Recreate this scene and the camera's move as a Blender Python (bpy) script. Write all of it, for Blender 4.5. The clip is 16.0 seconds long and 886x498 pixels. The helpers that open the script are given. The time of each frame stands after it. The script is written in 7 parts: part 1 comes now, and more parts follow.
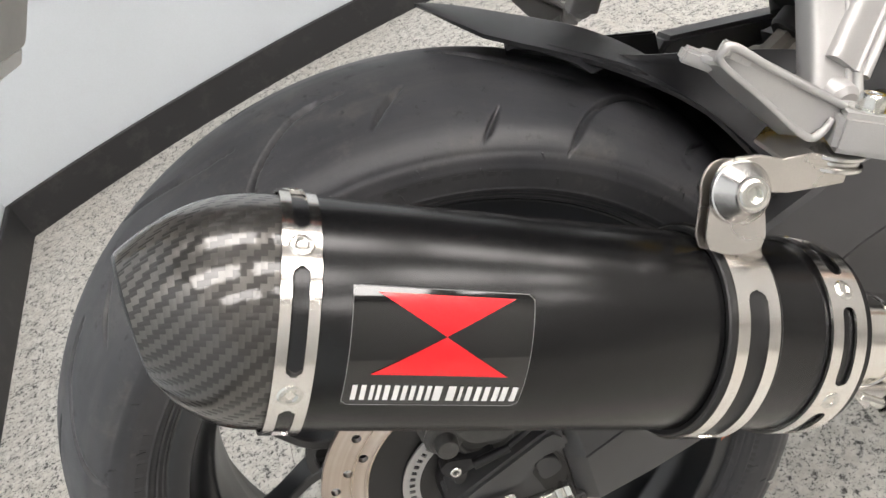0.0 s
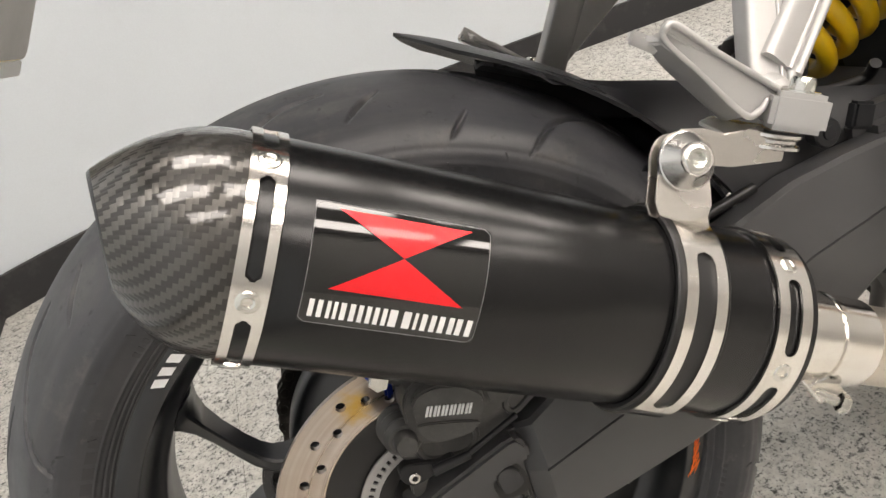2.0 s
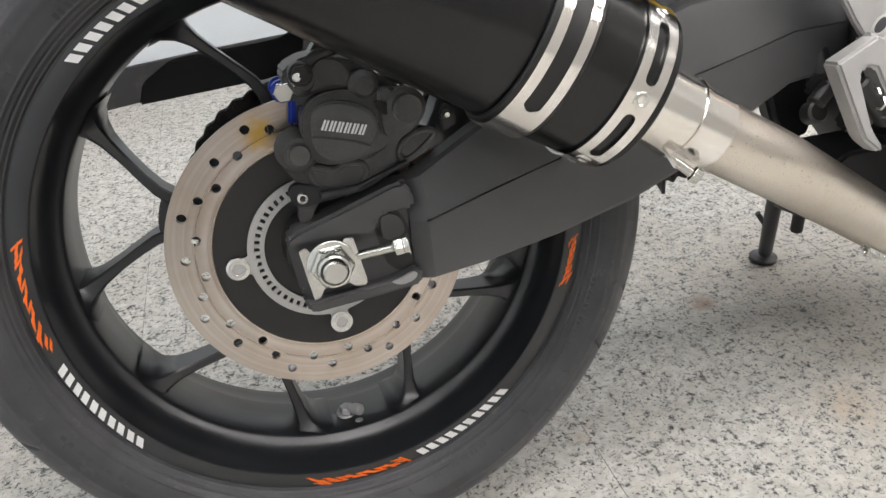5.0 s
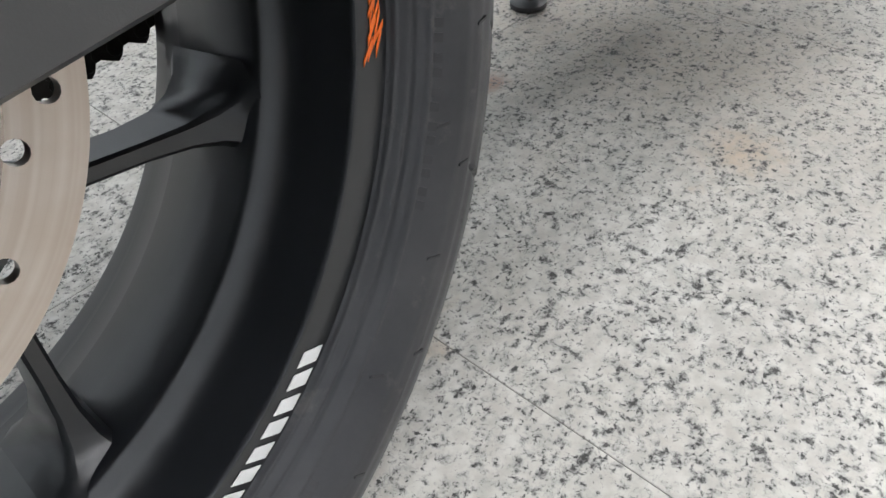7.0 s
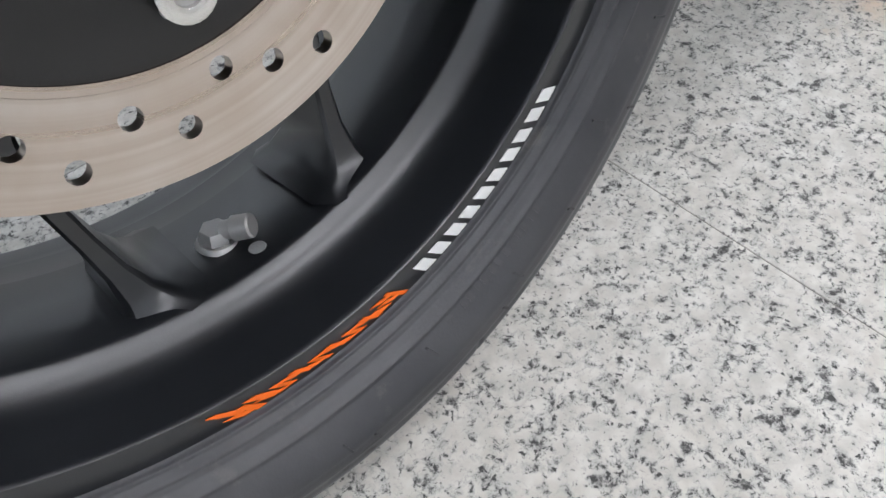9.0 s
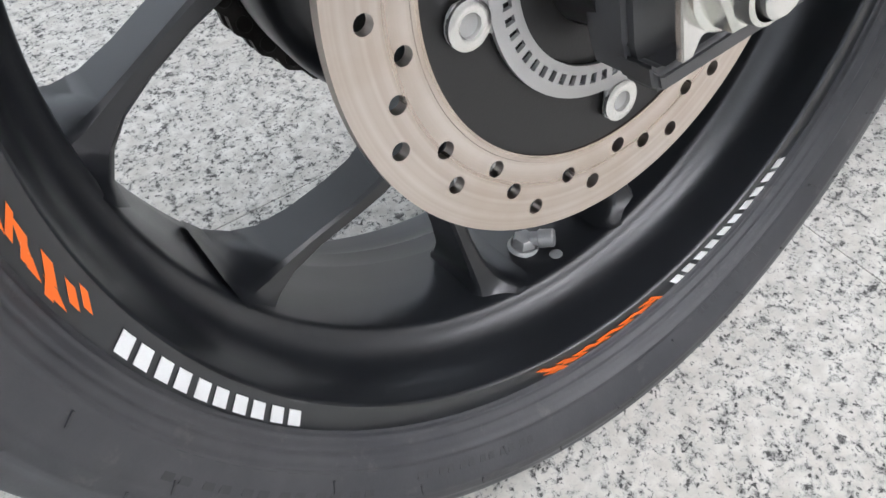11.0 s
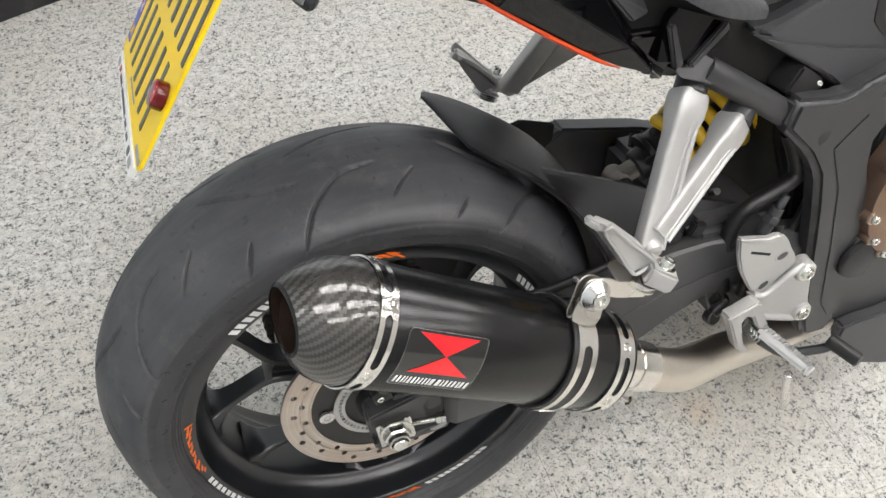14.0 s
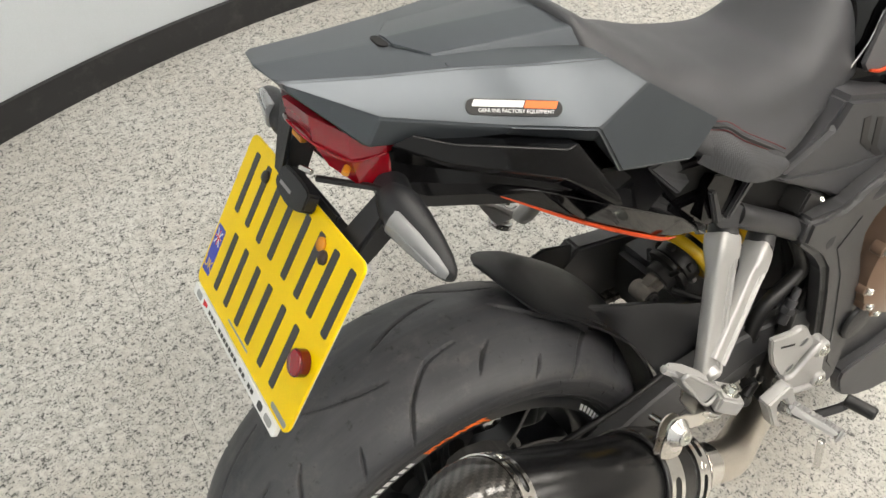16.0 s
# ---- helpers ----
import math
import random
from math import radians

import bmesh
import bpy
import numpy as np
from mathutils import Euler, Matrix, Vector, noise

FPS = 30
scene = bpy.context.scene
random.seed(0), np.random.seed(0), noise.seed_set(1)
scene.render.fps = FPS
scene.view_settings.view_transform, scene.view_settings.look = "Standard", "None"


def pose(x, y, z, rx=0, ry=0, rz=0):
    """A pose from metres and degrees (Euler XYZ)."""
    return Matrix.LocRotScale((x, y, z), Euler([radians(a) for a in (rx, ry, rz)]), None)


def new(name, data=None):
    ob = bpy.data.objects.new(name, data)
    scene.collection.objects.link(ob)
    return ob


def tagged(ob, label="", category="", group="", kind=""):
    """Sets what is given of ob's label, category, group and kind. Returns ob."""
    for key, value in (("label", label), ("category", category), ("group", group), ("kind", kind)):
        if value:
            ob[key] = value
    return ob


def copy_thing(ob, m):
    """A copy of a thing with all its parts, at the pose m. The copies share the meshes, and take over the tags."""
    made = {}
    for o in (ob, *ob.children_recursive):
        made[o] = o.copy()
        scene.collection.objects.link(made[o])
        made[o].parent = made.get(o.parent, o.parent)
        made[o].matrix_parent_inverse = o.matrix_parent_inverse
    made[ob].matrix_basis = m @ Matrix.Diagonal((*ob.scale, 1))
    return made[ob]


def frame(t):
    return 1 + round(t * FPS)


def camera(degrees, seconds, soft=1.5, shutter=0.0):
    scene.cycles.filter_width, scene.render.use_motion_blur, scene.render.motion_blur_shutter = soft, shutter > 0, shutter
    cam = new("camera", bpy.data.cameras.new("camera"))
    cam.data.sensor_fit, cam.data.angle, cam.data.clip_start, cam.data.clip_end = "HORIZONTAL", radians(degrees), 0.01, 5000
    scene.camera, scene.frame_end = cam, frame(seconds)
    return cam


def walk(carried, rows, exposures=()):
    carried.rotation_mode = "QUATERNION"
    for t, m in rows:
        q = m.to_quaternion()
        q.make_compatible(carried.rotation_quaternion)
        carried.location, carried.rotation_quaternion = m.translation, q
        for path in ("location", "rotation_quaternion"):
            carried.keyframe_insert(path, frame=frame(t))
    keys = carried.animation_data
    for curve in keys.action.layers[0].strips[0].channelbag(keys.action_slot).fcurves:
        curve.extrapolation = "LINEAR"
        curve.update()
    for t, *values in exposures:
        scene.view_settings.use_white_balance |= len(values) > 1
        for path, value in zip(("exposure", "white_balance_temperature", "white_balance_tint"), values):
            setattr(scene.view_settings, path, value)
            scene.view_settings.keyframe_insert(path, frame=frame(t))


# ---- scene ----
cam = camera(60.83, 16.0, soft=1.5)
# seconds, eye in metres, turn in degrees
ROWS = [
    (0, 0.0148, -0.4223, 0.8339, 48.126, 15.923, -17.735),
    (0.5, 0.0235, -0.4429, 0.8291, 50.363, 16.789, -18.949),
    (1, 0.0169, -0.4668, 0.8145, 54.277, 16.872, -19.468),
    (1.5, 0.0047, -0.4798, 0.7944, 56.914, 15.895, -19.796),
    (2, -0.0126, -0.4860, 0.7679, 58.467, 13.604, -17.771),
    (2.5, -0.0254, -0.5039, 0.7195, 60.718, 10.141, -13.539),
    (3, -0.0173, -0.5516, 0.6468, 61.189, 6.039, -9.049),
    (3.2, -0.0037, -0.5814, 0.6263, 61.375, 4.656, -7.352),
    (5.3, -0.0400, -0.6149, 0.6216, 57.856, 3.901, -20.650),
    (5.5, -0.0388, -0.5519, 0.5922, 56.642, 4.596, -24.520),
    (6, -0.0002, -0.4057, 0.4777, 52.974, 4.680, -34.475),
    (6.5, 0.0364, -0.3080, 0.3938, 49.217, 4.157, -42.722),
    (7, 0.0483, -0.2856, 0.3769, 46.609, 3.912, -47.331),
    (7.5, 0.0287, -0.2964, 0.3710, 43.885, 3.524, -48.961),
    (8, -0.0003, -0.3004, 0.3603, 41.729, 2.995, -48.196),
    (8.5, -0.0298, -0.2890, 0.3536, 40.179, 2.184, -45.866),
    (9, -0.0655, -0.2764, 0.3644, 39.010, 1.874, -42.784),
    (9.5, -0.1063, -0.2672, 0.3855, 38.529, 1.844, -39.734),
    (10, -0.1532, -0.2589, 0.4148, 38.461, 1.721, -37.103),
    (10.2, -0.1696, -0.2556, 0.4239, 38.730, 1.795, -36.498),
    (12.3, -0.2136, -0.2588, 0.6319, 37.212, -1.479, -34.672),
    (12.5, -0.2005, -0.2958, 0.6763, 36.510, -1.833, -33.221),
    (13, -0.1556, -0.3990, 0.8364, 34.830, -3.346, -28.511),
    (13.5, -0.1279, -0.4565, 1.0109, 36.137, -3.183, -23.366),
    (14, -0.1302, -0.4833, 1.1445, 38.524, -4.077, -19.760),
    (14.5, -0.1385, -0.4751, 1.2287, 40.791, -4.565, -19.071),
    (15, -0.1481, -0.4597, 1.2919, 41.995, -4.298, -20.163),
    (15.5, -0.1929, -0.3961, 1.2867, 41.710, -4.299, -24.748),
    (16, -0.2474, -0.3209, 1.2805, 40.202, -3.085, -31.445),
]
EXPOSURES = [(0.0, 0.05, 6650, 13), (1.0, -0.01, 6850, 13), (2.0, 0.0, 7050, 14), (2.5, 0.06, 7250, 16), (3.0, 0.1, 7000, 14), (5.5, 0.03, 6450, 12), (6.5, 0.04, 6250, 11), (8.0, 0.03, 6050, 12), (10.0, 0.18, 6000, 13), (12.5, 0.46, 6050, 13), (13.5, 0.01, 6300, 11), (14.0, 0.0, 6450, 11), (14.5, 0.02, 6550, 10), (15.0, -0.01, 6700, 10), (16.0, -0.08, 6950, 10)]
walk(cam, [(t, pose(x, y, z, rx, ry, rz)) for t, x, y, z, rx, ry, rz in ROWS], EXPOSURES)

# ---------------------------------------------------------------- world and light
world = bpy.data.worlds.new("world")
world.use_nodes = True
world.node_tree.nodes["Background"].inputs[0].default_value = (0.9, 0.95, 1.0, 1)
world.node_tree.nodes["Background"].inputs[1].default_value = 0.02
scene.world = world
CEILING = 2.75
LIGHT = 11.2

# ---------------------------------------------------------------- materials


def nodes_of(name):
    m = bpy.data.materials.new(name)
    m.use_nodes = True
    nt = m.node_tree
    return m, nt, nt.nodes["Principled BSDF"]


def link(nt, a, b):
    nt.links.new(a, b)


def coords(nt, kind="Object", scale=(1, 1, 1)):
    tc = nt.nodes.new("ShaderNodeTexCoord")
    mp = nt.nodes.new("ShaderNodeMapping")
    mp.inputs["Scale"].default_value = scale
    link(nt, tc.outputs[kind], mp.inputs["Vector"])
    return mp.outputs["Vector"]


def noise_of(nt, vec, scale, detail=4, rough=0.55):
    n = nt.nodes.new("ShaderNodeTexNoise")
    n.inputs["Scale"].default_value = scale
    n.inputs["Detail"].default_value = detail
    n.inputs["Roughness"].default_value = rough
    link(nt, vec, n.inputs["Vector"])
    return n.outputs["Fac"]


def ramp(nt, fac, *stops):
    r = nt.nodes.new("ShaderNodeValToRGB")
    el = r.color_ramp.elements
    while len(el) < len(stops):
        el.new(0.5)
    for e, (p, c) in zip(el, stops):
        e.position = p
        e.color = (c, c, c, 1) if not hasattr(c, "__len__") else (*c, 1)
    link(nt, fac, r.inputs["Fac"])
    return r.outputs["Color"]


def mix(nt, fac, a, b, kind="MIX"):
    n = nt.nodes.new("ShaderNodeMix")
    n.data_type, n.blend_type = "RGBA", kind
    for value, socket in ((fac, n.inputs[0]), (a, n.inputs[6]), (b, n.inputs[7])):
        if hasattr(value, "is_linked"):
            link(nt, value, socket)
        elif hasattr(value, "__len__"):
            socket.default_value = (*value, 1)
        else:
            socket.default_value = value if socket is n.inputs[0] else (value, value, value, 1)
    return n.outputs[2]


def maths(nt, op, a, b=0.0):
    n = nt.nodes.new("ShaderNodeMath")
    n.operation = op
    for value, socket in ((a, n.inputs[0]), (b, n.inputs[1])):
        if hasattr(value, "is_linked"):
            link(nt, value, socket)
        else:
            socket.default_value = value
    return n.outputs[0]


def bump(nt, bsdf, height, strength, distance):
    b = nt.nodes.new("ShaderNodeBump")
    b.inputs["Strength"].default_value = strength
    b.inputs["Distance"].default_value = distance
    link(nt, height, b.inputs["Height"])
    link(nt, b.outputs["Normal"], bsdf.inputs["Normal"])


def surface(name, color, rough, metal=0.0, vary=0.12, grain=900.0, relief=0.0002, patch=18.0, coat=0.0, rough_vary=0.15, spec=0.5, dust=0.0):
    """A painted, cast or moulded surface: colour and gloss vary in patches and in fine grain, with a fine relief."""
    m, nt, b = nodes_of(name)
    vec = coords(nt)
    big, fine = noise_of(nt, vec, patch, 5), noise_of(nt, vec, grain, 2)
    lo = tuple(c * (1 - vary) for c in color)
    hi = tuple(min(1, c * (1 + vary)) for c in color)
    col = mix(nt, ramp(nt, big, (0.3, 0.0), (0.7, 1.0)), lo, hi)
    col = mix(nt, maths(nt, "MULTIPLY", fine, 0.35), col, tuple(c * 0.75 for c in color))
    if dust:
        spots = ramp(nt, noise_of(nt, vec, patch * 2.3, 8, 0.7), (0.52, 0.0), (0.75, 1.0))
        col = mix(nt, maths(nt, "MULTIPLY", spots, dust), col, (0.32, 0.30, 0.27))
    link(nt, col, b.inputs["Base Color"])
    r = nt.nodes.new("ShaderNodeMapRange")
    r.inputs["To Min"].default_value = max(0.02, rough * (1 - rough_vary))
    r.inputs["To Max"].default_value = min(1, rough * (1 + rough_vary))
    link(nt, big, r.inputs["Value"])
    link(nt, r.outputs["Result"], b.inputs["Roughness"])
    b.inputs["Metallic"].default_value = metal
    b.inputs["Specular IOR Level"].default_value = spec
    b.inputs["Coat Weight"].default_value = coat
    b.inputs["Coat Roughness"].default_value = 0.05
    if relief:
        bump(nt, b, fine, 0.35, relief)
    return m


def brushed(name, color, rough, stretch, scale=60.0, amount=0.25):
    """Metal with a stretched brushing along one axis of the thing."""
    m, nt, b = nodes_of(name)
    vec = coords(nt, "Object", stretch)
    lines, big = noise_of(nt, vec, scale, 6, 0.7), noise_of(nt, coords(nt), 22, 4)
    col = mix(nt, maths(nt, "MULTIPLY", lines, amount), color, tuple(c * 0.55 for c in color))
    col = mix(nt, ramp(nt, big, (0.45, 0.0), (0.75, 0.35)), col, tuple(c * f for c, f in zip(color, (0.82, 0.74, 0.62))))
    link(nt, col, b.inputs["Base Color"])
    b.inputs["Metallic"].default_value = 1.0
    link(nt, ramp(nt, lines, (0.2, rough * 0.75), (0.8, rough * 1.3)), b.inputs["Roughness"])
    bump(nt, b, lines, 0.06, 0.0003)
    return m


def terrazzo():
    """Pale stone chips with dark flecks of several sizes under a satin polish."""
    m, nt, b = nodes_of("terrazzo")
    tc = nt.nodes.new("ShaderNodeNewGeometry")
    vec = tc.outputs["Position"]
    warp = nt.nodes.new("ShaderNodeTexNoise")
    warp.inputs["Scale"].default_value = 120
    link(nt, vec, warp.inputs["Vector"])
    add = nt.nodes.new("ShaderNodeMixRGB")
    add.blend_type = "LINEAR_LIGHT"
    add.inputs[0].default_value = 0.003
    link(nt, vec, add.inputs[1])
    link(nt, warp.outputs["Color"], add.inputs[2])
    col = mix(nt, ramp(nt, noise_of(nt, vec, 75, 3), (0.36, 0.0), (0.62, 1.0)), (0.505, 0.495, 0.460), (0.652, 0.648, 0.612))
    col = mix(nt, ramp(nt, noise_of(nt, vec, 2.2, 5), (0.40, 0.0), (0.65, 0.38)), col, (0.40, 0.35, 0.285))
    stain = ramp(nt, noise_of(nt, vec, 5.5, 6, 0.65), (0.66, 0.0), (0.74, 0.5))
    col = mix(nt, stain, col, (0.50, 0.36, 0.22))
    # brown dust trodden in beside the stand with painted shade, and one rusty smear
    # second, greyer patch: the motorcycle's shade put into the floor colour, with some dirt
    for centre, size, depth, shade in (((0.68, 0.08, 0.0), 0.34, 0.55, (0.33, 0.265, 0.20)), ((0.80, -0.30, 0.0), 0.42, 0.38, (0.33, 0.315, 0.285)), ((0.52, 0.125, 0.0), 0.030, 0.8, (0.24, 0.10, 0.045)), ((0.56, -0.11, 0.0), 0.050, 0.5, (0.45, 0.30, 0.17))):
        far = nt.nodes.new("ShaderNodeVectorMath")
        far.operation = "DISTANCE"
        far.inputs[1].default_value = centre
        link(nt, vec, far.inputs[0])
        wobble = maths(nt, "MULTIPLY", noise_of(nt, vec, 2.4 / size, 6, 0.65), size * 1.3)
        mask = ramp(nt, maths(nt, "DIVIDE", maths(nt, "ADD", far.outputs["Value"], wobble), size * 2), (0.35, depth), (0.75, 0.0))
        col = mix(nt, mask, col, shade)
    col = mix(nt, ramp(nt, noise_of(nt, vec, 58, 4, 0.6), (0.48, 0.0), (0.66, 0.65)), col, (0.415, 0.405, 0.370))
    # flecks gather in loose clusters, each with a grey halo
    crowd = maths(nt, "MULTIPLY", maths(nt, "SUBTRACT", noise_of(nt, vec, 48, 2), 0.5), 0.28)
    for scale, detail, halo, grain in ((125, 5.0, 0.500, 0.574), (240, 3.0, 0.530, 0.590)):
        n = nt.nodes.new("ShaderNodeTexNoise")
        n.inputs["Scale"].default_value = scale
        n.inputs["Detail"].default_value = detail
        n.inputs["Roughness"].default_value = 0.66
        off = nt.nodes.new("ShaderNodeVectorMath")
        off.inputs[1].default_value = (scale * 0.13, scale * 0.07, 0.0)
        link(nt, add.outputs[0], off.inputs[0])
        link(nt, off.outputs[0], n.inputs["Vector"])
        thick = maths(nt, "ADD", n.outputs["Fac"], crowd)
        col = mix(nt, ramp(nt, thick, (halo, 0.0), (grain + 0.02, 0.62)), col, (0.29, 0.288, 0.275))
        col = mix(nt, ramp(nt, thick, (grain, 0.0), (grain + 0.075, 0.95)), col, (0.024, 0.024, 0.024))
    tone = nt.nodes.new("ShaderNodeObjectInfo")
    col = mix(nt, maths(nt, "MULTIPLY", tone.outputs["Random"], 0.07), col, (0.5, 0.49, 0.46))
    link(nt, col, b.inputs["Base Color"])
    link(nt, ramp(nt, noise_of(nt, vec, 14, 5), (0.3, 0.40), (0.7, 0.58)), b.inputs["Roughness"])
    b.inputs["Specular IOR Level"].default_value = 0.14
    bump(nt, b, noise_of(nt, vec, 260, 2), 0.05, 0.0006)
    return m


def carbon():
    """Twill-woven carbon under clear lacquer; the weave follows the UV map."""
    m, nt, b = nodes_of("carbon_twill")
    tc = nt.nodes.new("ShaderNodeTexCoord")
    sep = nt.nodes.new("ShaderNodeSeparateXYZ")
    link(nt, tc.outputs["UV"], sep.inputs[0])
    u, v = sep.outputs[0], sep.outputs[1]
    cell = maths(nt, "ADD", maths(nt, "FLOOR", u), maths(nt, "FLOOR", v))
    over = maths(nt, "GREATER_THAN", maths(nt, "FRACT", maths(nt, "MULTIPLY", cell, 0.25)), 0.4)
    fu, fv = maths(nt, "FRACT", u), maths(nt, "FRACT", v)
    arch_u = maths(nt, "SINE", maths(nt, "MULTIPLY", fu, math.pi))
    arch_v = maths(nt, "SINE", maths(nt, "MULTIPLY", fv, math.pi))
    threads = nt.nodes.new("ShaderNodeTexNoise")
    threads.inputs["Scale"].default_value = 9
    link(nt, tc.outputs["UV"], threads.inputs["Vector"])
    light = mix(nt, threads.outputs["Fac"], (0.050, 0.048, 0.045), (0.150, 0.142, 0.132))
    dark = mix(nt, threads.outputs["Fac"], (0.018, 0.0175, 0.017), (0.060, 0.057, 0.053))
    col = mix(nt, over, dark, light)
    link(nt, col, b.inputs["Base Color"])
    b.inputs["Metallic"].default_value = 0.75
    b.inputs["Roughness"].default_value = 0.38
    b.inputs["Anisotropic"].default_value = 0.85
    link(nt, maths(nt, "MULTIPLY", over, 0.25), b.inputs["Anisotropic Rotation"])
    along_tow = nt.nodes.new("ShaderNodeTangent")
    along_tow.direction_type = "UV_MAP"
    along_tow.uv_map = "UVMap"
    link(nt, along_tow.outputs["Tangent"], b.inputs["Tangent"])
    b.inputs["Coat Weight"].default_value = 1.0
    b.inputs["Coat Roughness"].default_value = 0.06
    swell = nt.nodes.new("ShaderNodeTexNoise")
    swell.inputs["Scale"].default_value = 0.55
    swell.inputs["Detail"].default_value = 2.0
    link(nt, tc.outputs["UV"], swell.inputs["Vector"])
    wavy = nt.nodes.new("ShaderNodeBump")
    wavy.inputs["Strength"].default_value = 0.09
    wavy.inputs["Distance"].default_value = 0.0012
    link(nt, swell.outputs["Fac"], wavy.inputs["Height"])
    link(nt, wavy.outputs["Normal"], b.inputs["Coat Normal"])
    height = mix(nt, over, arch_u, arch_v)
    bump(nt, b, height, 0.25, 0.0006)
    return m


def lens(name, color, rough=0.08, transmission=0.6, coat=0.15):
    m, nt, b = nodes_of(name)
    vec = coords(nt)
    link(nt, mix(nt, noise_of(nt, vec, 60, 3), color, tuple(c * 0.8 for c in color)), b.inputs["Base Color"])
    b.inputs["Roughness"].default_value = rough
    b.inputs["Transmission Weight"].default_value = transmission
    b.inputs["IOR"].default_value = 1.49
    b.inputs["Coat Weight"].default_value = coat
    b.inputs["Coat Roughness"].default_value = 0.02
    return m


def glow(name, color, strength):
    m, nt, b = nodes_of(name)
    b.inputs["Base Color"].default_value = (*color, 1)
    b.inputs["Emission Color"].default_value = (*color, 1)
    b.inputs["Emission Strength"].default_value = strength
    return m


def woven(name, color, rough, scale):
    """Textured vinyl or grip tape: a regular fine weave in relief."""
    m, nt, b = nodes_of(name)
    vec = coords(nt)
    v = nt.nodes.new("ShaderNodeTexVoronoi")
    v.inputs["Scale"].default_value = scale
    v.inputs["Randomness"].default_value = 0.15
    link(nt, vec, v.inputs["Vector"])
    link(nt, mix(nt, v.outputs["Distance"], tuple(c * 1.35 for c in color), tuple(c * 0.55 for c in color)), b.inputs["Base Color"])
    b.inputs["Roughness"].default_value = rough
    bump(nt, b, v.outputs["Distance"], 0.5, 0.0006)
    return m


def tyre_rubber():
    m, nt, b = nodes_of("tyre_rubber")
    vec = coords(nt)
    sep = nt.nodes.new("ShaderNodeSeparateXYZ")
    link(nt, vec, sep.inputs[0])
    x, y, z = sep.outputs
    radius = maths(nt, "SQRT", maths(nt, "ADD", maths(nt, "MULTIPLY", x, x), maths(nt, "MULTIPLY", z, z)))
    turn = maths(nt, "ARCTAN2", z, x)
    round_way = nt.nodes.new("ShaderNodeCombineXYZ")
    link(nt, maths(nt, "MULTIPLY", turn, 1.6), round_way.inputs[0])
    link(nt, maths(nt, "MULTIPLY", y, 45.0), round_way.inputs[1])
    streak = noise_of(nt, round_way.outputs[0], 1.6, 6, 0.62)
    tread = mix(nt, ramp(nt, noise_of(nt, vec, 9, 6, 0.6), (0.35, 0.0), (0.7, 1.0)), (0.036, 0.0375, 0.0425), (0.062, 0.063, 0.069))
    tread = mix(nt, ramp(nt, streak, (0.45, 0.0), (0.74, 0.42)), tread, (0.095, 0.093, 0.091))
    scuff = ramp(nt, noise_of(nt, vec, 26, 9, 0.75), (0.53, 0.0), (0.70, 0.7))
    tread = mix(nt, scuff, tread, (0.105, 0.100, 0.095))
    smear = ramp(nt, noise_of(nt, vec, 70, 6, 0.7), (0.60, 0.0), (0.68, 0.8))
    tread = mix(nt, smear, tread, (0.014, 0.014, 0.016))
    # the scrubbed tread ends at a crisp edge; the sidewall below it keeps its darker mould skin
    wall = mix(nt, ramp(nt, noise_of(nt, vec, 14, 6, 0.65), (0.40, 0.0), (0.70, 1.0)), (0.028, 0.029, 0.0330), (0.050, 0.050, 0.053))
    wall = mix(nt, ramp(nt, noise_of(nt, vec, 60, 6, 0.7), (0.60, 0.0), (0.70, 0.6)), wall, (0.080, 0.077, 0.073))
    wander = maths(nt, "MULTIPLY", noise_of(nt, vec, 30, 3), 0.003)
    col = mix(nt, ramp(nt, maths(nt, "MULTIPLY", maths(nt, "SUBTRACT", maths(nt, "ADD", radius, wander), 0.2600), 20.0), (0.10, 0.0), (0.13, 1.0)), wall, tread)
    link(nt, col, b.inputs["Base Color"])
    link(nt, ramp(nt, noise_of(nt, vec, 15, 5), (0.3, 0.40), (0.7, 0.60)), b.inputs["Roughness"])
    bump(nt, b, noise_of(nt, vec, 700, 3), 0.25, 0.0003)
    return m


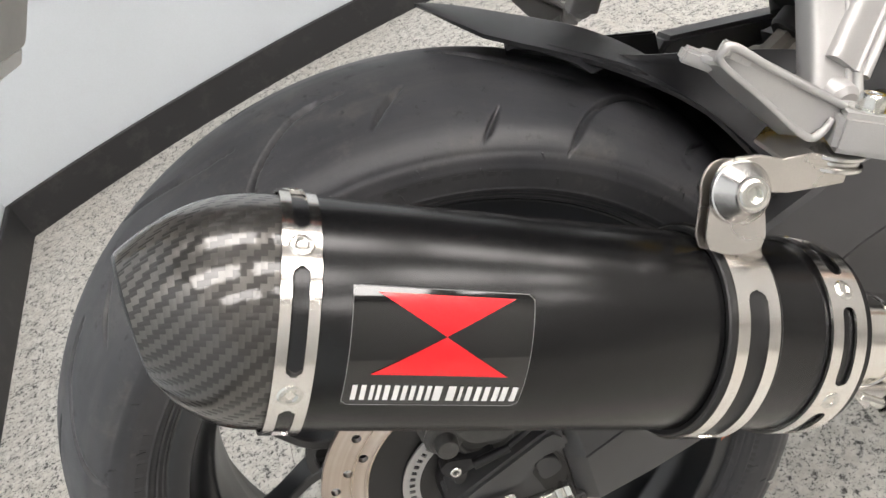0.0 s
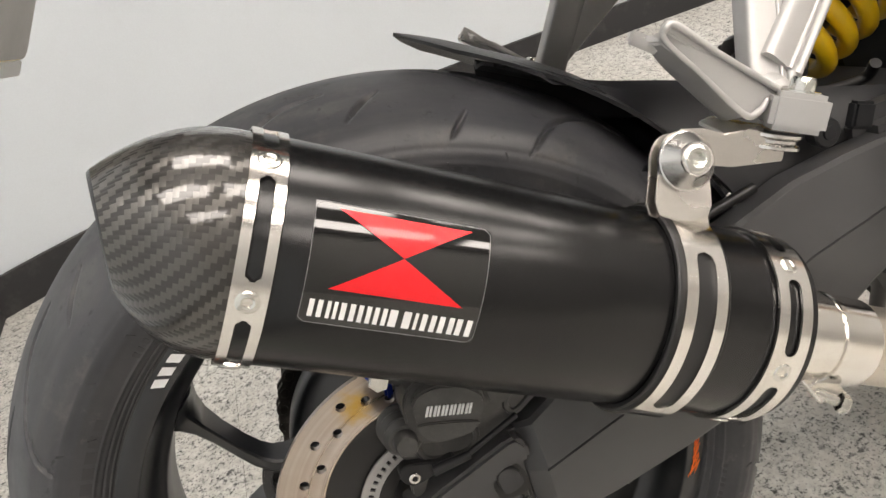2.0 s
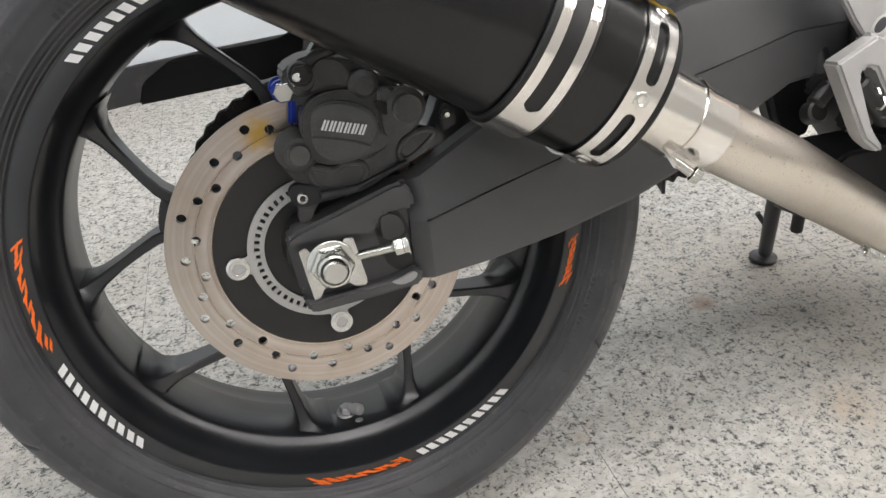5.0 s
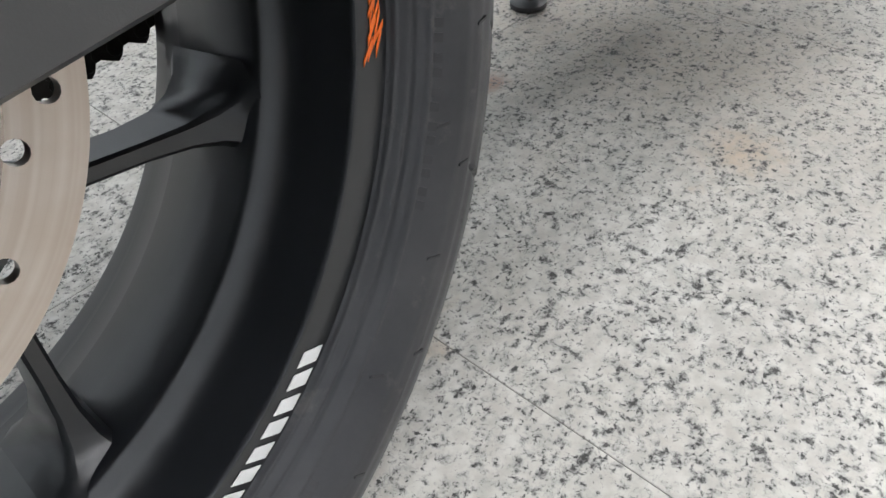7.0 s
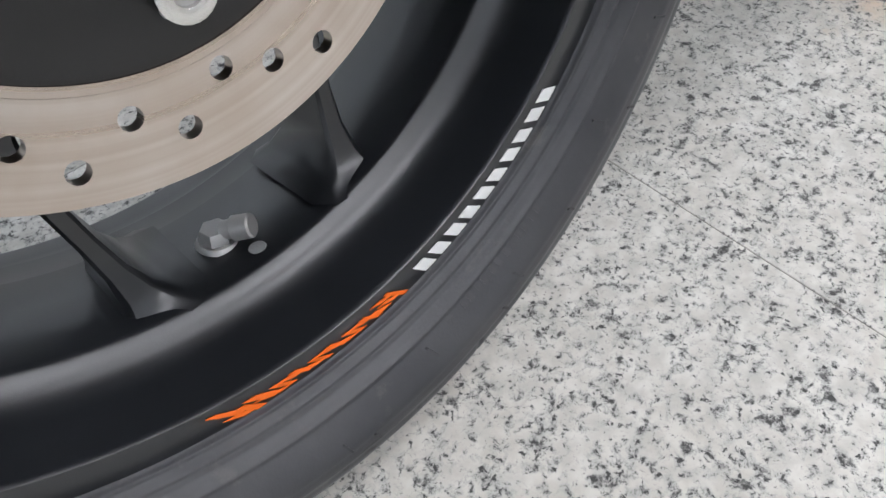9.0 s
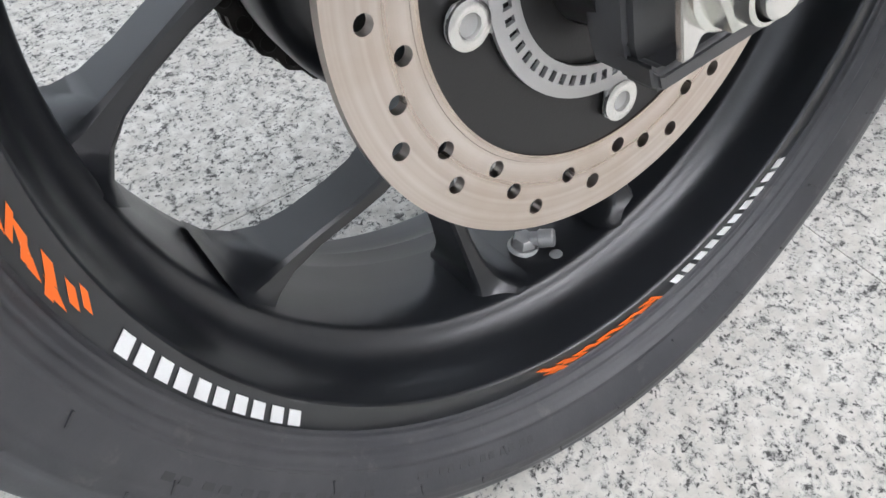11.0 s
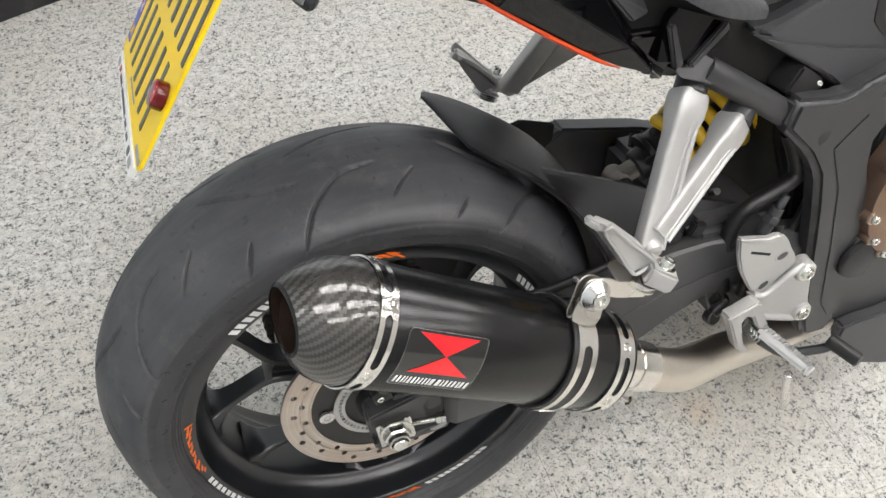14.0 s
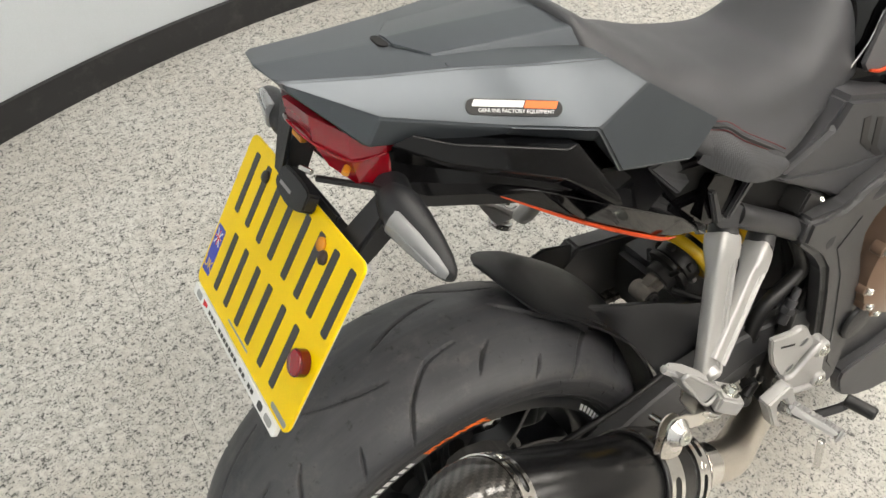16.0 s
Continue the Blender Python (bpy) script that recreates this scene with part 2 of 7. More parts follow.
def ground_disc():
    """Steel ground in circles round the axle, with worn rings and faint heat stains."""
    m, nt, b = nodes_of("brake_disc_steel")
    vec = coords(nt, "Object", (1, 0, 1))
    length = nt.nodes.new("ShaderNodeVectorMath")
    length.operation = "LENGTH"
    link(nt, vec, length.inputs[0])
    ring = nt.nodes.new("ShaderNodeTexNoise")
    ring.noise_dimensions = "1D"
    ring.inputs["Scale"].default_value = 170
    ring.inputs["Detail"].default_value = 3
    link(nt, length.outputs["Value"], ring.inputs["W"])
    stain = noise_of(nt, coords(nt), 16, 5)
    col = mix(nt, ramp(nt, ring.outputs["Fac"], (0.3, 0.0), (0.7, 1.0)), (0.50, 0.43, 0.375), (0.62, 0.565, 0.52))
    col = mix(nt, ramp(nt, stain, (0.42, 0.0), (0.72, 0.60)), col, (0.42, 0.33, 0.25))
    # a smear of yellow marking paint
    smear = nt.nodes.new("ShaderNodeVectorMath")
    smear.operation = "DISTANCE"
    smear.inputs[1].default_value = (-0.0325, 0.0, 0.0965)
    link(nt, vec, smear.inputs[0])
    edge = maths(nt, "ADD", smear.outputs["Value"], maths(nt, "MULTIPLY", noise_of(nt, coords(nt), 130, 5, 0.65), 0.020))
    col = mix(nt, ramp(nt, edge, (0.013, 0.0), (0.026, 1.0)), mix(nt, stain, (0.62, 0.38, 0.05), (0.50, 0.33, 0.12)), col)
    link(nt, col, b.inputs["Base Color"])
    b.inputs["Metallic"].default_value = 1.0
    link(nt, ramp(nt, ring.outputs["Fac"], (0.3, 0.27), (0.7, 0.32)), b.inputs["Roughness"])
    return m


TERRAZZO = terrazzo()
JOINT = surface("tile_joint", (0.16, 0.155, 0.14), 0.8)
WALL_PAINT = surface("grey_wall_paint", (0.62, 0.665, 0.70), 0.55, vary=0.03, patch=3, grain=260, relief=0.0004, dust=0.05)
SKIRTING = surface("black_skirting", (0.022, 0.022, 0.024), 0.5, patch=8, dust=0.10)
CEILING_PAINT = surface("grey_ceiling_paint", (0.30, 0.30, 0.30), 0.7, vary=0.03, patch=2)
PANEL_GLOW = glow("light_panel", (1.0, 0.975, 0.945), LIGHT)
WHITE_METAL = surface("white_metal", (0.75, 0.75, 0.74), 0.4, vary=0.03)
GREY_WALL = surface("plain_wall_paint", (0.36, 0.355, 0.345), 0.6, vary=0.05, patch=3, grain=260, relief=0.0004)
RUBBER = tyre_rubber()
RUBBER_WRITING = surface("moulded_rubber_writing", (0.031, 0.031, 0.034), 0.55, vary=0.2, patch=80)
DUSTY_CAST = surface("dusty_bare_casting", (0.22, 0.20, 0.175), 0.6, metal=0.2, vary=0.3, patch=40, grain=700, relief=0.0005)
# near-black that puts the shade of holes and inner spaces into the colour
SHADE_BLACK = surface("painted_shade_black", (0.003, 0.003, 0.003), 0.7)
STEEL_SHEET = surface("stainless_sheet", (0.72, 0.69, 0.65), 0.27, metal=1.0, vary=0.04, relief=0.00005)
RIM_BLACK = surface("satin_black_wheel_paint", (0.0115, 0.0127, 0.0150), 0.30, spec=0.75, vary=0.15, relief=0.00006)
CAN_BLACK = surface("matt_black_powder_coat", (0.0055, 0.0055, 0.0060), 0.23, spec=0.44, vary=0.08, grain=1600, relief=0.00008)
CARBON = carbon()
POLISHED = brushed("polished_stainless", (0.84, 0.82, 0.79), 0.16, (1, 1, 1), 40, 0.06)
PIPE_STEEL = brushed("brushed_steel_pipe", (0.70, 0.645, 0.575), 0.30, (12, 60, 12), 30, 0.25)
CAST_SILVER = surface("silver_cast_aluminium", (0.48, 0.475, 0.465), 0.42, metal=0.5, vary=0.06, grain=1400, relief=0.00025)
BARE_ALU = surface("bare_aluminium", (0.72, 0.71, 0.69), 0.26, metal=1.0, vary=0.08, relief=0.0001)
ZINC = surface("zinc_plated_steel", (0.70, 0.70, 0.66), 0.24, metal=1.0, vary=0.15, patch=60)
DISC_STEEL = ground_disc()
DISC_BLACK = surface("black_anodised_carrier", (0.014, 0.0135, 0.0135), 0.42, vary=0.2)
SWING_BLACK = surface("matt_black_swingarm_paint", (0.062, 0.062, 0.064), 0.40, vary=0.10, grain=1500, relief=0.0001)
CALIPER = surface("dark_grey_caliper_paint", (0.056, 0.055, 0.053), 0.42, vary=0.25, patch=60, dust=0.12)
BLACK_PLASTIC = surface("black_moulded_plastic", (0.0125, 0.013, 0.0148), 0.42, vary=0.15, spec=0.4, grain=1100, relief=0.0004)
GREY_PLASTIC = surface("dark_grey_side_plastic", (0.047, 0.0475, 0.052), 0.45, vary=0.08, grain=1300, relief=0.0003)
GLOSS_BLACK = surface("gloss_black_plastic", (0.003, 0.003, 0.0035), 0.05, vary=0.1, relief=0.0, spec=0.38)
COWL_PAINT = surface("matt_gunmetal_paint", (0.082, 0.093, 0.104), 0.29, metal=0.6, vary=0.05, grain=2200, relief=0.00005)
VINYL = surface("black_seat_vinyl", (0.047, 0.048, 0.0525), 0.50, vary=0.08, grain=1000, relief=0.0009, patch=10)
VINYL_WEAVE = woven("textured_seat_vinyl", (0.046, 0.047, 0.051), 0.55, 520)
GRIP_MESH = woven("tank_grip_mesh", (0.10, 0.10, 0.105), 0.5, 420)
BRONZE = surface("bronze_engine_paint", (0.30, 0.20, 0.145), 0.36, metal=0.65, vary=0.08)
FRAME_BLACK = surface("satin_black_frame_paint", (0.0330, 0.0332, 0.0355), 0.38, vary=0.10, grain=900, relief=0.0003)
HOSE = surface("black_rubber_hose", (0.010, 0.010, 0.0105), 0.42, vary=0.2)
CHAIN_STEEL = surface("oiled_black_chain", (0.025, 0.022, 0.020), 0.35, metal=0.5, vary=0.4, patch=120)
YELLOW_SPRING = surface("yellow_spring_paint", (0.80, 0.50, 0.012), 0.35, vary=0.06, coat=0.3)
PLATE_YELLOW = surface("yellow_number_plate", (0.93, 0.64, 0.003), 0.35, vary=0.02, grain=500, relief=0.00005, spec=0.25)
PLATE_BLACK = surface("plate_black", (0.035, 0.036, 0.036), 0.4)
PLATE_BACK = surface("grey_plate_back", (0.55, 0.54, 0.52), 0.5)
WHITE_PRINT = surface("white_print", (0.80, 0.80, 0.79), 0.35, vary=0.03)
RED_PRINT = surface("red_print", (0.80, 0.008, 0.015), 0.25, vary=0.04, coat=0.6)
ORANGE_PRINT = surface("orange_print", (0.90, 0.16, 0.012), 0.35, vary=0.05)
DEEP_ORANGE = surface("deep_orange_print", (0.58, 0.060, 0.010), 0.35, vary=0.05)
BLUE_PRINT = surface("blue_print", (0.03, 0.05, 0.42), 0.35)
GREY_PRINT = surface("grey_print", (0.30, 0.30, 0.30), 0.45)
DECAL_FILM = surface("gloss_black_decal", (0.008, 0.008, 0.008), 0.06, vary=0.1, relief=0.0, coat=0.8)
STICKER_FILM = surface("black_sticker_film", (0.012, 0.012, 0.012), 0.40, vary=0.1, relief=0.0, spec=0.3)
STITCH = surface("dark_red_thread", (0.14, 0.022, 0.026), 0.7)
RED_LENS = lens("red_lens", (0.27, 0.002, 0.009), 0.06, 0.0, 0.8)
DARK_LENS = lens("dark_red_lens", (0.11, 0.002, 0.004), 0.12, 0.0)
CLEAR_LENS = lens("clear_lens", (0.60, 0.61, 0.62), 0.06, 0.55)
AMBER = lens("amber_lens", (0.85, 0.33, 0.03), 0.12, 0.3)
BLUE_ANODISED = surface("blue_anodised_bolt", (0.02, 0.045, 0.30), 0.28, metal=0.9)
RUSTY = surface("brown_soot_steel", (0.045, 0.026, 0.018), 0.6, vary=0.3, patch=40)

# ---------------------------------------------------------------- shape helpers
V3 = Vector


def part(name, bm, material, parent=None, label="", sharp=38.0, normals=True, flats=False):
    """Links a bmesh as one mesh object under a thing or under a part."""
    if parent and parent.parent and parent.parent.parent:
        parent = parent.parent
    if normals:
        bmesh.ops.recalc_face_normals(bm, faces=bm.faces)
    me = bpy.data.meshes.new(name)
    bm.to_mesh(me)
    bm.free()
    me.materials.append(material)
    me.shade_smooth()
    me.set_sharp_from_angle(angle=radians(sharp))
    ob = new(name, me)
    ob.parent = parent
    if flats:
        ob.modifiers.new("flat_faces", "WEIGHTED_NORMAL").keep_sharp = True
    if label:
        tagged(ob, label)
    return ob


def facets(points, loops, bevel=0.002, segments=3, least=7.0, soft=()):
    """A body of flat faces from named points (x, y outward, z), with its creases rounded; one side only."""
    bm = bmesh.new()
    vs = {n: bm.verts.new(p) for n, p in points.items()}
    for loop in loops:
        bm.faces.new([vs[n] for n in loop.split()])
    bmesh.ops.recalc_face_normals(bm, faces=bm.faces)
    creases = [e for e in bm.edges if len(e.link_faces) == 2 and abs(e.calc_face_angle(0.0)) > radians(least)]
    smooth = [{vs[n] for n in pair.split()} for pair in soft]
    creases = [e for e in creases if set(e.verts) not in smooth]
    bmesh.ops.bevel(bm, geom=creases, offset=bevel, segments=segments, affect="EDGES", clamp_overlap=True)
    return bm


def both_sides(points, loops):
    """Adds the mirror image of a half body; points on the middle plane are shared."""
    pts = {n: V3((x, -y, z)) for n, (x, y, z) in points.items()}
    pts.update({n + "_": V3((x, y, z)) for n, (x, y, z) in points.items() if y > 1e-6})
    twins = [" ".join(n + "_" if n + "_" in pts else n for n in loop.split()) for loop in loops]
    return pts, list(loops) + twins


def again(ob, m):
    """Another part on the same mesh, moved by m."""
    twin = ob.copy()
    scene.collection.objects.link(twin)
    twin.matrix_basis = m
    return twin


def grid(rows, ring=True, loop=False, caps=(True, True), uv=None):
    """A skin over rows of points. ring: each row closes on itself; loop: the last row meets the first."""
    bm = bmesh.new()
    vs = [[bm.verts.new(p) for p in row] for row in rows]
    n, k = len(rows), len(rows[0])
    layer = bm.loops.layers.uv.new("UVMap") if uv else None
    for i in range(n if loop else n - 1):
        for j in range(k if ring else k - 1):
            ids = ((i, j), (i, j + 1), (i + 1, j + 1), (i + 1, j))
            f = bm.faces.new([vs[a % n][b % k] for a, b in ids])
            if uv:
                for lp, (a, b) in zip(f.loops, ids):
                    lp[layer].uv = uv(a, b)
    if not loop and ring:
        if caps[0]:
            bm.faces.new(vs[0])
        if caps[1]:
            bm.faces.new(vs[-1])
    return bm


def thicken(bm, t):
    bmesh.ops.recalc_face_normals(bm, faces=bm.faces)
    bmesh.ops.solidify(bm, geom=list(bm.faces), thickness=t)
    return bm


def basis(axis, up=(0, 0, 1)):
    w = V3(axis).normalized()
    u = V3(up).cross(w)
    if u.length < 1e-4:
        u = V3((1, 0, 0)).cross(w)
    u.normalize()
    return u, w.cross(u), w


def lathe(profile, o=(0, 0, 0), axis=(0, 1, 0), seg=48, loop=False, caps=(False, False)):
    """Turns a profile of (distance along the axis, radius) round the axis through o."""
    u, v, w = basis(axis)
    o = V3(o)
    rows = [[o + w * s + (u * math.cos(a) + v * math.sin(a)) * r for a in (2 * math.pi * j / seg for j in range(seg))] for s, r in profile]
    return grid(rows, True, loop, caps)


def rod(p0, p1, r0, r1=None, seg=20, chamfer=0.0):
    p0, p1 = V3(p0), V3(p1)
    r1 = r0 if r1 is None else r1
    h = (p1 - p0).length
    c = chamfer or min(r0, r1, h) * 0.12
    return lathe([(0, r0 - c), (c, r0), (h - c, r1), (h, r1 - c)], p0, p1 - p0, seg, caps=(True, True))


def curve_points(pts, steps=6):
    """A smooth line through points."""
    pts = [V3(p) for p in pts]
    ext = [pts[0] * 2 - pts[1]] + pts + [pts[-1] * 2 - pts[-2]]
    out = []
    for a, b, c, d in zip(ext, ext[1:], ext[2:], ext[3:]):
        for k in range(steps):
            t = k / steps
            out.append(0.5 * (2 * b + (c - a) * t + (2 * a - 5 * b + 4 * c - d) * t * t + (3 * b - a - 3 * c + d) * t ** 3))
    return out + [pts[-1]]


def tube(pts, r, seg=14, steps=6, flat=1.0, up=(0, 0, 1)):
    """A tube along a smooth line; r is one radius or one per point."""
    line = curve_points(pts, steps) if steps > 1 else [V3(p) for p in pts]
    n = len(line)
    radii = [r] * n if not hasattr(r, "__len__") else [float(np.interp(i / (n - 1) * (len(r) - 1), range(len(r)), r)) for i in range(n)]
    rows, u = [], None
    for i, p in enumerate(line):
        w = (line[min(i + 1, n - 1)] - line[max(i - 1, 0)]).normalized()
        if u is None:
            u = basis(w, up)[0]
        u = (u - w * u.dot(w)).normalized()
        v = w.cross(u)
        rows.append([p + (u * math.cos(a) + v * math.sin(a) * flat) * radii[i] for a in (2 * math.pi * j / seg for j in range(seg))])
    return grid(rows)


def slab(poly, y0, y1, bevel=0.0015, m=None, segments=2):
    """A polygon in the x-z plane, given depth from y0 to y1, with rounded edges."""
    bm = bmesh.new()
    f = bm.faces.new([bm.verts.new((x, y0, z)) for x, z in poly])
    ext = bmesh.ops.extrude_face_region(bm, geom=[f])
    bmesh.ops.translate(bm, vec=(0, y1 - y0, 0), verts=[e for e in ext["geom"] if isinstance(e, bmesh.types.BMVert)])
    if bevel:
        bmesh.ops.bevel(bm, geom=list(bm.edges), offset=bevel, segments=segments, affect="EDGES", clamp_overlap=True)
    if m:
        bm.transform(m)
    return bm


def brick_of(size, m, bevel=0.001, segments=2):
    bm = bmesh.new()
    bmesh.ops.create_cube(bm, size=1.0)
    bm.transform(Matrix.Diagonal((*size, 1)))
    if bevel:
        bmesh.ops.bevel(bm, geom=list(bm.edges), offset=bevel, segments=segments, affect="EDGES", clamp_overlap=True)
    bm.transform(m)
    return bm


def axes(o, ex, ey, ez):
    """A matrix that lays x, y, z along the three given directions at o."""
    m = Matrix((ex, ey, ez)).transposed().to_4x4()
    m.translation = V3(o)
    return m


def along(o, axis, up=(0, 0, 1)):
    u, v, w = basis(axis, up)
    return axes(o, u, v, w)


def merged(*meshes):
    """One bmesh out of several."""
    out = bmesh.new()
    for bm in meshes:
        me = bpy.data.meshes.new("piece")
        bm.to_mesh(me)
        bm.free()
        out.from_mesh(me)
        bpy.data.meshes.remove(me)
    return out


def socket_bolt(o, axis, r, h, washer=0.0):
    """A round bolt head with a socket in it."""
    prof = [(0, r * 0.97), (h * 0.78, r), (h, r * 0.84), (h, r * 0.55), (h * 0.92, r * 0.50), (h * 0.02, r * 0.46), (h * -0.05, 0.0002)]
    if washer:
        prof = [(0, washer), (h * 0.14, washer), (h * 0.15, r)] + prof[1:]
    return lathe(prof, o, axis, 24)


def hex_nut(o, axis, r, h):
    """A hexagon head with a chamfered top."""
    return lathe([(0, r), (h * 0.82, r), (h, r * 0.88), (h, 0.0002)], o, axis, 6)


def smooth_outline(pts, steps=4):
    """A closed outline in x-z rounded through its points."""
    n = len(pts)
    out = []
    for i in range(n):
        a, b, c, d = (V3((*pts[(i + k) % n], 0)) for k in (-1, 0, 1, 2))
        for k in range(steps):
            t = k / steps
            p = 0.5 * (2 * b + (c - a) * t + (2 * a - 5 * b + 4 * c - d) * t * t + (3 * b - a - 3 * c + d) * t ** 3)
            out.append((p.x, p.y))
    return out


# ---------------------------------------------------------------- the room
WALL_LINE = curve_points([(-0.752, 1.198, 0), (-0.605, 1.277, 0), (-0.405, 1.368, 0), (-0.203, 1.444, 0), (-0.003, 1.505, 0), (0.198, 1.552, 0), (0.398, 1.586, 0), (0.60, 1.607, 0), (0.84, 1.622, 0), (1.3, 1.645, 0), (2.6, 1.69, 0), (4.2, 1.72, 0)], 4)
SKIRT_H = 0.0925


def standing(line, z0, z1, thick):
    """An upright sheet along a line in plan, thick to its far side."""
    rows = []
    for i, p in enumerate(line):
        d = (line[min(i + 1, len(line) - 1)] - line[max(i - 1, 0)]).normalized()
        n = V3((-d.y, d.x, 0))
        q = p + n * thick
        rows.append([V3((p.x, p.y, z0)), V3((q.x, q.y, z0)), V3((q.x, q.y, z1)), V3((p.x, p.y, z1))])
    return grid(rows)


def shifted(line, by):
    out = []
    for i, p in enumerate(line):
        d = (line[min(i + 1, len(line) - 1)] - line[max(i - 1, 0)]).normalized()
        out.append(p + V3((-d.y, d.x, 0)) * by)
    return out


WEST_LINE = [V3((-0.66, -3.0, 0)), V3((-0.715, 0.0, 0)), V3((-0.752, 1.198, 0))]
tagged(part("wall_north", standing(WALL_LINE, 0, CEILING, 0.12), WALL_PAINT), "pale grey painted curved showroom wall", "wall", kind="structure")
tagged(part("wall_west", standing(WEST_LINE, 0, CEILING, 0.12), WALL_PAINT), "pale grey painted wall beside the motorcycle", "wall", kind="structure")
tagged(part("wall_south", standing([V3((4.2, -3.0, 0)), V3((-0.66, -3.0, 0))], 0, CEILING, 0.12), GREY_WALL), "plain mid-grey painted wall", "wall", kind="structure")
tagged(part("wall_east", standing([V3((4.2, 1.72, 0)), V3((4.2, -3.0, 0))], 0, CEILING, 0.12), GREY_WALL), "plain mid-grey painted wall", "wall", kind="structure")
for nm, line in (("baseboard_north", shifted(WALL_LINE, -0.012)), ("baseboard_west", shifted(WEST_LINE, -0.012))):
    bm = standing(line, 0.0, SKIRT_H, 0.0118)
    bmesh.ops.bevel(bm, geom=[e for e in bm.edges if all(v.co.z > SKIRT_H - 0.001 for v in e.verts) and e.calc_length() > 0.02], offset=0.002, segments=2, affect="EDGES")
    tagged(part(nm, bm, SKIRTING), "matt black skirting board along the wall", "skirting", kind="structure")
bm = brick_of((5.3, 5.2, 0.1), Matrix.Translation((1.75, -0.65, CEILING + 0.05)), 0)
tagged(part("ceiling", bm, CEILING_PAINT), "grey painted ceiling", "ceiling", kind="structure")


def ceiling_light():
    top = new("ceiling_light")
    w, l = 0.60, 1.2
    frame_bm = merged(*(brick_of(s, Matrix.Translation(c), 0.002) for s, c in (((l, 0.02, 0.03), (0, w / 2, 0)), ((l, 0.02, 0.03), (0, -w / 2, 0)), ((0.02, w - 0.022, 0.03), (l / 2 - 0.01, 0, 0)), ((0.02, w - 0.022, 0.03), (0.01 - l / 2, 0, 0)))))
    part("frame", frame_bm, WHITE_METAL, top)
    part("diffuser", brick_of((l - 0.045, w - 0.025, 0.01), Matrix.Translation((0, 0, 0.002)), 0.001), PANEL_GLOW, top, "lit white diffuser")
    return tagged(top, "lit white rectangular ceiling light panel", "ceiling light", "ceiling lights")


first_light = ceiling_light()
LIGHT_SPOTS = [(x + shift, y) for y, shift in ((-2.25, 0.25), (-0.95, -0.1), (0.45, 0.45)) for x in (0.1, 1.6, 3.05)]
first_light.matrix_basis = pose(LIGHT_SPOTS[0][0], LIGHT_SPOTS[0][1], CEILING - 0.02)
for x, y in LIGHT_SPOTS[1:]:
    copy_thing(first_light, pose(x, y, CEILING - 0.02))

# ---------------------------------------------------------------- the motorcycle stands on its side stand, leaning to its left
LEAN_DEG, AXLE_H = -11.54, 0.3063
bike = new("motorcycle")
bike.matrix_basis = pose(0, 0, AXLE_H, LEAN_DEG, 0, 0)
tagged(bike, "black and gunmetal naked sports motorcycle leaning on its side stand", "motorcycle")

# ---------------------------------------------------------------- rear tyre
def groove_lines():
    """Tread grooves of one pitch as (degrees round the tyre, degrees across its crown), width and depth in metres."""
    # slender curves that taper out at both ends
    right = [([(104, -70), (101.7, -56), (99.5, -45), (95.8, -33), (92, -25), (86, -22)], 0.0032), ([(119, -2), (115, -9), (110.5, -16), (106, -21), (101, -24)], 0.0032), ([(84.3, -50), (82, -39), (79, -29)], 0.0032), ([(71, -66), (69.5, -58), (68, -49)], 0.0030)]
    left = [([(a - 18, -b) for a, b in line], w) for line, w in right]
    return right + left


# half cross-section from the crown to the bead: across, radius
TYRE_HALF = [(0, 0.3120), (0.015, 0.3105), (0.030, 0.3060), (0.045, 0.3000), (0.060, 0.2935), (0.073, 0.2868), (0.085, 0.2785), (0.092, 0.2680), (0.0938, 0.2560), (0.0905, 0.2430), (0.085, 0.2345), (0.0785, 0.2295), (0.0745, 0.2265)]


def tyre_mesh():
    nt, npf = 1440, 240
    th = np.linspace(0, 2 * np.pi, nt, endpoint=False)
    # cross-section, from the right bead over the crown to the left bead: across, radius
    ph = np.radians(np.linspace(-128, 128, npf))
    rr = 0.0905
    half = curve_points([V3((y, r, 0)) for y, r in TYRE_HALF], 8)
    py, pr = np.array([p.x for p in half]), np.array([p.y for p in half])
    run = np.concatenate([[0], np.cumsum(np.hypot(np.diff(py), np.diff(pr)))])
    shoulder = float(np.interp(0.0935, py[:len(py) * 3 // 4], run[:len(py) * 3 // 4]))
    a = np.abs(np.degrees(ph))
    s = np.interp(a, (0, 84, 128), (0, shoulder, run[-1]))
    y, r = np.sign(ph) * np.interp(s, run, py), np.interp(s, run, pr)
    TH, PH = np.meshgrid(np.degrees(th), np.degrees(ph), indexing="ij")
    turn, lean = TH[:nt // 8], PH[:nt // 8]
    pitch = np.zeros_like(turn)
    for line, width in groove_lines():
        path = curve_points([V3((u, w, 0)) for u, w in line], 4)
        for k, (p, q) in enumerate(zip(path, path[1:])):
            taper = min(1.0, 0.45 + 0.25 * min(k, len(path) - 2 - k))
            dx = ((turn - p.x + 22.5) % 45 - 22.5) * (0.30 * np.pi / 180)
            dy = (lean - p.y) * (rr * np.pi / 180)
            ex, ey = (q.x - p.x) * 0.30 * np.pi / 180, (q.y - p.y) * rr * np.pi / 180
            t = np.clip((dx * ex + dy * ey) / (ex * ex + ey * ey), 0, 1)
            d = np.hypot(dx - t * ex, dy - t * ey)
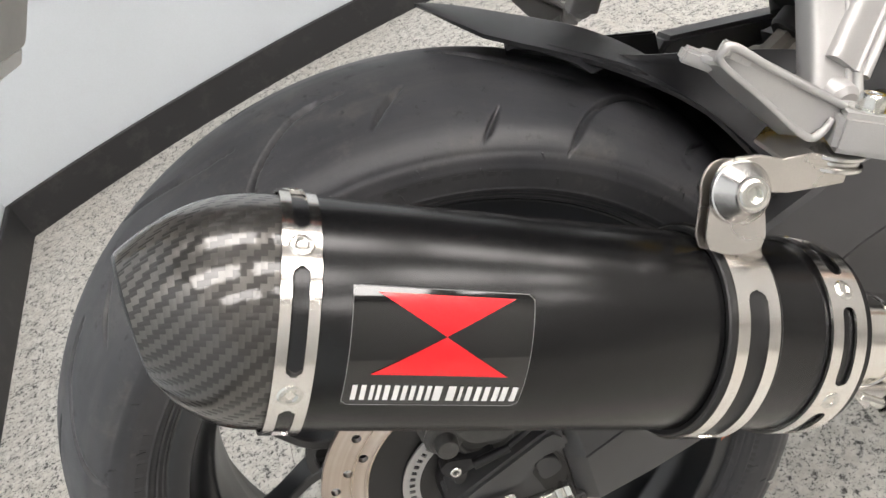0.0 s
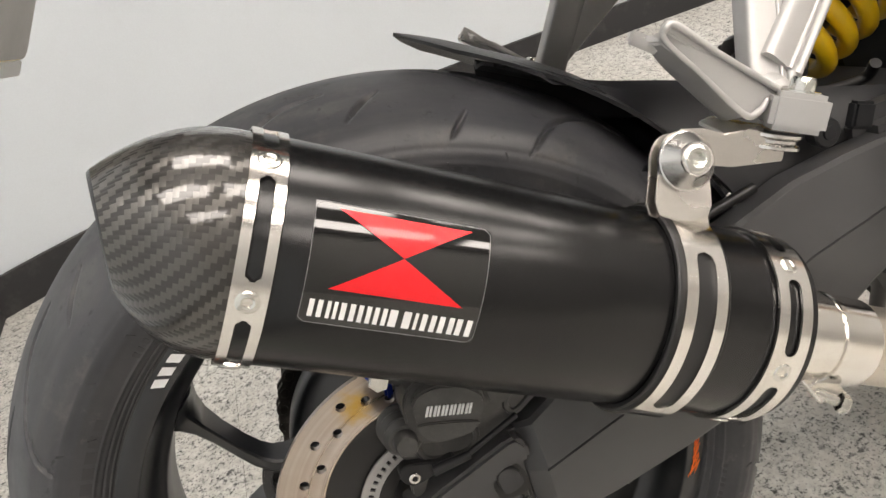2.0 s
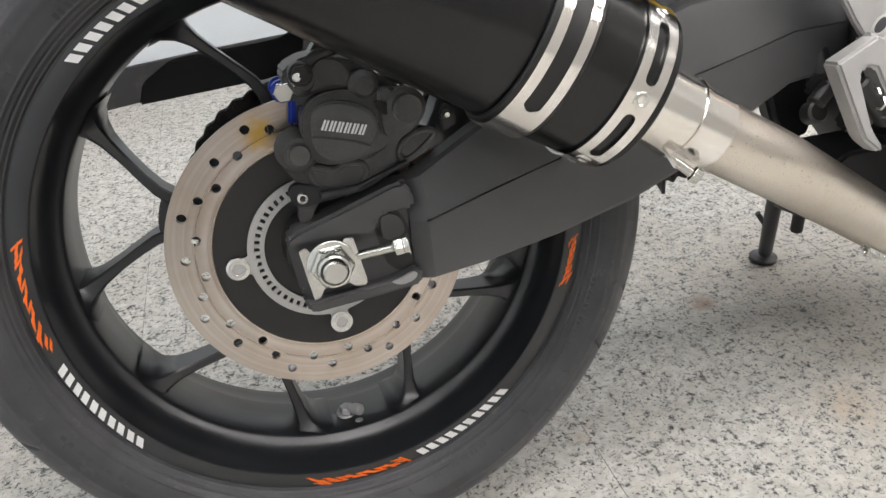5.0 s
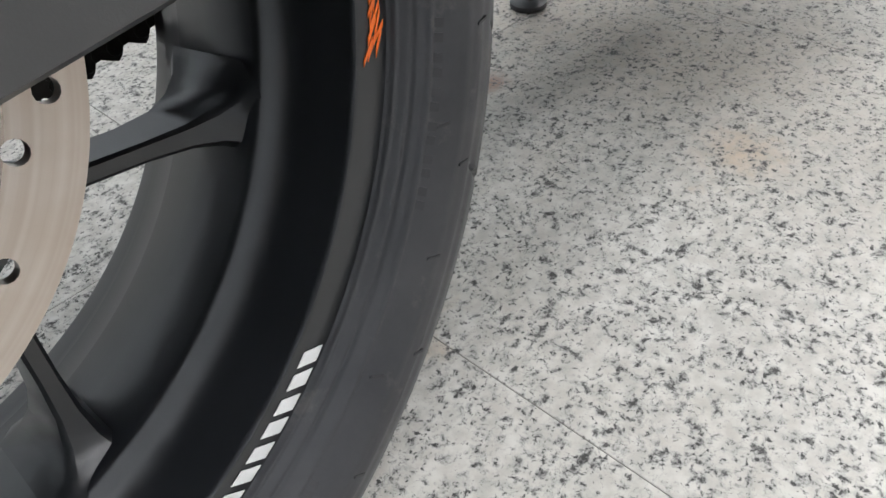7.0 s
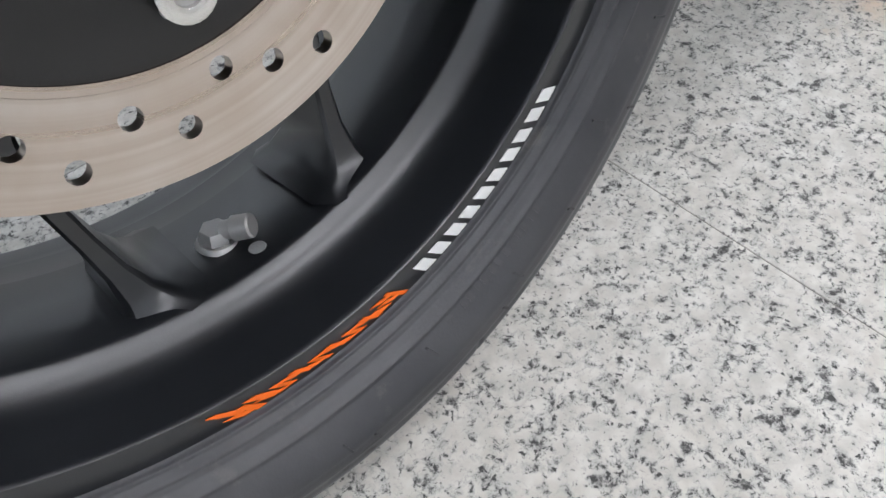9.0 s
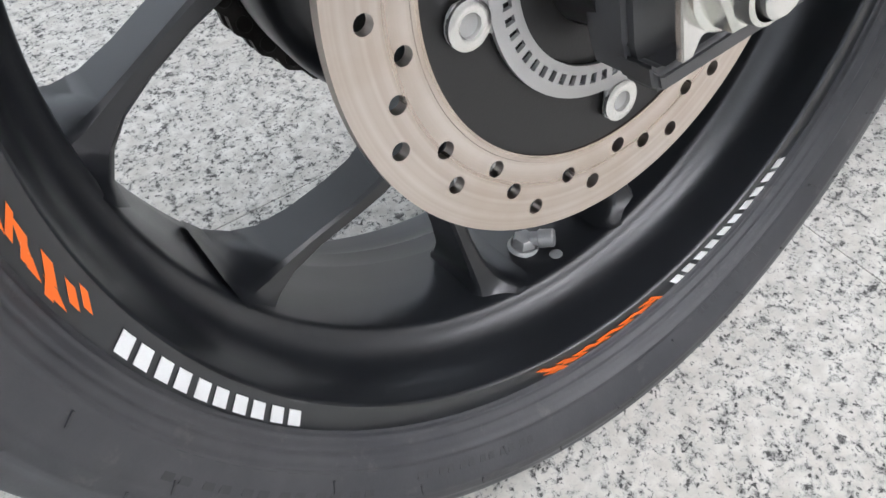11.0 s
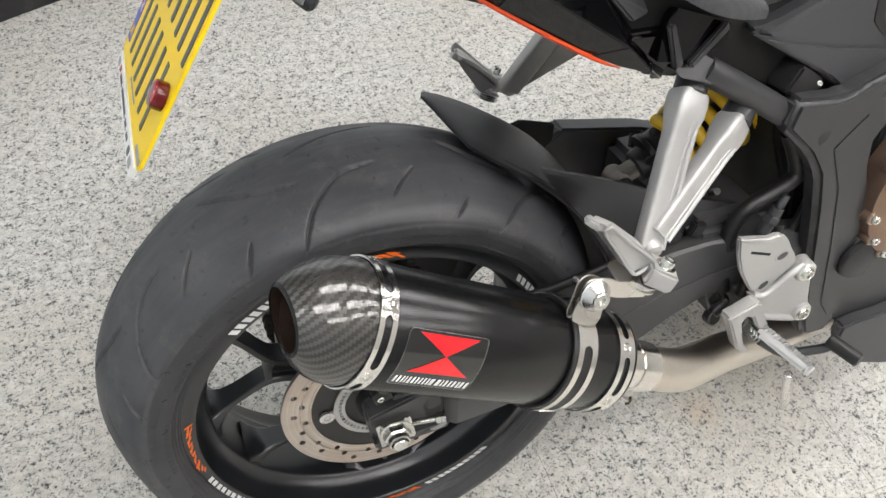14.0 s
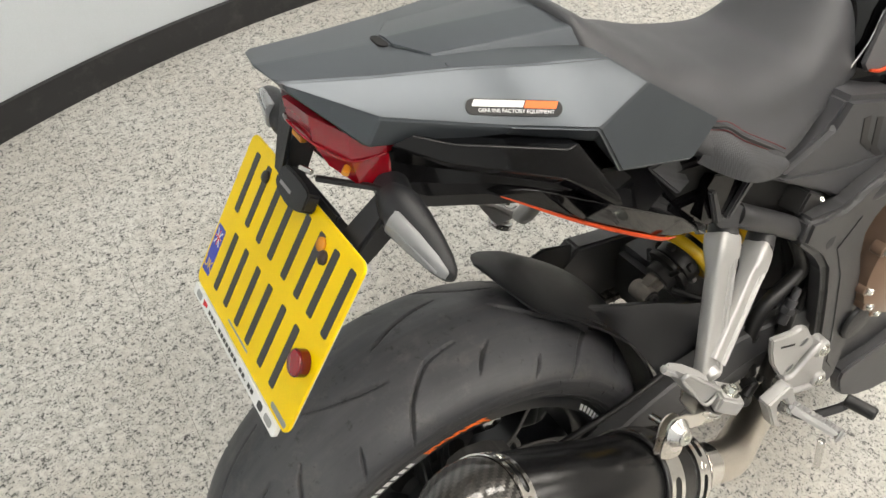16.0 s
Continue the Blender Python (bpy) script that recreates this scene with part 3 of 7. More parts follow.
            pitch = np.maximum(pitch, taper * np.clip(1.9 - 1.2 * d / (width * 0.5 * taper), 0, 1))
    depth = np.tile(pitch, (8, 1))
    # rings moulded on the sidewall
    ring = np.zeros_like(PH)
    for c, w, h in ((70, 1.2, -0.0008), (77, 0.9, 0.0006), (93, 2.0, 0.0010), (104, 1.6, -0.0010), (116, 1.8, 0.0009)):
        ring += h * np.exp(-(((np.abs(PH) - c) / w) ** 2))
    out = ring - 0.0055 * depth
    rad = r[None, :] + out * np.cos(PH * np.pi / 180)
    yy = y[None, :] + out * np.sin(PH * np.pi / 180)
    # under the load the sidewalls bulge near the ground
    sag = np.exp(-(((np.degrees(th) - 270) / 34) ** 2))[:, None]
    yy = yy * (1 + 0.075 * sag * np.clip((np.abs(yy) - 0.03) / 0.05, 0, 1) * np.clip((rad - 0.232) / 0.02, 0, 1))
    co = np.stack([rad * np.cos(th)[:, None], np.broadcast_to(yy, rad.shape), rad * np.sin(th)[:, None]], -1).reshape(-1, 3)
    i, j = np.meshgrid(np.arange(nt), np.arange(npf - 1), indexing="ij")
    q = np.stack([i * npf + j, i * npf + j + 1, ((i + 1) % nt) * npf + j + 1, ((i + 1) % nt) * npf + j], -1).reshape(-1, 4)
    me = bpy.data.meshes.new("tyre")
    me.from_pydata(co.tolist(), [], q[:, ::-1].tolist())
    me.materials.append(RUBBER)
    me.shade_smooth()
    return me


tyre = new("tyre", tyre_mesh())
tyre.parent = bike
tagged(tyre, "worn black rubber road tyre with curved grooves")


def arc_block(r0, r1, a0, a1, y, proud, slant=0.0, seg=6, shape=0.0):
    """A small raised plate on a ring face: between two radii and two angles (degrees), facing the right side."""
    rows = []
    for k in range(seg + 1):
        a = a0 + (a1 - a0) * k / seg
        row = []
        for r, dy in ((r0, 0), (r0, -proud), (r1, -proud), (r1, 0)):
            t = radians(a + slant * (r - r0) / (r1 - r0))
            row.append(V3((r * math.cos(t), y(r, a) + dy, r * math.sin(t))))
        rows.append(row)
    return grid(rows)


def arc_word(name, parent, material, label, r0, r1, a0, a1, y, blocks, proud=0.0004, slant=0.0):
    """A row of plain blocks in an arc, standing for a word. blocks: (start, end, low, high) in parts of the whole."""
    bms = []
    for s, e, lo, hi in blocks:
        bms.append(arc_block(r0 + (r1 - r0) * lo, r0 + (r1 - r0) * hi, a0 + (a1 - a0) * s, a0 + (a1 - a0) * e, y, proud, slant))
    return part(name, merged(*bms), material, parent, label)


# raised writing on the sidewall, as plain bars
def sidewall(r, a=90.0):
    sag = math.exp(-(((a % 360 - 270) / 34) ** 2)) * min(1.0, max(0.0, (r - 0.232) / 0.02))
    return (1 + 0.075 * sag) * float(np.interp(r, (0.2295, 0.2345, 0.243, 0.256, 0.268, 0.2785), (-0.0785, -0.0850, -0.0905, -0.0938, -0.0920, -0.0850)))


LETTERS5 = [(0.00, 0.15, 0, 1), (0.21, 0.36, 0, 1), (0.42, 0.57, 0, 1), (0.63, 0.78, 0, 1), (0.85, 1.0, 0, 1)]
STROKES5 = [(k / 5 + d, k / 5 + d + 0.066, 0, 1) for k in range(5) for d in (0.004, 0.100)]
LETTERS6 = [(k / 6 + d, k / 6 + d + 0.045, 0, 1) for k in range(6) for d in (0.012, 0.082)]
TYRE_BARS = [(96.5, 66, 0.240, 0.2535, LETTERS6), (152, 139, 0.240, 0.248, LETTERS5), (184, 163, 0.239, 0.247, LETTERS6), (-62, -76, 0.2385, 0.2445, LETTERS6), (-18, -36, 0.2385, 0.244, LETTERS6), (206, 232, 0.2400, 0.2520, LETTERS6), (128, 112, 0.2400, 0.2460, LETTERS6), (-106, -124, 0.239, 0.248, LETTERS6)]
for a0, a1, r0, r1, blocks in TYRE_BARS:
    arc_word("sidewall_marking", tyre, RUBBER_WRITING, "", r0, r1, a0, a1, sidewall, blocks, 0.0008)
# small moulded wear marks on the shoulder
for k in range(52):
    a = 6.92 * k + (k % 3) * 1.9
    r0 = (0.2440, 0.2600, 0.2510, 0.2565)[k % 4]
    arc_word("wear_mark", tyre, RUBBER_WRITING, "", r0, r0 + 0.0052, a, a + 0.24, sidewall, [(0, 1, 0, 1)], 0.0011, 0.5)

# ---------------------------------------------------------------- rear wheel
RIM_PROFILE = [(-0.0735, 0.2285), (-0.0745, 0.2312), (-0.0768, 0.2314), (-0.0780, 0.2300), (-0.0774, 0.2286), (-0.0776, 0.2276), (-0.0786, 0.2150), (-0.0782, 0.2138), (-0.0772, 0.2131), (-0.0755, 0.2127), (-0.0640, 0.2116), (-0.0590, 0.2109), (-0.0550, 0.2100), (-0.0515, 0.2088), (-0.0485, 0.2073), (-0.0458, 0.2055), (-0.0435, 0.2035), (-0.0415, 0.2013), (-0.0400, 0.1993), (-0.0385, 0.1981), (-0.0360, 0.1974), (-0.0030, 0.1968), (-0.0015, 0.1972), (0.0210, 0.1972), (0.0225, 0.1978), (0.0400, 0.2000), (0.0480, 0.2070)]
RIM_PROFILE = RIM_PROFILE + [(-y, r) for y, r in reversed(RIM_PROFILE[:13])]
BARREL = RIM_PROFILE + [(y * 0.93, max(r + 0.004, 0.2015)) for y, r in reversed(RIM_PROFILE[6:-6])]
rim = part("rim", lathe(BARREL, seg=200, loop=True), RIM_BLACK, bike, "satin black cast wheel rim", 24)
rim.matrix_basis = Matrix.Translation((-0.0006, 0, -0.0020))


def hub_mesh():
    prof = [(-0.066, 0.022), (-0.066, 0.050), (-0.060, 0.056), (-0.030, 0.050), (-0.004, 0.052), (0.008, 0.064), (0.016, 0.084), (0.022, 0.097), (0.028, 0.1025), (0.036, 0.1045), (0.058, 0.1030), (0.062, 0.098), (0.062, 0.022)]
    return lathe(prof, seg=80, loop=True)


part("hub", hub_mesh(), RIM_BLACK, rim, "black cast hub with round recesses")


def spoke_mesh():
    """One forked spoke in the wheel plane, its stem along +x: a stem with a slot, two branches and their feet in the rim."""
    def beam(pts):
        rows = []
        for i, (x, z, half, y0, y1) in enumerate(pts):
            p = V3((x, 0, z))
            a, b = pts[max(i - 1, 0)], pts[min(i + 1, len(pts) - 1)]
            d = V3((b[0] - a[0], 0, b[1] - a[1])).normalized()
            n = V3((-d.z, 0, d.x))
            c = half * 0.35
            rows.append([p + n * s + V3((0, y, 0)) for s, y in ((half, y0 + c), (half - c, y0), (c - half, y0), (-half, y0 + c), (-half, y1 - c), (c - half, y1), (half - c, y1), (half, y1 - c))])
        return grid(rows)

    out = []
    for s in (1, -1):
        out.append(beam([(0.050, 0.0145 * s, 0.0065, -0.026, 0.030), (0.080, 0.0135 * s, 0.0055, -0.024, 0.022), (0.108, 0.0135 * s, 0.0052, -0.023, 0.010), (0.120, 0.0155 * s, 0.0050, -0.023, 0.007), (0.130, 0.0210 * s, 0.0046, -0.023, 0.006), (0.142, 0.0310 * s, 0.0040, -0.023, 0.006), (0.158, 0.0460 * s, 0.0040, -0.023, 0.007), (0.170, 0.0575 * s, 0.0050, -0.025, 0.010), (0.178, 0.0655 * s, 0.0078, -0.029, 0.016), (0.1845, 0.0720 * s, 0.0135, -0.034, 0.024), (0.1880, 0.0755 * s, 0.0230, -0.040, 0.030)]))
    web = slab(smooth_outline([(0.050, -0.013), (0.090, -0.011), (0.118, -0.011), (0.127, 0.0), (0.118, 0.011), (0.090, 0.011), (0.050, 0.013)], 3), -0.0150, 0.008, 0.002)
    out.append(web)
    out.append(slab(smooth_outline([(0.118, -0.013), (0.126, -0.017), (0.129, 0.0), (0.126, 0.017), (0.118, 0.013), (0.1215, 0.0)], 3), -0.0220, 0.006, 0.0015))
    return merged(*out)


spoke = part("spoke", spoke_mesh(), RIM_BLACK, rim, "")
for k in range(5):
    m = pose(0, 0, 0, 0, -(21.3 + 72 * k), 0)
    if k == 0:
        spoke.matrix_basis = m
    else:
        again(spoke, m)
# painted shade: flat black oblong slot in each stem, round recess in each hub bay
slot = part("stem_slot", slab(smooth_outline([(0.092, 0.0), (0.095, -0.0042), (0.118, -0.0042), (0.121, 0.0), (0.118, 0.0042), (0.095, 0.0042)], 3), -0.0154, -0.0148, 0), SHADE_BLACK, rim, "flat black oblong painted as a slot's shade")
recess = part("hub_recess", lathe([(-0.0005, 0.0165), (0.0, 0.0002)], (0, 0, 0), (-0.3, 1, 0), 28), SHADE_BLACK, rim, "flat black disc painted as a hole's shade")
for k in range(5):
    a = 129.3 + 72 * k
    m = pose(0, 0, 0, 0, -a, 0) @ Matrix.Translation((0.067, 0.0068, 0))
    n = pose(0, 0, 0, 0, -(21.3 + 72 * k), 0)
    if k == 0:
        recess.matrix_basis, slot.matrix_basis = m, n
    else:
        again(recess, m)
        again(slot, n)


def flange_face(r, a=0.0):
    return -0.0780 - 0.00095 * (0.2292 - r) / 0.014


# a slanting run of thin strokes, taller at its two ends
SCRIPT = [(0.000, 0.030, 0.05, 0.95), (0.030, 0.085, 0.40, 0.70), (0.060, 0.120, 0.10, 0.36), (0.100, 0.170, 0.45, 0.78), (0.160, 0.195, 0.25, 0.85), (0.190, 0.270, 0.30, 0.55), (0.260, 0.300, 0.28, 0.80), (0.300, 0.370, 0.52, 0.78), (0.360, 0.400, 0.25, 0.75), (0.395, 0.470, 0.28, 0.52), (0.460, 0.495, 0.30, 0.82), (0.490, 0.560, 0.50, 0.74), (0.555, 0.600, 0.22, 0.72), (0.595, 0.670, 0.30, 0.54), (0.660, 0.700, 0.30, 0.80), (0.700, 0.780, 0.55, 0.82), (0.760, 0.830, 0.20, 0.60), (0.820, 0.870, 0.35, 0.98), (0.850, 0.930, 0.62, 0.90), (0.900, 0.960, 0.20, 0.62), (0.950, 1.000, 0.00, 0.42)]
# white word, orange word: from the rim's fixed angles, three pairs round the wheel
WHITE_ARCS = [(-51.0, -77.3), (-165.4, -140.5), (131.5, 105.0), (40.0, 14.0)]
ORANGE_ARCS = [(-80.3, -103.3), (167.3, 189.6), (101.0, 80.0), (-11.0, -22.0)]
for a0, a1 in WHITE_ARCS:
    arc_word("white_marking", rim, WHITE_PRINT, "white sticker lettering bars", 0.2178, 0.2254, a0, a1, flange_face, STROKES5, 0.0004, slant=1.2)
for a0, a1 in ORANGE_ARCS:
    arc_word("orange_marking", rim, ORANGE_PRINT, "orange sticker script bars", 0.2168, 0.2262, a0, a1, flange_face, SCRIPT, 0.0004, slant=2.2)

# valve stem, angled out of the well
vb, vt = V3((-0.0005, -0.0105, -0.1975)), V3((0.0126, -0.0240, -0.1890))
vm = vb + V3((0.0030, -0.0030, 0.0070))
part("valve_stem", merged(rod(vb, vb + V3((0.0004, -0.0004, 0.0030)), 0.0100, 0.0094, 28, 0.001), rod(vb + V3((0.0003, -0.0003, 0.0028)), vb + V3((0.0010, -0.0010, 0.0090)), 0.0078, 0.0070, 6), rod(vm, vm.lerp(vt, 0.75), 0.0044, None, 16), rod(vm.lerp(vt, 0.35), vt, 0.0057, 0.0055, 18, 0.0008)), CAST_SILVER, rim, "bare metal tyre valve with cap")
part("balance_dot", lathe([(0, 0.0040), (0.0005, 0.0038), (0.0006, 0.0002)], V3((0.0090, -0.0290, -0.1966)), (0, 0, 1), 16), GREY_PRINT, rim, "small pale paint dot")

# ---------------------------------------------------------------- brake disc
def disc_mesh():
    """A flat ring with round holes through it, built cell by cell so that each hole has a wall."""
    y0, y1 = -0.0785, -0.0735
    holes = []
    for g in range(8):
        for j, r in enumerate((0.0935, 0.1015, 0.1095, 0.0970, 0.1055)):
            holes.append((radians(139.5 + 45 * g + 9 * j), r))
    bm = bmesh.new()
    n = 14
    edge = {}

    def ring_pt(a, r, y):
        key = (round(a % (2 * math.pi), 5), round(r, 5), y)
        if key not in edge:
            edge[key] = bm.verts.new((r * math.cos(a), y, r * math.sin(a)))
        return edge[key]

    ri, ro = 0.0852, 0.1203
    step = radians(9)
    for a, r in holes:
        for y, flip in ((y0, 1), (y1, -1)):
            # outline of the cell, 14 points, from the inner left corner round
            cell = [(a - step / 2, ri), (a - step / 4, ri), (a, ri), (a + step / 4, ri), (a + step / 2, ri), (a + step / 2, (ri + ro) / 2 - 0.006), (a + step / 2, (ri + ro) / 2 + 0.006), (a + step / 2, ro), (a + step / 4, ro), (a, ro), (a - step / 4, ro), (a - step / 2, ro), (a - step / 2, (ri + ro) / 2 + 0.006), (a - step / 2, (ri + ro) / 2 - 0.006)]
            outer = [ring_pt(p, q, y) for p, q in cell]
            inner = []
            c = V3((r * math.cos(a), y, r * math.sin(a)))
            first = (outer[0].co - c)
            a0 = math.atan2(first.z, first.x)
            for k in range(n):
                ang = a0 - 2 * math.pi * k / n
                inner.append(bm.verts.new(c + V3((math.cos(ang), 0, math.sin(ang))) * 0.0038))
            for k in range(n):
                bm.faces.new((outer[k], outer[(k + 1) % n], inner[(k + 1) % n], inner[k]))
            if flip == 1:
                front = inner
            else:
                for k in range(n):
                    bm.faces.new((front[k], front[(k + 1) % n], inner[(k + 1) % n], inner[k]))
    # outer and inner rims of the ring
    for rad in (ri, ro):
        angs = sorted({key[0] for key in edge if abs(key[1] - rad) < 1e-5})
        for p, q in zip(angs, angs[1:] + angs[:1]):
            bm.faces.new((ring_pt(p, rad, y0), ring_pt(q, rad, y0), ring_pt(q, rad, y1), ring_pt(p, rad, y1)))
    bmesh.ops.remove_doubles(bm, verts=bm.verts, dist=1e-6)
    return bm


brake_disc = part("brake_disc", disc_mesh(), DISC_STEEL, bike, "worn drilled steel brake disc with brown tint", 30)
brake_disc.matrix_basis = Matrix.Translation((-0.0010, 0, -0.0030))
part("disc_step", lathe([(-0.0788, 0.0850), (-0.0788, 0.0880), (-0.0783, 0.0885), (-0.0740, 0.0885), (-0.0740, 0.0850)], seg=120, loop=True), DISC_STEEL, brake_disc)
part("disc_carrier", lathe([(-0.0775, 0.0560), (-0.0775, 0.0851), (-0.0735, 0.0851), (-0.0735, 0.0560)], seg=96, loop=True), DISC_BLACK, brake_disc, "black disc carrier ring")


def tone_ring():
    bm = bmesh.new()
    y0, y1 = -0.0815, -0.0795
    n = 54
    for k in range(n):
        a0 = 2 * math.pi * k / n
        w = 2 * math.pi / n
        cuts = [(a0, a0 + w * 0.5, False), (a0 + w * 0.5, a0 + w, True)]
        for p, q, slot in cuts:
            spans = [(0.0455, 0.0492), (0.0535, 0.0588)] if slot else [(0.0455, 0.0492), (0.0492, 0.0535), (0.0535, 0.0588)]
            for r0, r1 in spans:
                vs = [bm.verts.new((r * math.cos(a), y0, r * math.sin(a))) for r, a in ((r0, p), (r0, q), (r1, q), (r1, p))]
                bm.faces.new(vs)
    bmesh.ops.remove_doubles(bm, verts=bm.verts, dist=1e-5)
    return thicken(bm, y1 - y0)


abs_ring = part("sensor_ring", tone_ring(), CAST_SILVER, brake_disc, "silver slotted wheel speed ring", 30)
part("ring_backing", lathe([(-0.0785, 0.030), (-0.0785, 0.0590), (-0.072, 0.0590), (-0.072, 0.030)], seg=64, loop=True), DISC_BLACK, brake_disc)
for k in range(4):
    a = radians(184.4 + 90 * k)
    c = V3((0.0680 * math.cos(a), -0.0770, 0.0680 * math.sin(a)))
    rdir = V3((math.cos(a), 0, math.sin(a)))
    part("ring_lug", slab(smooth_outline([(-0.0150, -0.012), (-0.008, -0.0070), (0.004, -0.0085), (0.0090, 0.0), (0.004, 0.0085), (-0.008, 0.0070), (-0.0150, 0.012)], 3), -0.0015, 0.0005, 0.0004, axes(c + V3((0, -0.0022, 0)), rdir, (0, 1, 0), rdir.cross(V3((0, 1, 0))))), CAST_SILVER, abs_ring)
    part("disc_bolt", socket_bolt(c + V3((0, -0.0030, 0)), (0, -1, 0), 0.0092, 0.0028), BARE_ALU, brake_disc, "silver socket-head disc bolt")
part("axle_spacer", merged(lathe([(-0.066, 0.034), (-0.098, 0.030), (-0.098, 0.016)], seg=40), lathe([(-0.080, 0.024), (-0.112, 0.022), (-0.112, 0.010)], seg=32)), DISC_BLACK, bike, "black stepped axle spacer and seal")

# ---------------------------------------------------------------- sprocket and chain on the left side
def sprocket_mesh():
    teeth, bm = 42, bmesh.new()
    rows = []
    for y in (0.0865, 0.0925):
        row = []
        for k in range(teeth * 6):
            a = 2 * math.pi * k / (teeth * 6)
            ph = (k % 6) / 6
            r = 0.1055 + 0.0052 * math.cos(2 * math.pi * ph)
            row.append(V3((r * math.cos(a), y, r * math.sin(a))))
        rows.append(row)
    inner = [[V3((0.086 * p.x / math.hypot(p.x, p.z), p.y, 0.086 * p.z / math.hypot(p.x, p.z))) for p in row] for row in reversed(rows)]
    bm.free()
    ring = grid(rows + inner, True, True)
    bms = [ring, lathe([(0.0865, 0.050), (0.0865, 0.066), (0.0925, 0.066), (0.0925, 0.050)], seg=48, loop=True)]
    for k in range(6):
        a = radians(15 + 60 * k)
        bms.append(brick_of((0.030, 0.006, 0.014), axes((0.076 * math.cos(a), 0.0895, 0.076 * math.sin(a)), (math.cos(a), 0, math.sin(a)), (0, 1, 0), (-math.sin(a), 0, math.cos(a))), 0.001))
    return merged(*bms)


sprocket = part("sprocket", sprocket_mesh(), DISC_BLACK, bike, "black toothed rear sprocket")


def chain_path():
    """Centres and headings of the links: round the sprocket's rear half, then forward along both runs."""
    r, pts = 0.1065, []
    for k in range(22):
        a = radians(84 + 9.1 * k)
        pts.append((V3((r * math.cos(a), 0.0895, r * math.sin(a))), a + math.pi / 2))
    p0 = V3((r * math.cos(radians(84)), 0.0895, r * math.sin(radians(84))))
    for k in range(1, 27):
        pts.append((p0 + V3((0.0159 * k, 0, -0.0008 * k)), 0.05))
    p1 = V3((r * math.cos(radians(275)), 0.0895, r * math.sin(radians(275))))
    for k in range(1, 27):
        pts.append((p1 + V3((0.0159 * k, 0, 0.0027 * k - 0.00002 * k * k)), -0.17))
    return pts


def link_mesh():
    out = []
    for y in (-0.0085, -0.0055, 0.0040, 0.0070):
        out.append(slab(smooth_outline([(-0.0120, 0.0), (-0.0085, 0.0068), (0.0, 0.0042), (0.0085, 0.0068), (0.0120, 0.0), (0.0085, -0.0068), (0.0, -0.0042), (-0.0085, -0.0068)], 2), y, y + 0.0018, 0.0003, None, 1))
    for x in (-0.0079, 0.0079):
        out.append(rod((x, -0.0095, 0), (x, 0.0098, 0), 0.0042, None, 10))
    return merged(*out)


links = part("chain_link", link_mesh(), CHAIN_STEEL, sprocket, "oiled black chain link", 30)
for i, (c, a) in enumerate(chain_path()):
    m = Matrix.Translation(c) @ Matrix.Rotation(-a, 4, "Y")
    if i == 0:
        links.matrix_basis = m
    else:
        again(links, m)

# ---------------------------------------------------------------- exhaust silencer
CAN_O = V3((0.1015, -0.1935, 0.1706))
CAN_D, CAN_U, CAN_V = V3((0.8551, 0.0239, -0.5179)), V3((0.5162, -0.1309, 0.8464)), V3((0.0476, 0.9911, 0.1243))
CAN_A, CAN_B = 0.0573, 0.0536


def can_point(s, phi, off=0.0, scale=1.0):
    c, q = math.cos(phi), math.sin(phi)
    u = c * (CAN_A * scale + off)
    v = q * (CAN_B * scale + off)
    return CAN_O + CAN_D * s + CAN_U * u + CAN_V * v


def can_ring(s, off=0.0, scale=1.0, seg=96):
    return [can_point(s, 2 * math.pi * j / seg, off, scale) for j in range(seg)]


can = part("exhaust_silencer", grid([can_ring(s, o) for s, o in ((-0.1825, -0.004), (-0.1825, -0.0012), (-0.1805, 0.0), (0.020, 0.0), (0.0215, -0.0004), (0.130, -0.0004), (0.1315, -0.002))]), CAN_BLACK, bike, "matt black oval exhaust silencer")


def band(name, s0, s1, slots, off, thick, material, label, cols=24, rows=540, parent=None, gap=None):
    """A metal band round the silencer with rounded slots cut through. slots: (start, end) in degrees; half the slot's width in metres."""
    bm = bmesh.new()
    half_w = gap
    vs = {}

    mid, cell = (s0 + s1) / 2, (s1 - s0) / cols

    def reach(deg):
        for a0, a1 in slots:
            d, length = (deg - a0) % 360, (a1 - a0) % 360
            if d < length:
                x = min(d, length - d) * radians(1) * 0.055
                return half_w if x > half_w else math.sqrt(max(0.0, half_w ** 2 - (half_w - x) ** 2))
        return 0.0

    def vert(i, j):
        key = (i % rows, j)
        if key not in vs:
            s, edge = (j - cols / 2) * cell, reach(360 * (i % rows) / rows)
            if edge and abs(abs(s) - edge) < 0.5 * cell:
                s = math.copysign(edge, s)
            vs[key] = bm.verts.new(can_point(mid + s, 2 * math.pi * i / rows, off))
        return vs[key]

    for i in range(rows):
        limit = reach(360 * (i + 0.5) / rows)
        for j in range(cols):
            if abs((j + 0.5 - cols / 2) * cell) >= limit:
                bm.faces.new((vert(i, j), vert(i + 1, j), vert(i + 1, j + 1), vert(i, j + 1)))
    bmesh.ops.recalc_face_normals(bm, faces=bm.faces)
    bmesh.ops.solidify(bm, geom=list(bm.faces), thickness=-thick)
    return part(name, bm, material, parent, label, 50)


REAR_BOLTS = [334, 268, 208, 148, 88, 30]
FRONT_BOLTS = [331, 269, 210, 150, 90, 30]


def slots_between(bolts, room=9.5):
    b = sorted(bolts)
    return [(p + room, q - room) for p, q in zip(b, b[1:] + [b[0] + 360])]


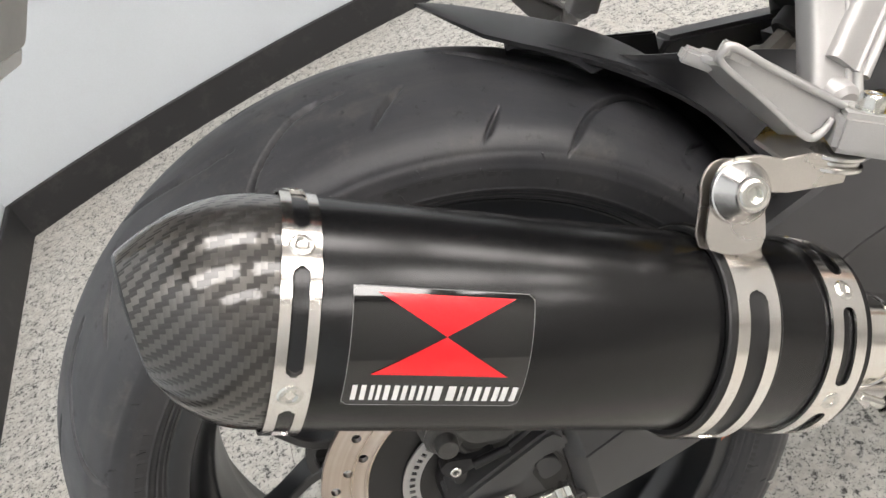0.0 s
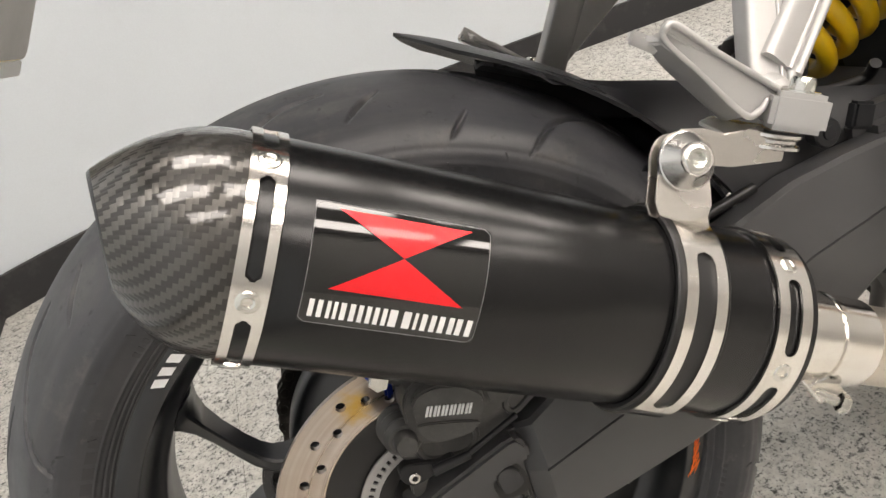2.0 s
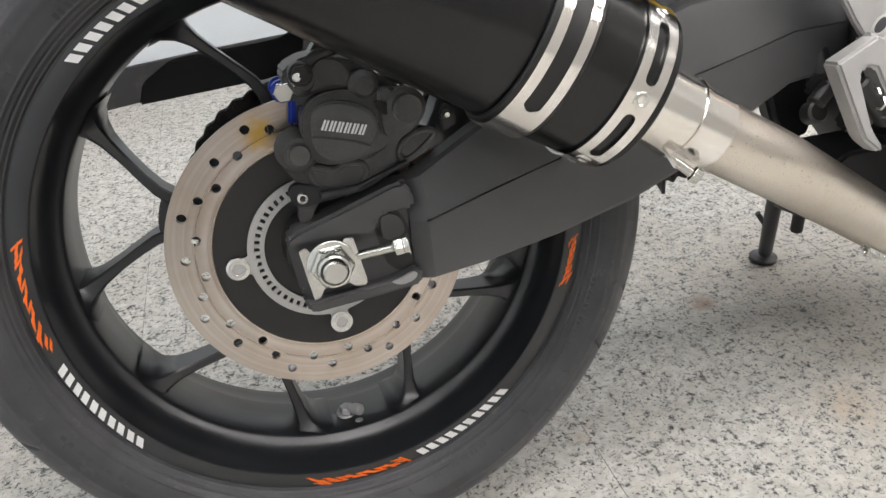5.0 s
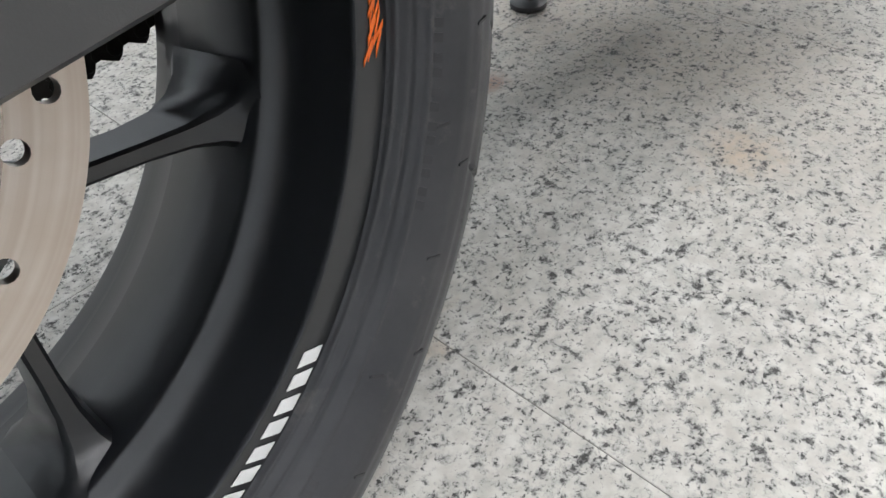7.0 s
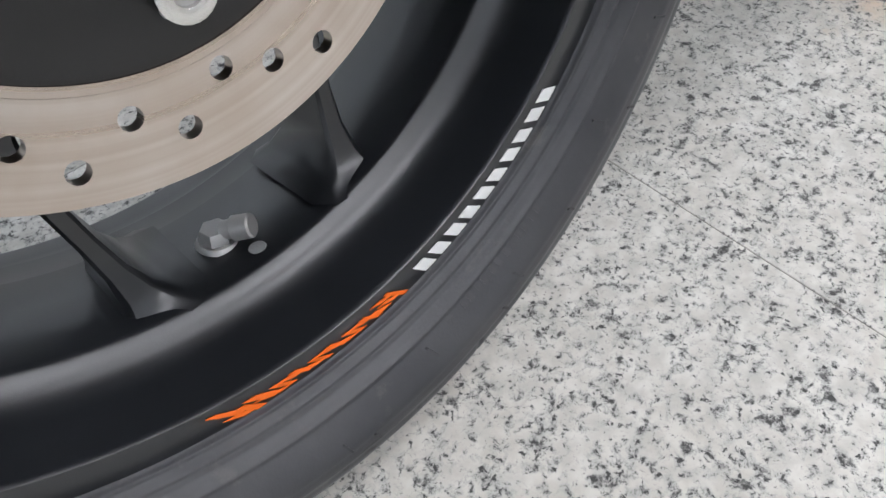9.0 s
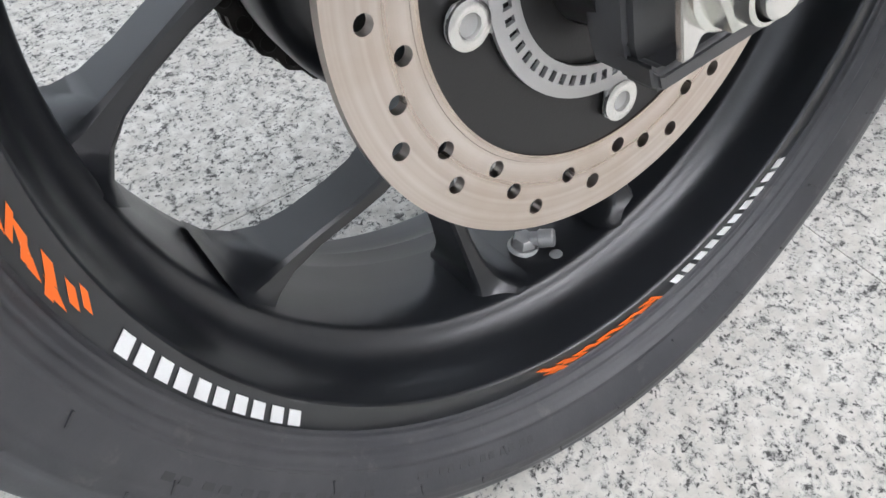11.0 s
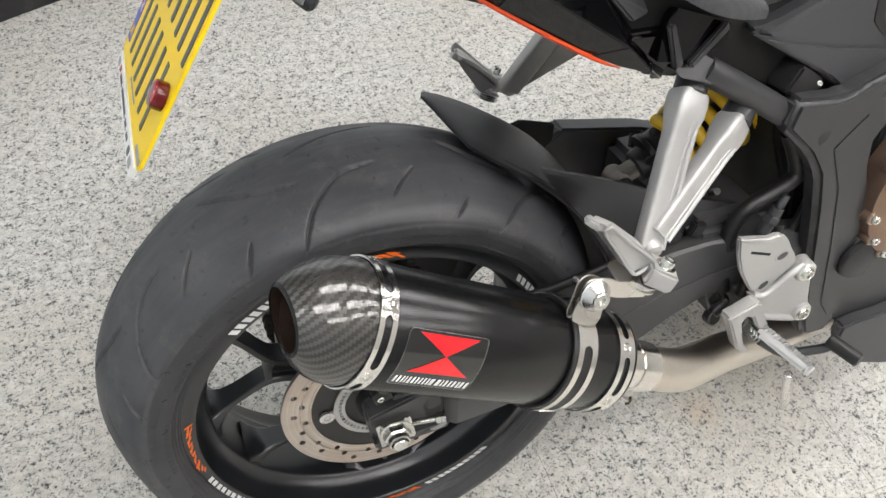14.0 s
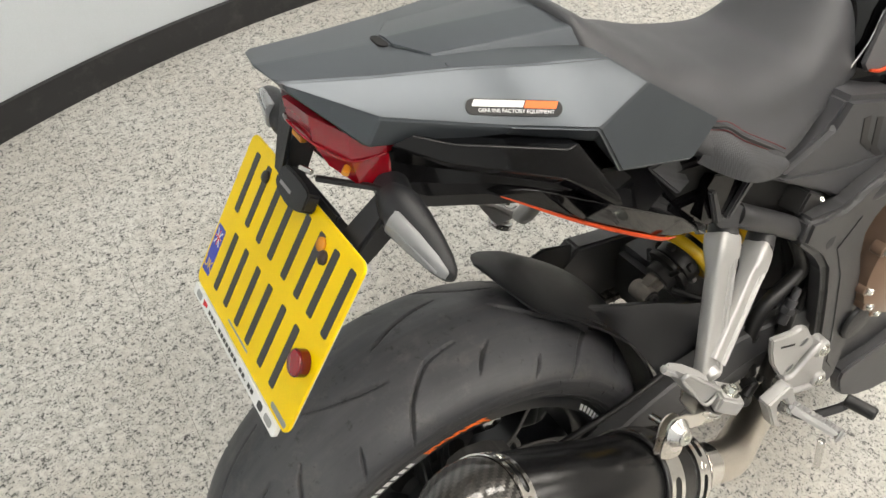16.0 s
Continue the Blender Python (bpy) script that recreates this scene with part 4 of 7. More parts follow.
rear_ring = band("rear_ring", -0.1832, -0.1665, slots_between(REAR_BOLTS), 0.0004, 0.0016, POLISHED, "polished slotted steel band", parent=can, gap=0.0036)
front_ring = band("front_ring", 0.1015, 0.1240, slots_between(FRONT_BOLTS), 0.0004, 0.0016, POLISHED, "polished slotted steel band", parent=can, gap=0.0044)
for ring, bolts, s in ((rear_ring, REAR_BOLTS, -0.1750), (front_ring, FRONT_BOLTS, 0.1125)):
    for b in bolts:
        p, n = can_point(s, radians(b), 0.0015), (can_point(s, radians(b), 0.01) - can_point(s, radians(b), 0.0)).normalized()
        part("rivet", lathe([(0, 0.0056), (0.0005, 0.0056), (0.0011, 0.0048), (0.0014, 0.0032), (0.0008, 0.0022), (-0.0006, 0.0020), (-0.0006, 0.0001)], p, n, 24), ZINC, ring, "", 25)
part("strap_rubber", grid([can_ring(s, o) for s, o in ((0.0355, 0.0), (0.0355, 0.0022), (0.0365, 0.0030), (0.0675, 0.0030), (0.0685, 0.0022), (0.0685, 0.0))], caps=(False, False)), HOSE, can, "black rubber strip under the strap")
band("hanger_strap", 0.0392, 0.0648, [(234, 326), (40, 120)], 0.0032, 0.0016, POLISHED, "polished steel hanger strap with slot", 26, 480, can, 0.0058)

# carbon end cap with a slash-cut mouth
CAP_RING = -0.1830


def cap_point(t, phi, inset=0.0):
    """On the cap's skin: t runs from the rear ring to the mouth."""
    c, q = math.cos(phi), math.sin(phi)
    k = t ** 2.4
    ue, ve = 0.0005 + (0.0272 - inset) * c, -0.0090 + (0.0300 - inset) * q
    u = (CAN_A - 0.0006) * c * (1 - k) + ue * k
    v = (CAN_B - 0.0006) * q * (1 - k) + ve * k
    s = CAP_RING + (-0.2424 - 0.29 * ue - 0.223 * ve - CAP_RING) * t
    return CAN_O + CAN_D * s + CAN_U * u + CAN_V * v


def cap_row(t, inset=0.0, seg=96):
    return [cap_point(t, 2 * math.pi * j / seg, inset) for j in range(seg)]


CAP_STEPS = [k / 16 for k in range(17)]
part("end_cap", grid([cap_row(t) for t in CAP_STEPS], caps=(False, False), uv=lambda a, b: (b * 116 / 96, a * 1.36)), CARBON, can, "glossy twill carbon-fibre end cap")
part("cap_lip", grid([cap_row(1.0), cap_row(1.02, 0.0008), cap_row(1.022, 0.0022), cap_row(1.0, 0.0034), cap_row(0.90, 0.0036)], caps=(False, False)), CAN_BLACK, can)
part("outlet_pipe", grid([cap_row(1.0, 0.0034), cap_row(0.97, 0.0044), cap_row(0.80, 0.0120)] + [[CAN_O + CAN_D * (-0.18) + (CAN_U * math.cos(a) + CAN_V * math.sin(a)) * 0.027 for a in (2 * math.pi * j / 96 for j in range(96))]], caps=(False, True)), RUSTY, can, "sooty brown outlet pipe")

# decal: gloss film with two red triangles meeting at their points and a row of white bars
def can_patch(s0, s1, a0, a1, off, corner=0.0, n=10):
    rows = []
    for i in range(n + 1):
        rows.append([can_point(s0 + (s1 - s0) * j / n, radians(a0 + (a1 - a0) * i / n), off) for j in range(n + 1)])
    return rows


A_TOP, A_BOT = -44.4, -81.2
DEC_T, DEC_B = -41.8, -98.5
decal = part("decal", thicken(grid(can_patch(-0.1530, -0.0690, DEC_T, DEC_B, 0.0002, n=14), ring=False), 0.0002), DECAL_FILM, can, "gloss black decal film")
outline = []
for p, q in zip(((-0.150, DEC_T), (-0.0693, DEC_T - 2.5), (-0.072, DEC_B), (-0.1527, DEC_B + 2.5)), ((-0.072, DEC_T), (-0.0693, DEC_B + 2.5), (-0.150, DEC_B), (-0.1527, DEC_T - 2.5))):
    outline += [can_point(p[0] + (q[0] - p[0]) * k / 14, radians(p[1] + (q[1] - p[1]) * k / 14), 0.0004) for k in range(15)]
part("film_edge", tube(outline + outline[:1], 0.00012, 6, 1), GREY_PRINT, decal, "pale edge of the decal film")
S_L, S_R = -0.1423, -0.0785
S_M, A_M = (S_L + S_R) / 2, (A_TOP + A_BOT) / 2


def triangle(a_base):
    rows = []
    for i in range(13):
        t = i / 12
        half = (S_R - S_L) / 2 * (1 - t)
        rows.append([can_point(S_M + half * k / 4 + (1 - t) * 0, radians(a_base + (A_M - a_base) * t), 0.0006) for k in range(-4, 5)])
    bm = grid(rows, ring=False)
    bmesh.ops.remove_doubles(bm, verts=bm.verts, dist=1e-6)
    return bm


part("red_triangle", triangle(A_TOP), RED_PRINT, decal, "red triangle pointing down")
part("red_triangle", triangle(A_BOT), RED_PRINT, decal, "red triangle pointing up")
WORD = [(0.00, 0.085), (0.105, 0.17), (0.185, 0.275), (0.29, 0.37), (0.385, 0.465), (0.475, 0.615), (0.63, 0.655), (0.675, 0.77), (0.785, 0.885), (0.895, 1.0)]
for p, q in WORD:
    s0, s1 = -0.1492 + 0.0780 * p, -0.1492 + 0.0780 * q
    wide = s1 - s0
    for a, b in ((0.02, 0.36), (0.62, 0.96)) if wide > 0.003 else ((0.1, 0.9),):
        part("white_bar", grid(can_patch(s0 + a * wide, s0 + b * wide, -86.6, -95.2, 0.0006, n=4), ring=False), WHITE_PRINT, decal)

# ---------------------------------------------------------------- link pipe
part("front_cone", grid([can_ring(0.130, -0.003), can_ring(0.1335, -0.006)] + [[CAN_O + CAN_D * s + (CAN_U * math.cos(a) + CAN_V * math.sin(a)) * r for a in (2 * math.pi * j / 96 for j in range(96))] for s, r in ((0.1360, 0.0420), (0.1400, 0.0320), (0.1450, 0.0290))], caps=(True, False)), POLISHED, can)
sleeve = part("inlet_sleeve", lathe([(0.134, 0.0288), (0.1780, 0.0288), (0.1785, 0.0300), (0.1820, 0.0300), (0.1825, 0.0290), (0.2080, 0.0290), (0.2090, 0.0275), (0.2090, 0.0250)], CAN_O, CAN_D, 64), POLISHED, can, "polished steel inlet sleeve with clamp seam")
LINK = [CAN_O + CAN_D * 0.19, CAN_O + CAN_D * 0.215, V3((0.3340, -0.1850, 0.0310)), V3((0.3870, -0.1640, 0.0006)), V3((0.4520, -0.1356, -0.0370)), V3((0.5310, -0.1040, -0.0830)), V3((0.6100, -0.0770, -0.1200)), V3((0.75, -0.05, -0.140))]
pipe = part("link_pipe", tube(LINK, 0.0262, 40, 8), PIPE_STEEL, bike, "brushed steel exhaust link pipe")
cl = V3((0.2496, -0.2107, 0.0434))
part("clamp_bolt", merged(rod(cl + V3((-0.012, 0.002, 0.010)), cl + V3((0.004, -0.002, -0.004)), 0.0035, None, 12), hex_nut(cl + V3((0.002, -0.001, -0.002)), (0.7, -0.35, -0.6), 0.0062, 0.006)), ZINC, sleeve, "zinc clamp bolt")
for k, off in enumerate((-0.006, 0.008)):
    part("clamp_lug", brick_of((0.003, 0.014, 0.018), along(cl + CAN_D * off + V3((-0.004, 0.004, 0.008)), (0.2, -0.6, -0.75), CAN_D), 0.001), POLISHED, sleeve)
for sp, ln in (((0.535, -0.118, -0.050), (0.030, 0.010, -0.016)), ((0.485, -0.128, -0.090), (0.034, 0.012, -0.018))):
    part("retaining_spring", tube([V3(sp) + V3(ln) * (k / 40) + V3((0, 0.004 * math.cos(k * 1.3), 0.004 * math.sin(k * 1.3))) for k in range(41)], 0.0011, 6, 1), ZINC, pipe, "small steel retaining spring")

# ---------------------------------------------------------------- swingarm, right side
def plate3d(pts, depth, bevel=0.001, toward=(0, 1, 0)):
    """A flat plate through points in space, given depth towards a direction."""
    bm = bmesh.new()
    f = bm.faces.new([bm.verts.new(p) for p in pts])
    f.normal_update()
    n = f.normal.copy()
    if n.dot(V3(toward)) < 0:
        n.negate()
    ext = bmesh.ops.extrude_face_region(bm, geom=[f])
    bmesh.ops.translate(bm, vec=n * depth, verts=[e for e in ext["geom"] if isinstance(e, bmesh.types.BMVert)])
    if bevel:
        bmesh.ops.bevel(bm, geom=list(bm.edges), offset=bevel, segments=2, affect="EDGES", clamp_overlap=True)
    return bm


def beam(p0, p1, w0, w1, h0, h1, side, bevel=0.003):
    """A straight beam of oblong section; side: the way of its width."""
    p0, p1 = V3(p0), V3(p1)
    w = (p1 - p0).normalized()
    u = (V3(side) - w * V3(side).dot(w)).normalized()
    v = w.cross(u)
    rows = [[p + u * a * ww / 2 + v * b * hh / 2 for a, b in ((-1, -1), (1, -1), (1, 1), (-1, 1))] for p, ww, hh in ((p0, w0, h0), (p1, w1, h1))]
    bm = grid(rows)
    bmesh.ops.bevel(bm, geom=list(bm.edges), offset=bevel, segments=2, affect="EDGES", clamp_overlap=True)
    return bm


ARM_END = [(-0.0290, 0.0150), (-0.0260, 0.0215), (-0.0200, 0.0240), (0.0580, 0.0480), (0.0700, 0.0484), (0.0760, 0.0154), (0.0698, -0.0300), (0.0641, -0.0345), (-0.0200, -0.0400), (-0.0250, -0.0250)]
ARM_ROWS = []
for x, yo, zb, zr, zt, cut in ((0.0660, -0.1175, -0.0340, 0.0150, 0.0485, 0.0), (0.0700, -0.1215, -0.0338, 0.0150, 0.0500, 0.0), (0.0775, -0.1278, -0.0330, 0.0165, 0.0530, 0.0), (0.0790, -0.1285, -0.0328, 0.0170, 0.0538, 0.0022), (0.1240, -0.1285, -0.0280, 0.0300, 0.0784, 0.0022), (0.1880, -0.1285, -0.0165, 0.0472, 0.1070, 0.0022), (0.2500, -0.1285, -0.0010, 0.0720, 0.1320, 0.0022), (0.3100, -0.1285, 0.0220, 0.0950, 0.1500, 0.0022), (0.3570, -0.1285, 0.0520, 0.1060, 0.1550, 0.0022), (0.4000, -0.1285, 0.0740, 0.1170, 0.1570, 0.0022), (0.5000, -0.1285, 0.0860, 0.1200, 0.1450, 0.0), (0.5600, -0.1285, 0.0850, 0.1150, 0.1350, 0.0)):
    ARM_ROWS.append([V3((x, y, z)) for y, z in ((-0.0950, zb), (yo + 0.0075, zb), (yo + 0.0028, zb + 0.0022), (yo + 0.0016, zb + 0.0050), (yo, zr - 0.0009), (yo + cut, zr - 0.0004), (yo + cut, zr + 0.0004), (yo + 0.0002, zr + 0.0009), (yo + 0.0075, zt - 0.0120), (yo + 0.0100, zt - 0.0030), (yo + 0.0140, zt), (-0.0950, zt))])
bm = grid(ARM_ROWS)
swingarm = part("swingarm", bm, SWING_BLACK, bike, "matt black pressed swingarm", 22)
part("axle_carrier", slab(ARM_END, -0.1130, -0.090, 0.003), SWING_BLACK, swingarm)
# flat cheek above the adjuster's window, rail below it, dark oval at its front end
part("upper_cheek", slab([(-0.0292, 0.0145), (-0.0290, 0.0205), (-0.0240, 0.0240), (0.0560, 0.0490), (0.0640, 0.0490), (0.0705, 0.0400), (0.0700, 0.0270), (0.0600, 0.0275), (0.0470, 0.0275), (0.0400, 0.0220), (0.0370, 0.0125), (-0.0174, 0.0150)], -0.1240, -0.105, 0.0042, None, 4), SWING_BLACK, swingarm)
part("lower_rail", slab([(-0.0246, -0.0270), (-0.0212, -0.0395), (-0.0170, -0.0412), (0.0494, -0.0368), (0.0680, -0.0345), (0.0715, -0.0240), (0.0665, -0.0205), (0.0530, -0.0250), (0.0450, -0.0265), (-0.0180, -0.0318)], -0.1240, -0.105, 0.0035, None, 3), SWING_BLACK, swingarm)
part("oval_boss", slab(smooth_outline([(0.0400, 0.0250), (0.0485, 0.0275), (0.0592, 0.0235), (0.0650, 0.0100), (0.0665, -0.0100), (0.0640, -0.0210), (0.0533, -0.0235), (0.0445, -0.0150), (0.0420, -0.0046), (0.0385, 0.0120)], 4), -0.1142, -0.110, 0.001), DISC_BLACK, swingarm, "recessed black oval")
part("cast_boss", slab(smooth_outline([(0.0425, 0.0200), (0.0455, 0.0252), (0.0530, 0.0250), (0.0590, 0.0190), (0.0600, 0.0090), (0.0510, 0.0050), (0.0440, 0.0070)], 4), -0.1205, -0.112, 0.0025, None, 3), SWING_BLACK, swingarm)
# highlight on the window's rounded lip, painted as a pale grey piece
part("worn_lip", slab(smooth_outline([(0.0440, -0.0285), (0.0520, -0.0262), (0.0600, -0.0228), (0.0660, -0.0245), (0.0630, -0.0300), (0.0520, -0.0325)], 3), -0.1246, -0.1225, 0.0010), GREY_PRINT, swingarm, "pale grey piece painted as the glint on the window's lip")
ADJ = [(-0.0217, 0.0120), (-0.0165, 0.0140), (-0.0125, 0.0085), (-0.0010, 0.0105), (0.0085, 0.0100), (0.0130, 0.0160), (0.0195, 0.0150), (0.0255, -0.0205), (0.0235, -0.0240), (0.0150, -0.0225), (0.0110, -0.0190), (0.0000, -0.0205), (-0.0080, -0.0205), (-0.0115, -0.0270), (-0.0165, -0.0275)]
adjuster = part("chain_adjuster", slab(ADJ, -0.1300, -0.1265, 0.0006), BARE_ALU, swingarm, "silver chain adjuster plate")
part("axle_washer", lathe([(0, 0.0185), (0.0030, 0.0185), (0.0036, 0.0175), (0.0036, 0.008)], (0.0005, -0.1300, -0.0015), (0, -1, 0), 40), ZINC, adjuster)
part("axle_nut", hex_nut((0.0005, -0.1334, -0.0015), (0, -1, 0), 0.0165, 0.0100), ZINC, adjuster, "large zinc axle nut")
part("nut_collar", lathe([(0, 0.0128), (0.0058, 0.0122), (0.0066, 0.0105), (0.0030, 0.0100)], (0.0005, -0.1430, -0.0015), (0, -1, 0), 32), ZINC, adjuster)
part("axle_end", rod((0.0005, -0.140, -0.0015), (0.0005, -0.1535, -0.0015), 0.0096, 0.0090, 28, 0.0012), BARE_ALU, adjuster, "round bare axle end")
thread = [(0.0002 + 0.0009 * k, 0.0036 + 0.0004 * (k % 2)) for k in range(38)]
part("adjuster_bolt", lathe(thread, (0.0190, -0.1270, -0.0005), V3((0.0377, -0.0088, 0.0050)), 14), ZINC, adjuster, "threaded adjuster bolt")
part("adjuster_nut", merged(hex_nut((0.0490, -0.1340, 0.0035), (0.965, -0.225, 0.13), 0.0070, 0.0065), hex_nut((0.0556, -0.1355, 0.0044), (0.965, -0.225, 0.13), 0.0068, 0.0035), lathe([(0, 0.0088), (0.0012, 0.0088), (0.0012, 0.003)], (0.0588, -0.1362, 0.0048), (0.965, -0.225, 0.13), 20)), ZINC, adjuster, "small zinc lock nuts")
# left arm and cross brace, mostly hidden
part("left_arm", slab([(-0.03, 0.019), (0.064, 0.05), (0.20, 0.105), (0.31, 0.20), (0.43, 0.178), (0.55, 0.14), (0.53, 0.08), (0.40, 0.066), (0.286, 0.01), (0.128, -0.026), (-0.011, -0.039)], 0.104, 0.136, 0.004), SWING_BLACK, swingarm)
part("cross_brace", brick_of((0.11, 0.215, 0.10), Matrix.Translation((0.435, 0.0, 0.125)), 0.012), SWING_BLACK, swingarm)
part("left_adjuster", slab(ADJ, 0.1365, 0.1400, 0.0006), BARE_ALU, swingarm)

# ---------------------------------------------------------------- hugger over the tyre
def hugger_mesh():
    """A low shell over the tyre, with a ridge left of the middle; its right edge crosses the crown towards the pointed tail."""
    rows = []
    for j in range(61):
        a = -2 + 75.6 * j / 60
        yr = float(np.interp(a, (-2, 30, 41, 46.5, 51.5, 56, 60, 64.5, 68.5, 71, 72.6, 73.6), (-0.094, -0.090, -0.0790, -0.0760, -0.0690, -0.0630, -0.0590, -0.0540, -0.0400, -0.0080, 0.0230, 0.0385)))
        yl = float(np.interp(a, (-2, 50, 60, 68, 72, 73.6), (0.094, 0.092, 0.088, 0.078, 0.062, 0.0400)))
        re = float(np.interp(a, (-2, 30, 41, 51, 60, 64.5, 68.5, 73.6), (0.300, 0.311, 0.3190, 0.3205, 0.3225, 0.3246, 0.3275, 0.3370)))
        ru = float(np.interp(a, (-2, 30, 46, 52, 57, 61, 65, 69, 73.6), (0.330, 0.338, 0.3365, 0.3345, 0.3325, 0.3320, 0.3333, 0.3358, 0.3385)))
        row = []
        for k in range(15):
            t = k / 14
            row.append((yr + (0.0395 - yr) * t, re + (ru - re) * math.sin(0.5 * math.pi * t ** 0.9)))
        for k in range(1, 8):
            t = k / 7
            row.append((0.0395 + (yl - 0.0395) * t, ru + (re - ru) * t ** 1.6))
        rows.append([V3((r * math.cos(radians(a)), y, r * math.sin(radians(a)))) for y, r in row])
    return thicken(grid(rows, ring=False), 0.0028)


hugger = part("rear_hugger", hugger_mesh(), BLACK_PLASTIC, bike, "matt black plastic tyre hugger with pointed tail")
FLANK_TOP = [(0.135, -0.0300, 0.2920), (0.180, -0.0350, 0.2680), (0.215, -0.0410, 0.2510), (0.262, -0.0500, 0.2360), (0.310, -0.0580, 0.2200), (0.360, -0.0680, 0.2000), (0.430, -0.0800, 0.1800), (0.510, -0.0900, 0.1650)]
FLANK_FOOT = [(0.156, -0.0470, 0.2820), (0.203, -0.0630, 0.2495), (0.2375, -0.0760, 0.2140), (0.268, -0.0930, 0.1650), (0.300, -0.0990, 0.1150), (0.350, -0.1010, 0.1000), (0.430, -0.1020, 0.1100), (0.510, -0.1020, 0.1200)]
rows = []
for top, foot in zip(curve_points([V3(p) for p in FLANK_TOP], 5), curve_points([V3(p) for p in FLANK_FOOT], 5)):
    inner = top + V3((0.004, 0.030, -0.030))
    rows.append([inner, top + V3((0.001, 0.010, -0.001)), top + V3((0, 0.003, 0.0005)), top + V3((0, 0, -0.003))] + [top.lerp(foot, t) + V3((0, -0.007 * math.sin(math.pi * t), 0)) for t in (0.15, 0.4, 0.7, 0.9, 1.0)])
part("flank", thicken(grid(rows, ring=False), 0.003), BLACK_PLASTIC, hugger)
part("flank_left", slab([(0.03, 0.155), (0.02, 0.118), (-0.135, 0.108), (-0.128, 0.128), (-0.098, 0.146), (0.0, 0.152), (0.12, 0.190), (0.25, 0.225), (0.30, 0.210), (0.30, 0.10), (0.12, 0.13)], 0.106, 0.112, 0.002), BLACK_PLASTIC, hugger, "black chain guard")
part("hose_clip", brick_of((0.018, 0.010, 0.020), pose(0.378, -0.108, 0.176, 0, 20, 0), 0.002), BLACK_PLASTIC, hugger)
part("bolt_boss", merged(rod((0.350, -0.096, 0.172), (0.350, -0.1090, 0.172), 0.011), rod((0.350, -0.108, 0.172), (0.350, -0.1110, 0.172), 0.005)), BLACK_PLASTIC, hugger)

# ---------------------------------------------------------------- brake caliper and bracket
CAL = [(-0.0045, 0.0850), (-0.0035, 0.1050), (-0.0010, 0.1120), (0.0040, 0.1185), (0.0150, 0.1225), (0.0300, 0.1230), (0.0460, 0.1185), (0.0560, 0.1200), (0.0660, 0.1190), (0.0800, 0.1150), (0.0860, 0.1100), (0.0865, 0.1000), (0.0790, 0.0900), (0.0660, 0.0825), (0.0530, 0.0780), (0.0400, 0.0740), (0.0220, 0.0710), (0.0060, 0.0740)]
BRIDGE = [(-0.0080, 0.1220), (-0.0105, 0.1380), (-0.0030, 0.1440), (0.0057, 0.1472), (0.0160, 0.1480), (0.0387, 0.1418), (0.0500, 0.1370), (0.0601, 0.1264), (0.0729, 0.1175), (0.0640, 0.1050), (0.0200, 0.1100), (0.0020, 0.1120)]
caliper = part("brake_caliper", merged(slab(smooth_outline(CAL, 2), -0.1280, -0.0950, 0.0045), slab(smooth_outline(BRIDGE, 2), -0.1130, -0.0520, 0.004)), CALIPER, bike, "dark grey single-piston brake caliper")
CAP_OUT = [(0.0020, 0.0960), (0.0035, 0.1085), (0.0095, 0.1155), (0.0237, 0.1172), (0.0400, 0.1115), (0.0490, 0.1030), (0.0490, 0.0935), (0.0420, 0.0838), (0.0325, 0.0778), (0.0200, 0.0752), (0.0090, 0.0782), (0.0030, 0.0860)]
TILT_CAP = axes((0.026, -0.1300, 0.096), V3((1, -0.16, 0)).normalized(), V3((0.16, 1, 0)).normalized(), (0, 0, 1))
piston = part("piston_cover", slab([(x - 0.026, z - 0.096) for x, z in smooth_outline(CAP_OUT, 3)], -0.0080, 0.012, 0.0028, TILT_CAP), CALIPER, caliper, "round grey piston cover")
part("cover_ledge", slab(smooth_outline([(-0.0235, -0.0015), (0.0, -0.0060), (0.0165, -0.0120), (0.0120, -0.0165), (0.0060, -0.0190), (-0.0060, -0.0185), (-0.0165, -0.0145)], 3), -0.0098, -0.007, 0.0014, TILT_CAP), CALIPER, piston)
MARK = axes(TILT_CAP @ V3((-0.0005, -0.0080, 0.0030)), TILT_CAP.to_3x3() @ V3((0.970, 0, -0.245)), TILT_CAP.to_3x3() @ V3((0, 1, 0)), TILT_CAP.to_3x3() @ V3((0.245, 0, 0.970)))
for k in range(6):
    x0 = -0.0150 + 0.0052 * k
    part("white_mark", slab([(x0 - 0.0004, -0.0040), (x0 + 0.0012, -0.0040), (x0 + 0.0030, 0.0034), (x0 + 0.0014, 0.0034)], -0.0010, 0.0004, 0, MARK), WHITE_PRINT, piston)
    part("white_mark", slab([(x0 + 0.0020, -0.0040), (x0 + 0.0034, -0.0040), (x0 + 0.0052, 0.0034), (x0 + 0.0038, 0.0034)], -0.0010, 0.0004, 0, MARK), WHITE_PRINT, piston)
part("body_lobe", rod((0.0010, -0.0950, 0.1300), (0.0040, -0.1220, 0.1330), 0.0130, 0.0110, 24, 0.004), CALIPER, caliper)
part("body_lobe", slab(smooth_outline([(0.0060, 0.1230), (0.0080, 0.1400), (0.0160, 0.1465), (0.0330, 0.1420), (0.0360, 0.1240), (0.0200, 0.1260)], 3), -0.1210, -0.100, 0.0055, None, 3), CALIPER, caliper)
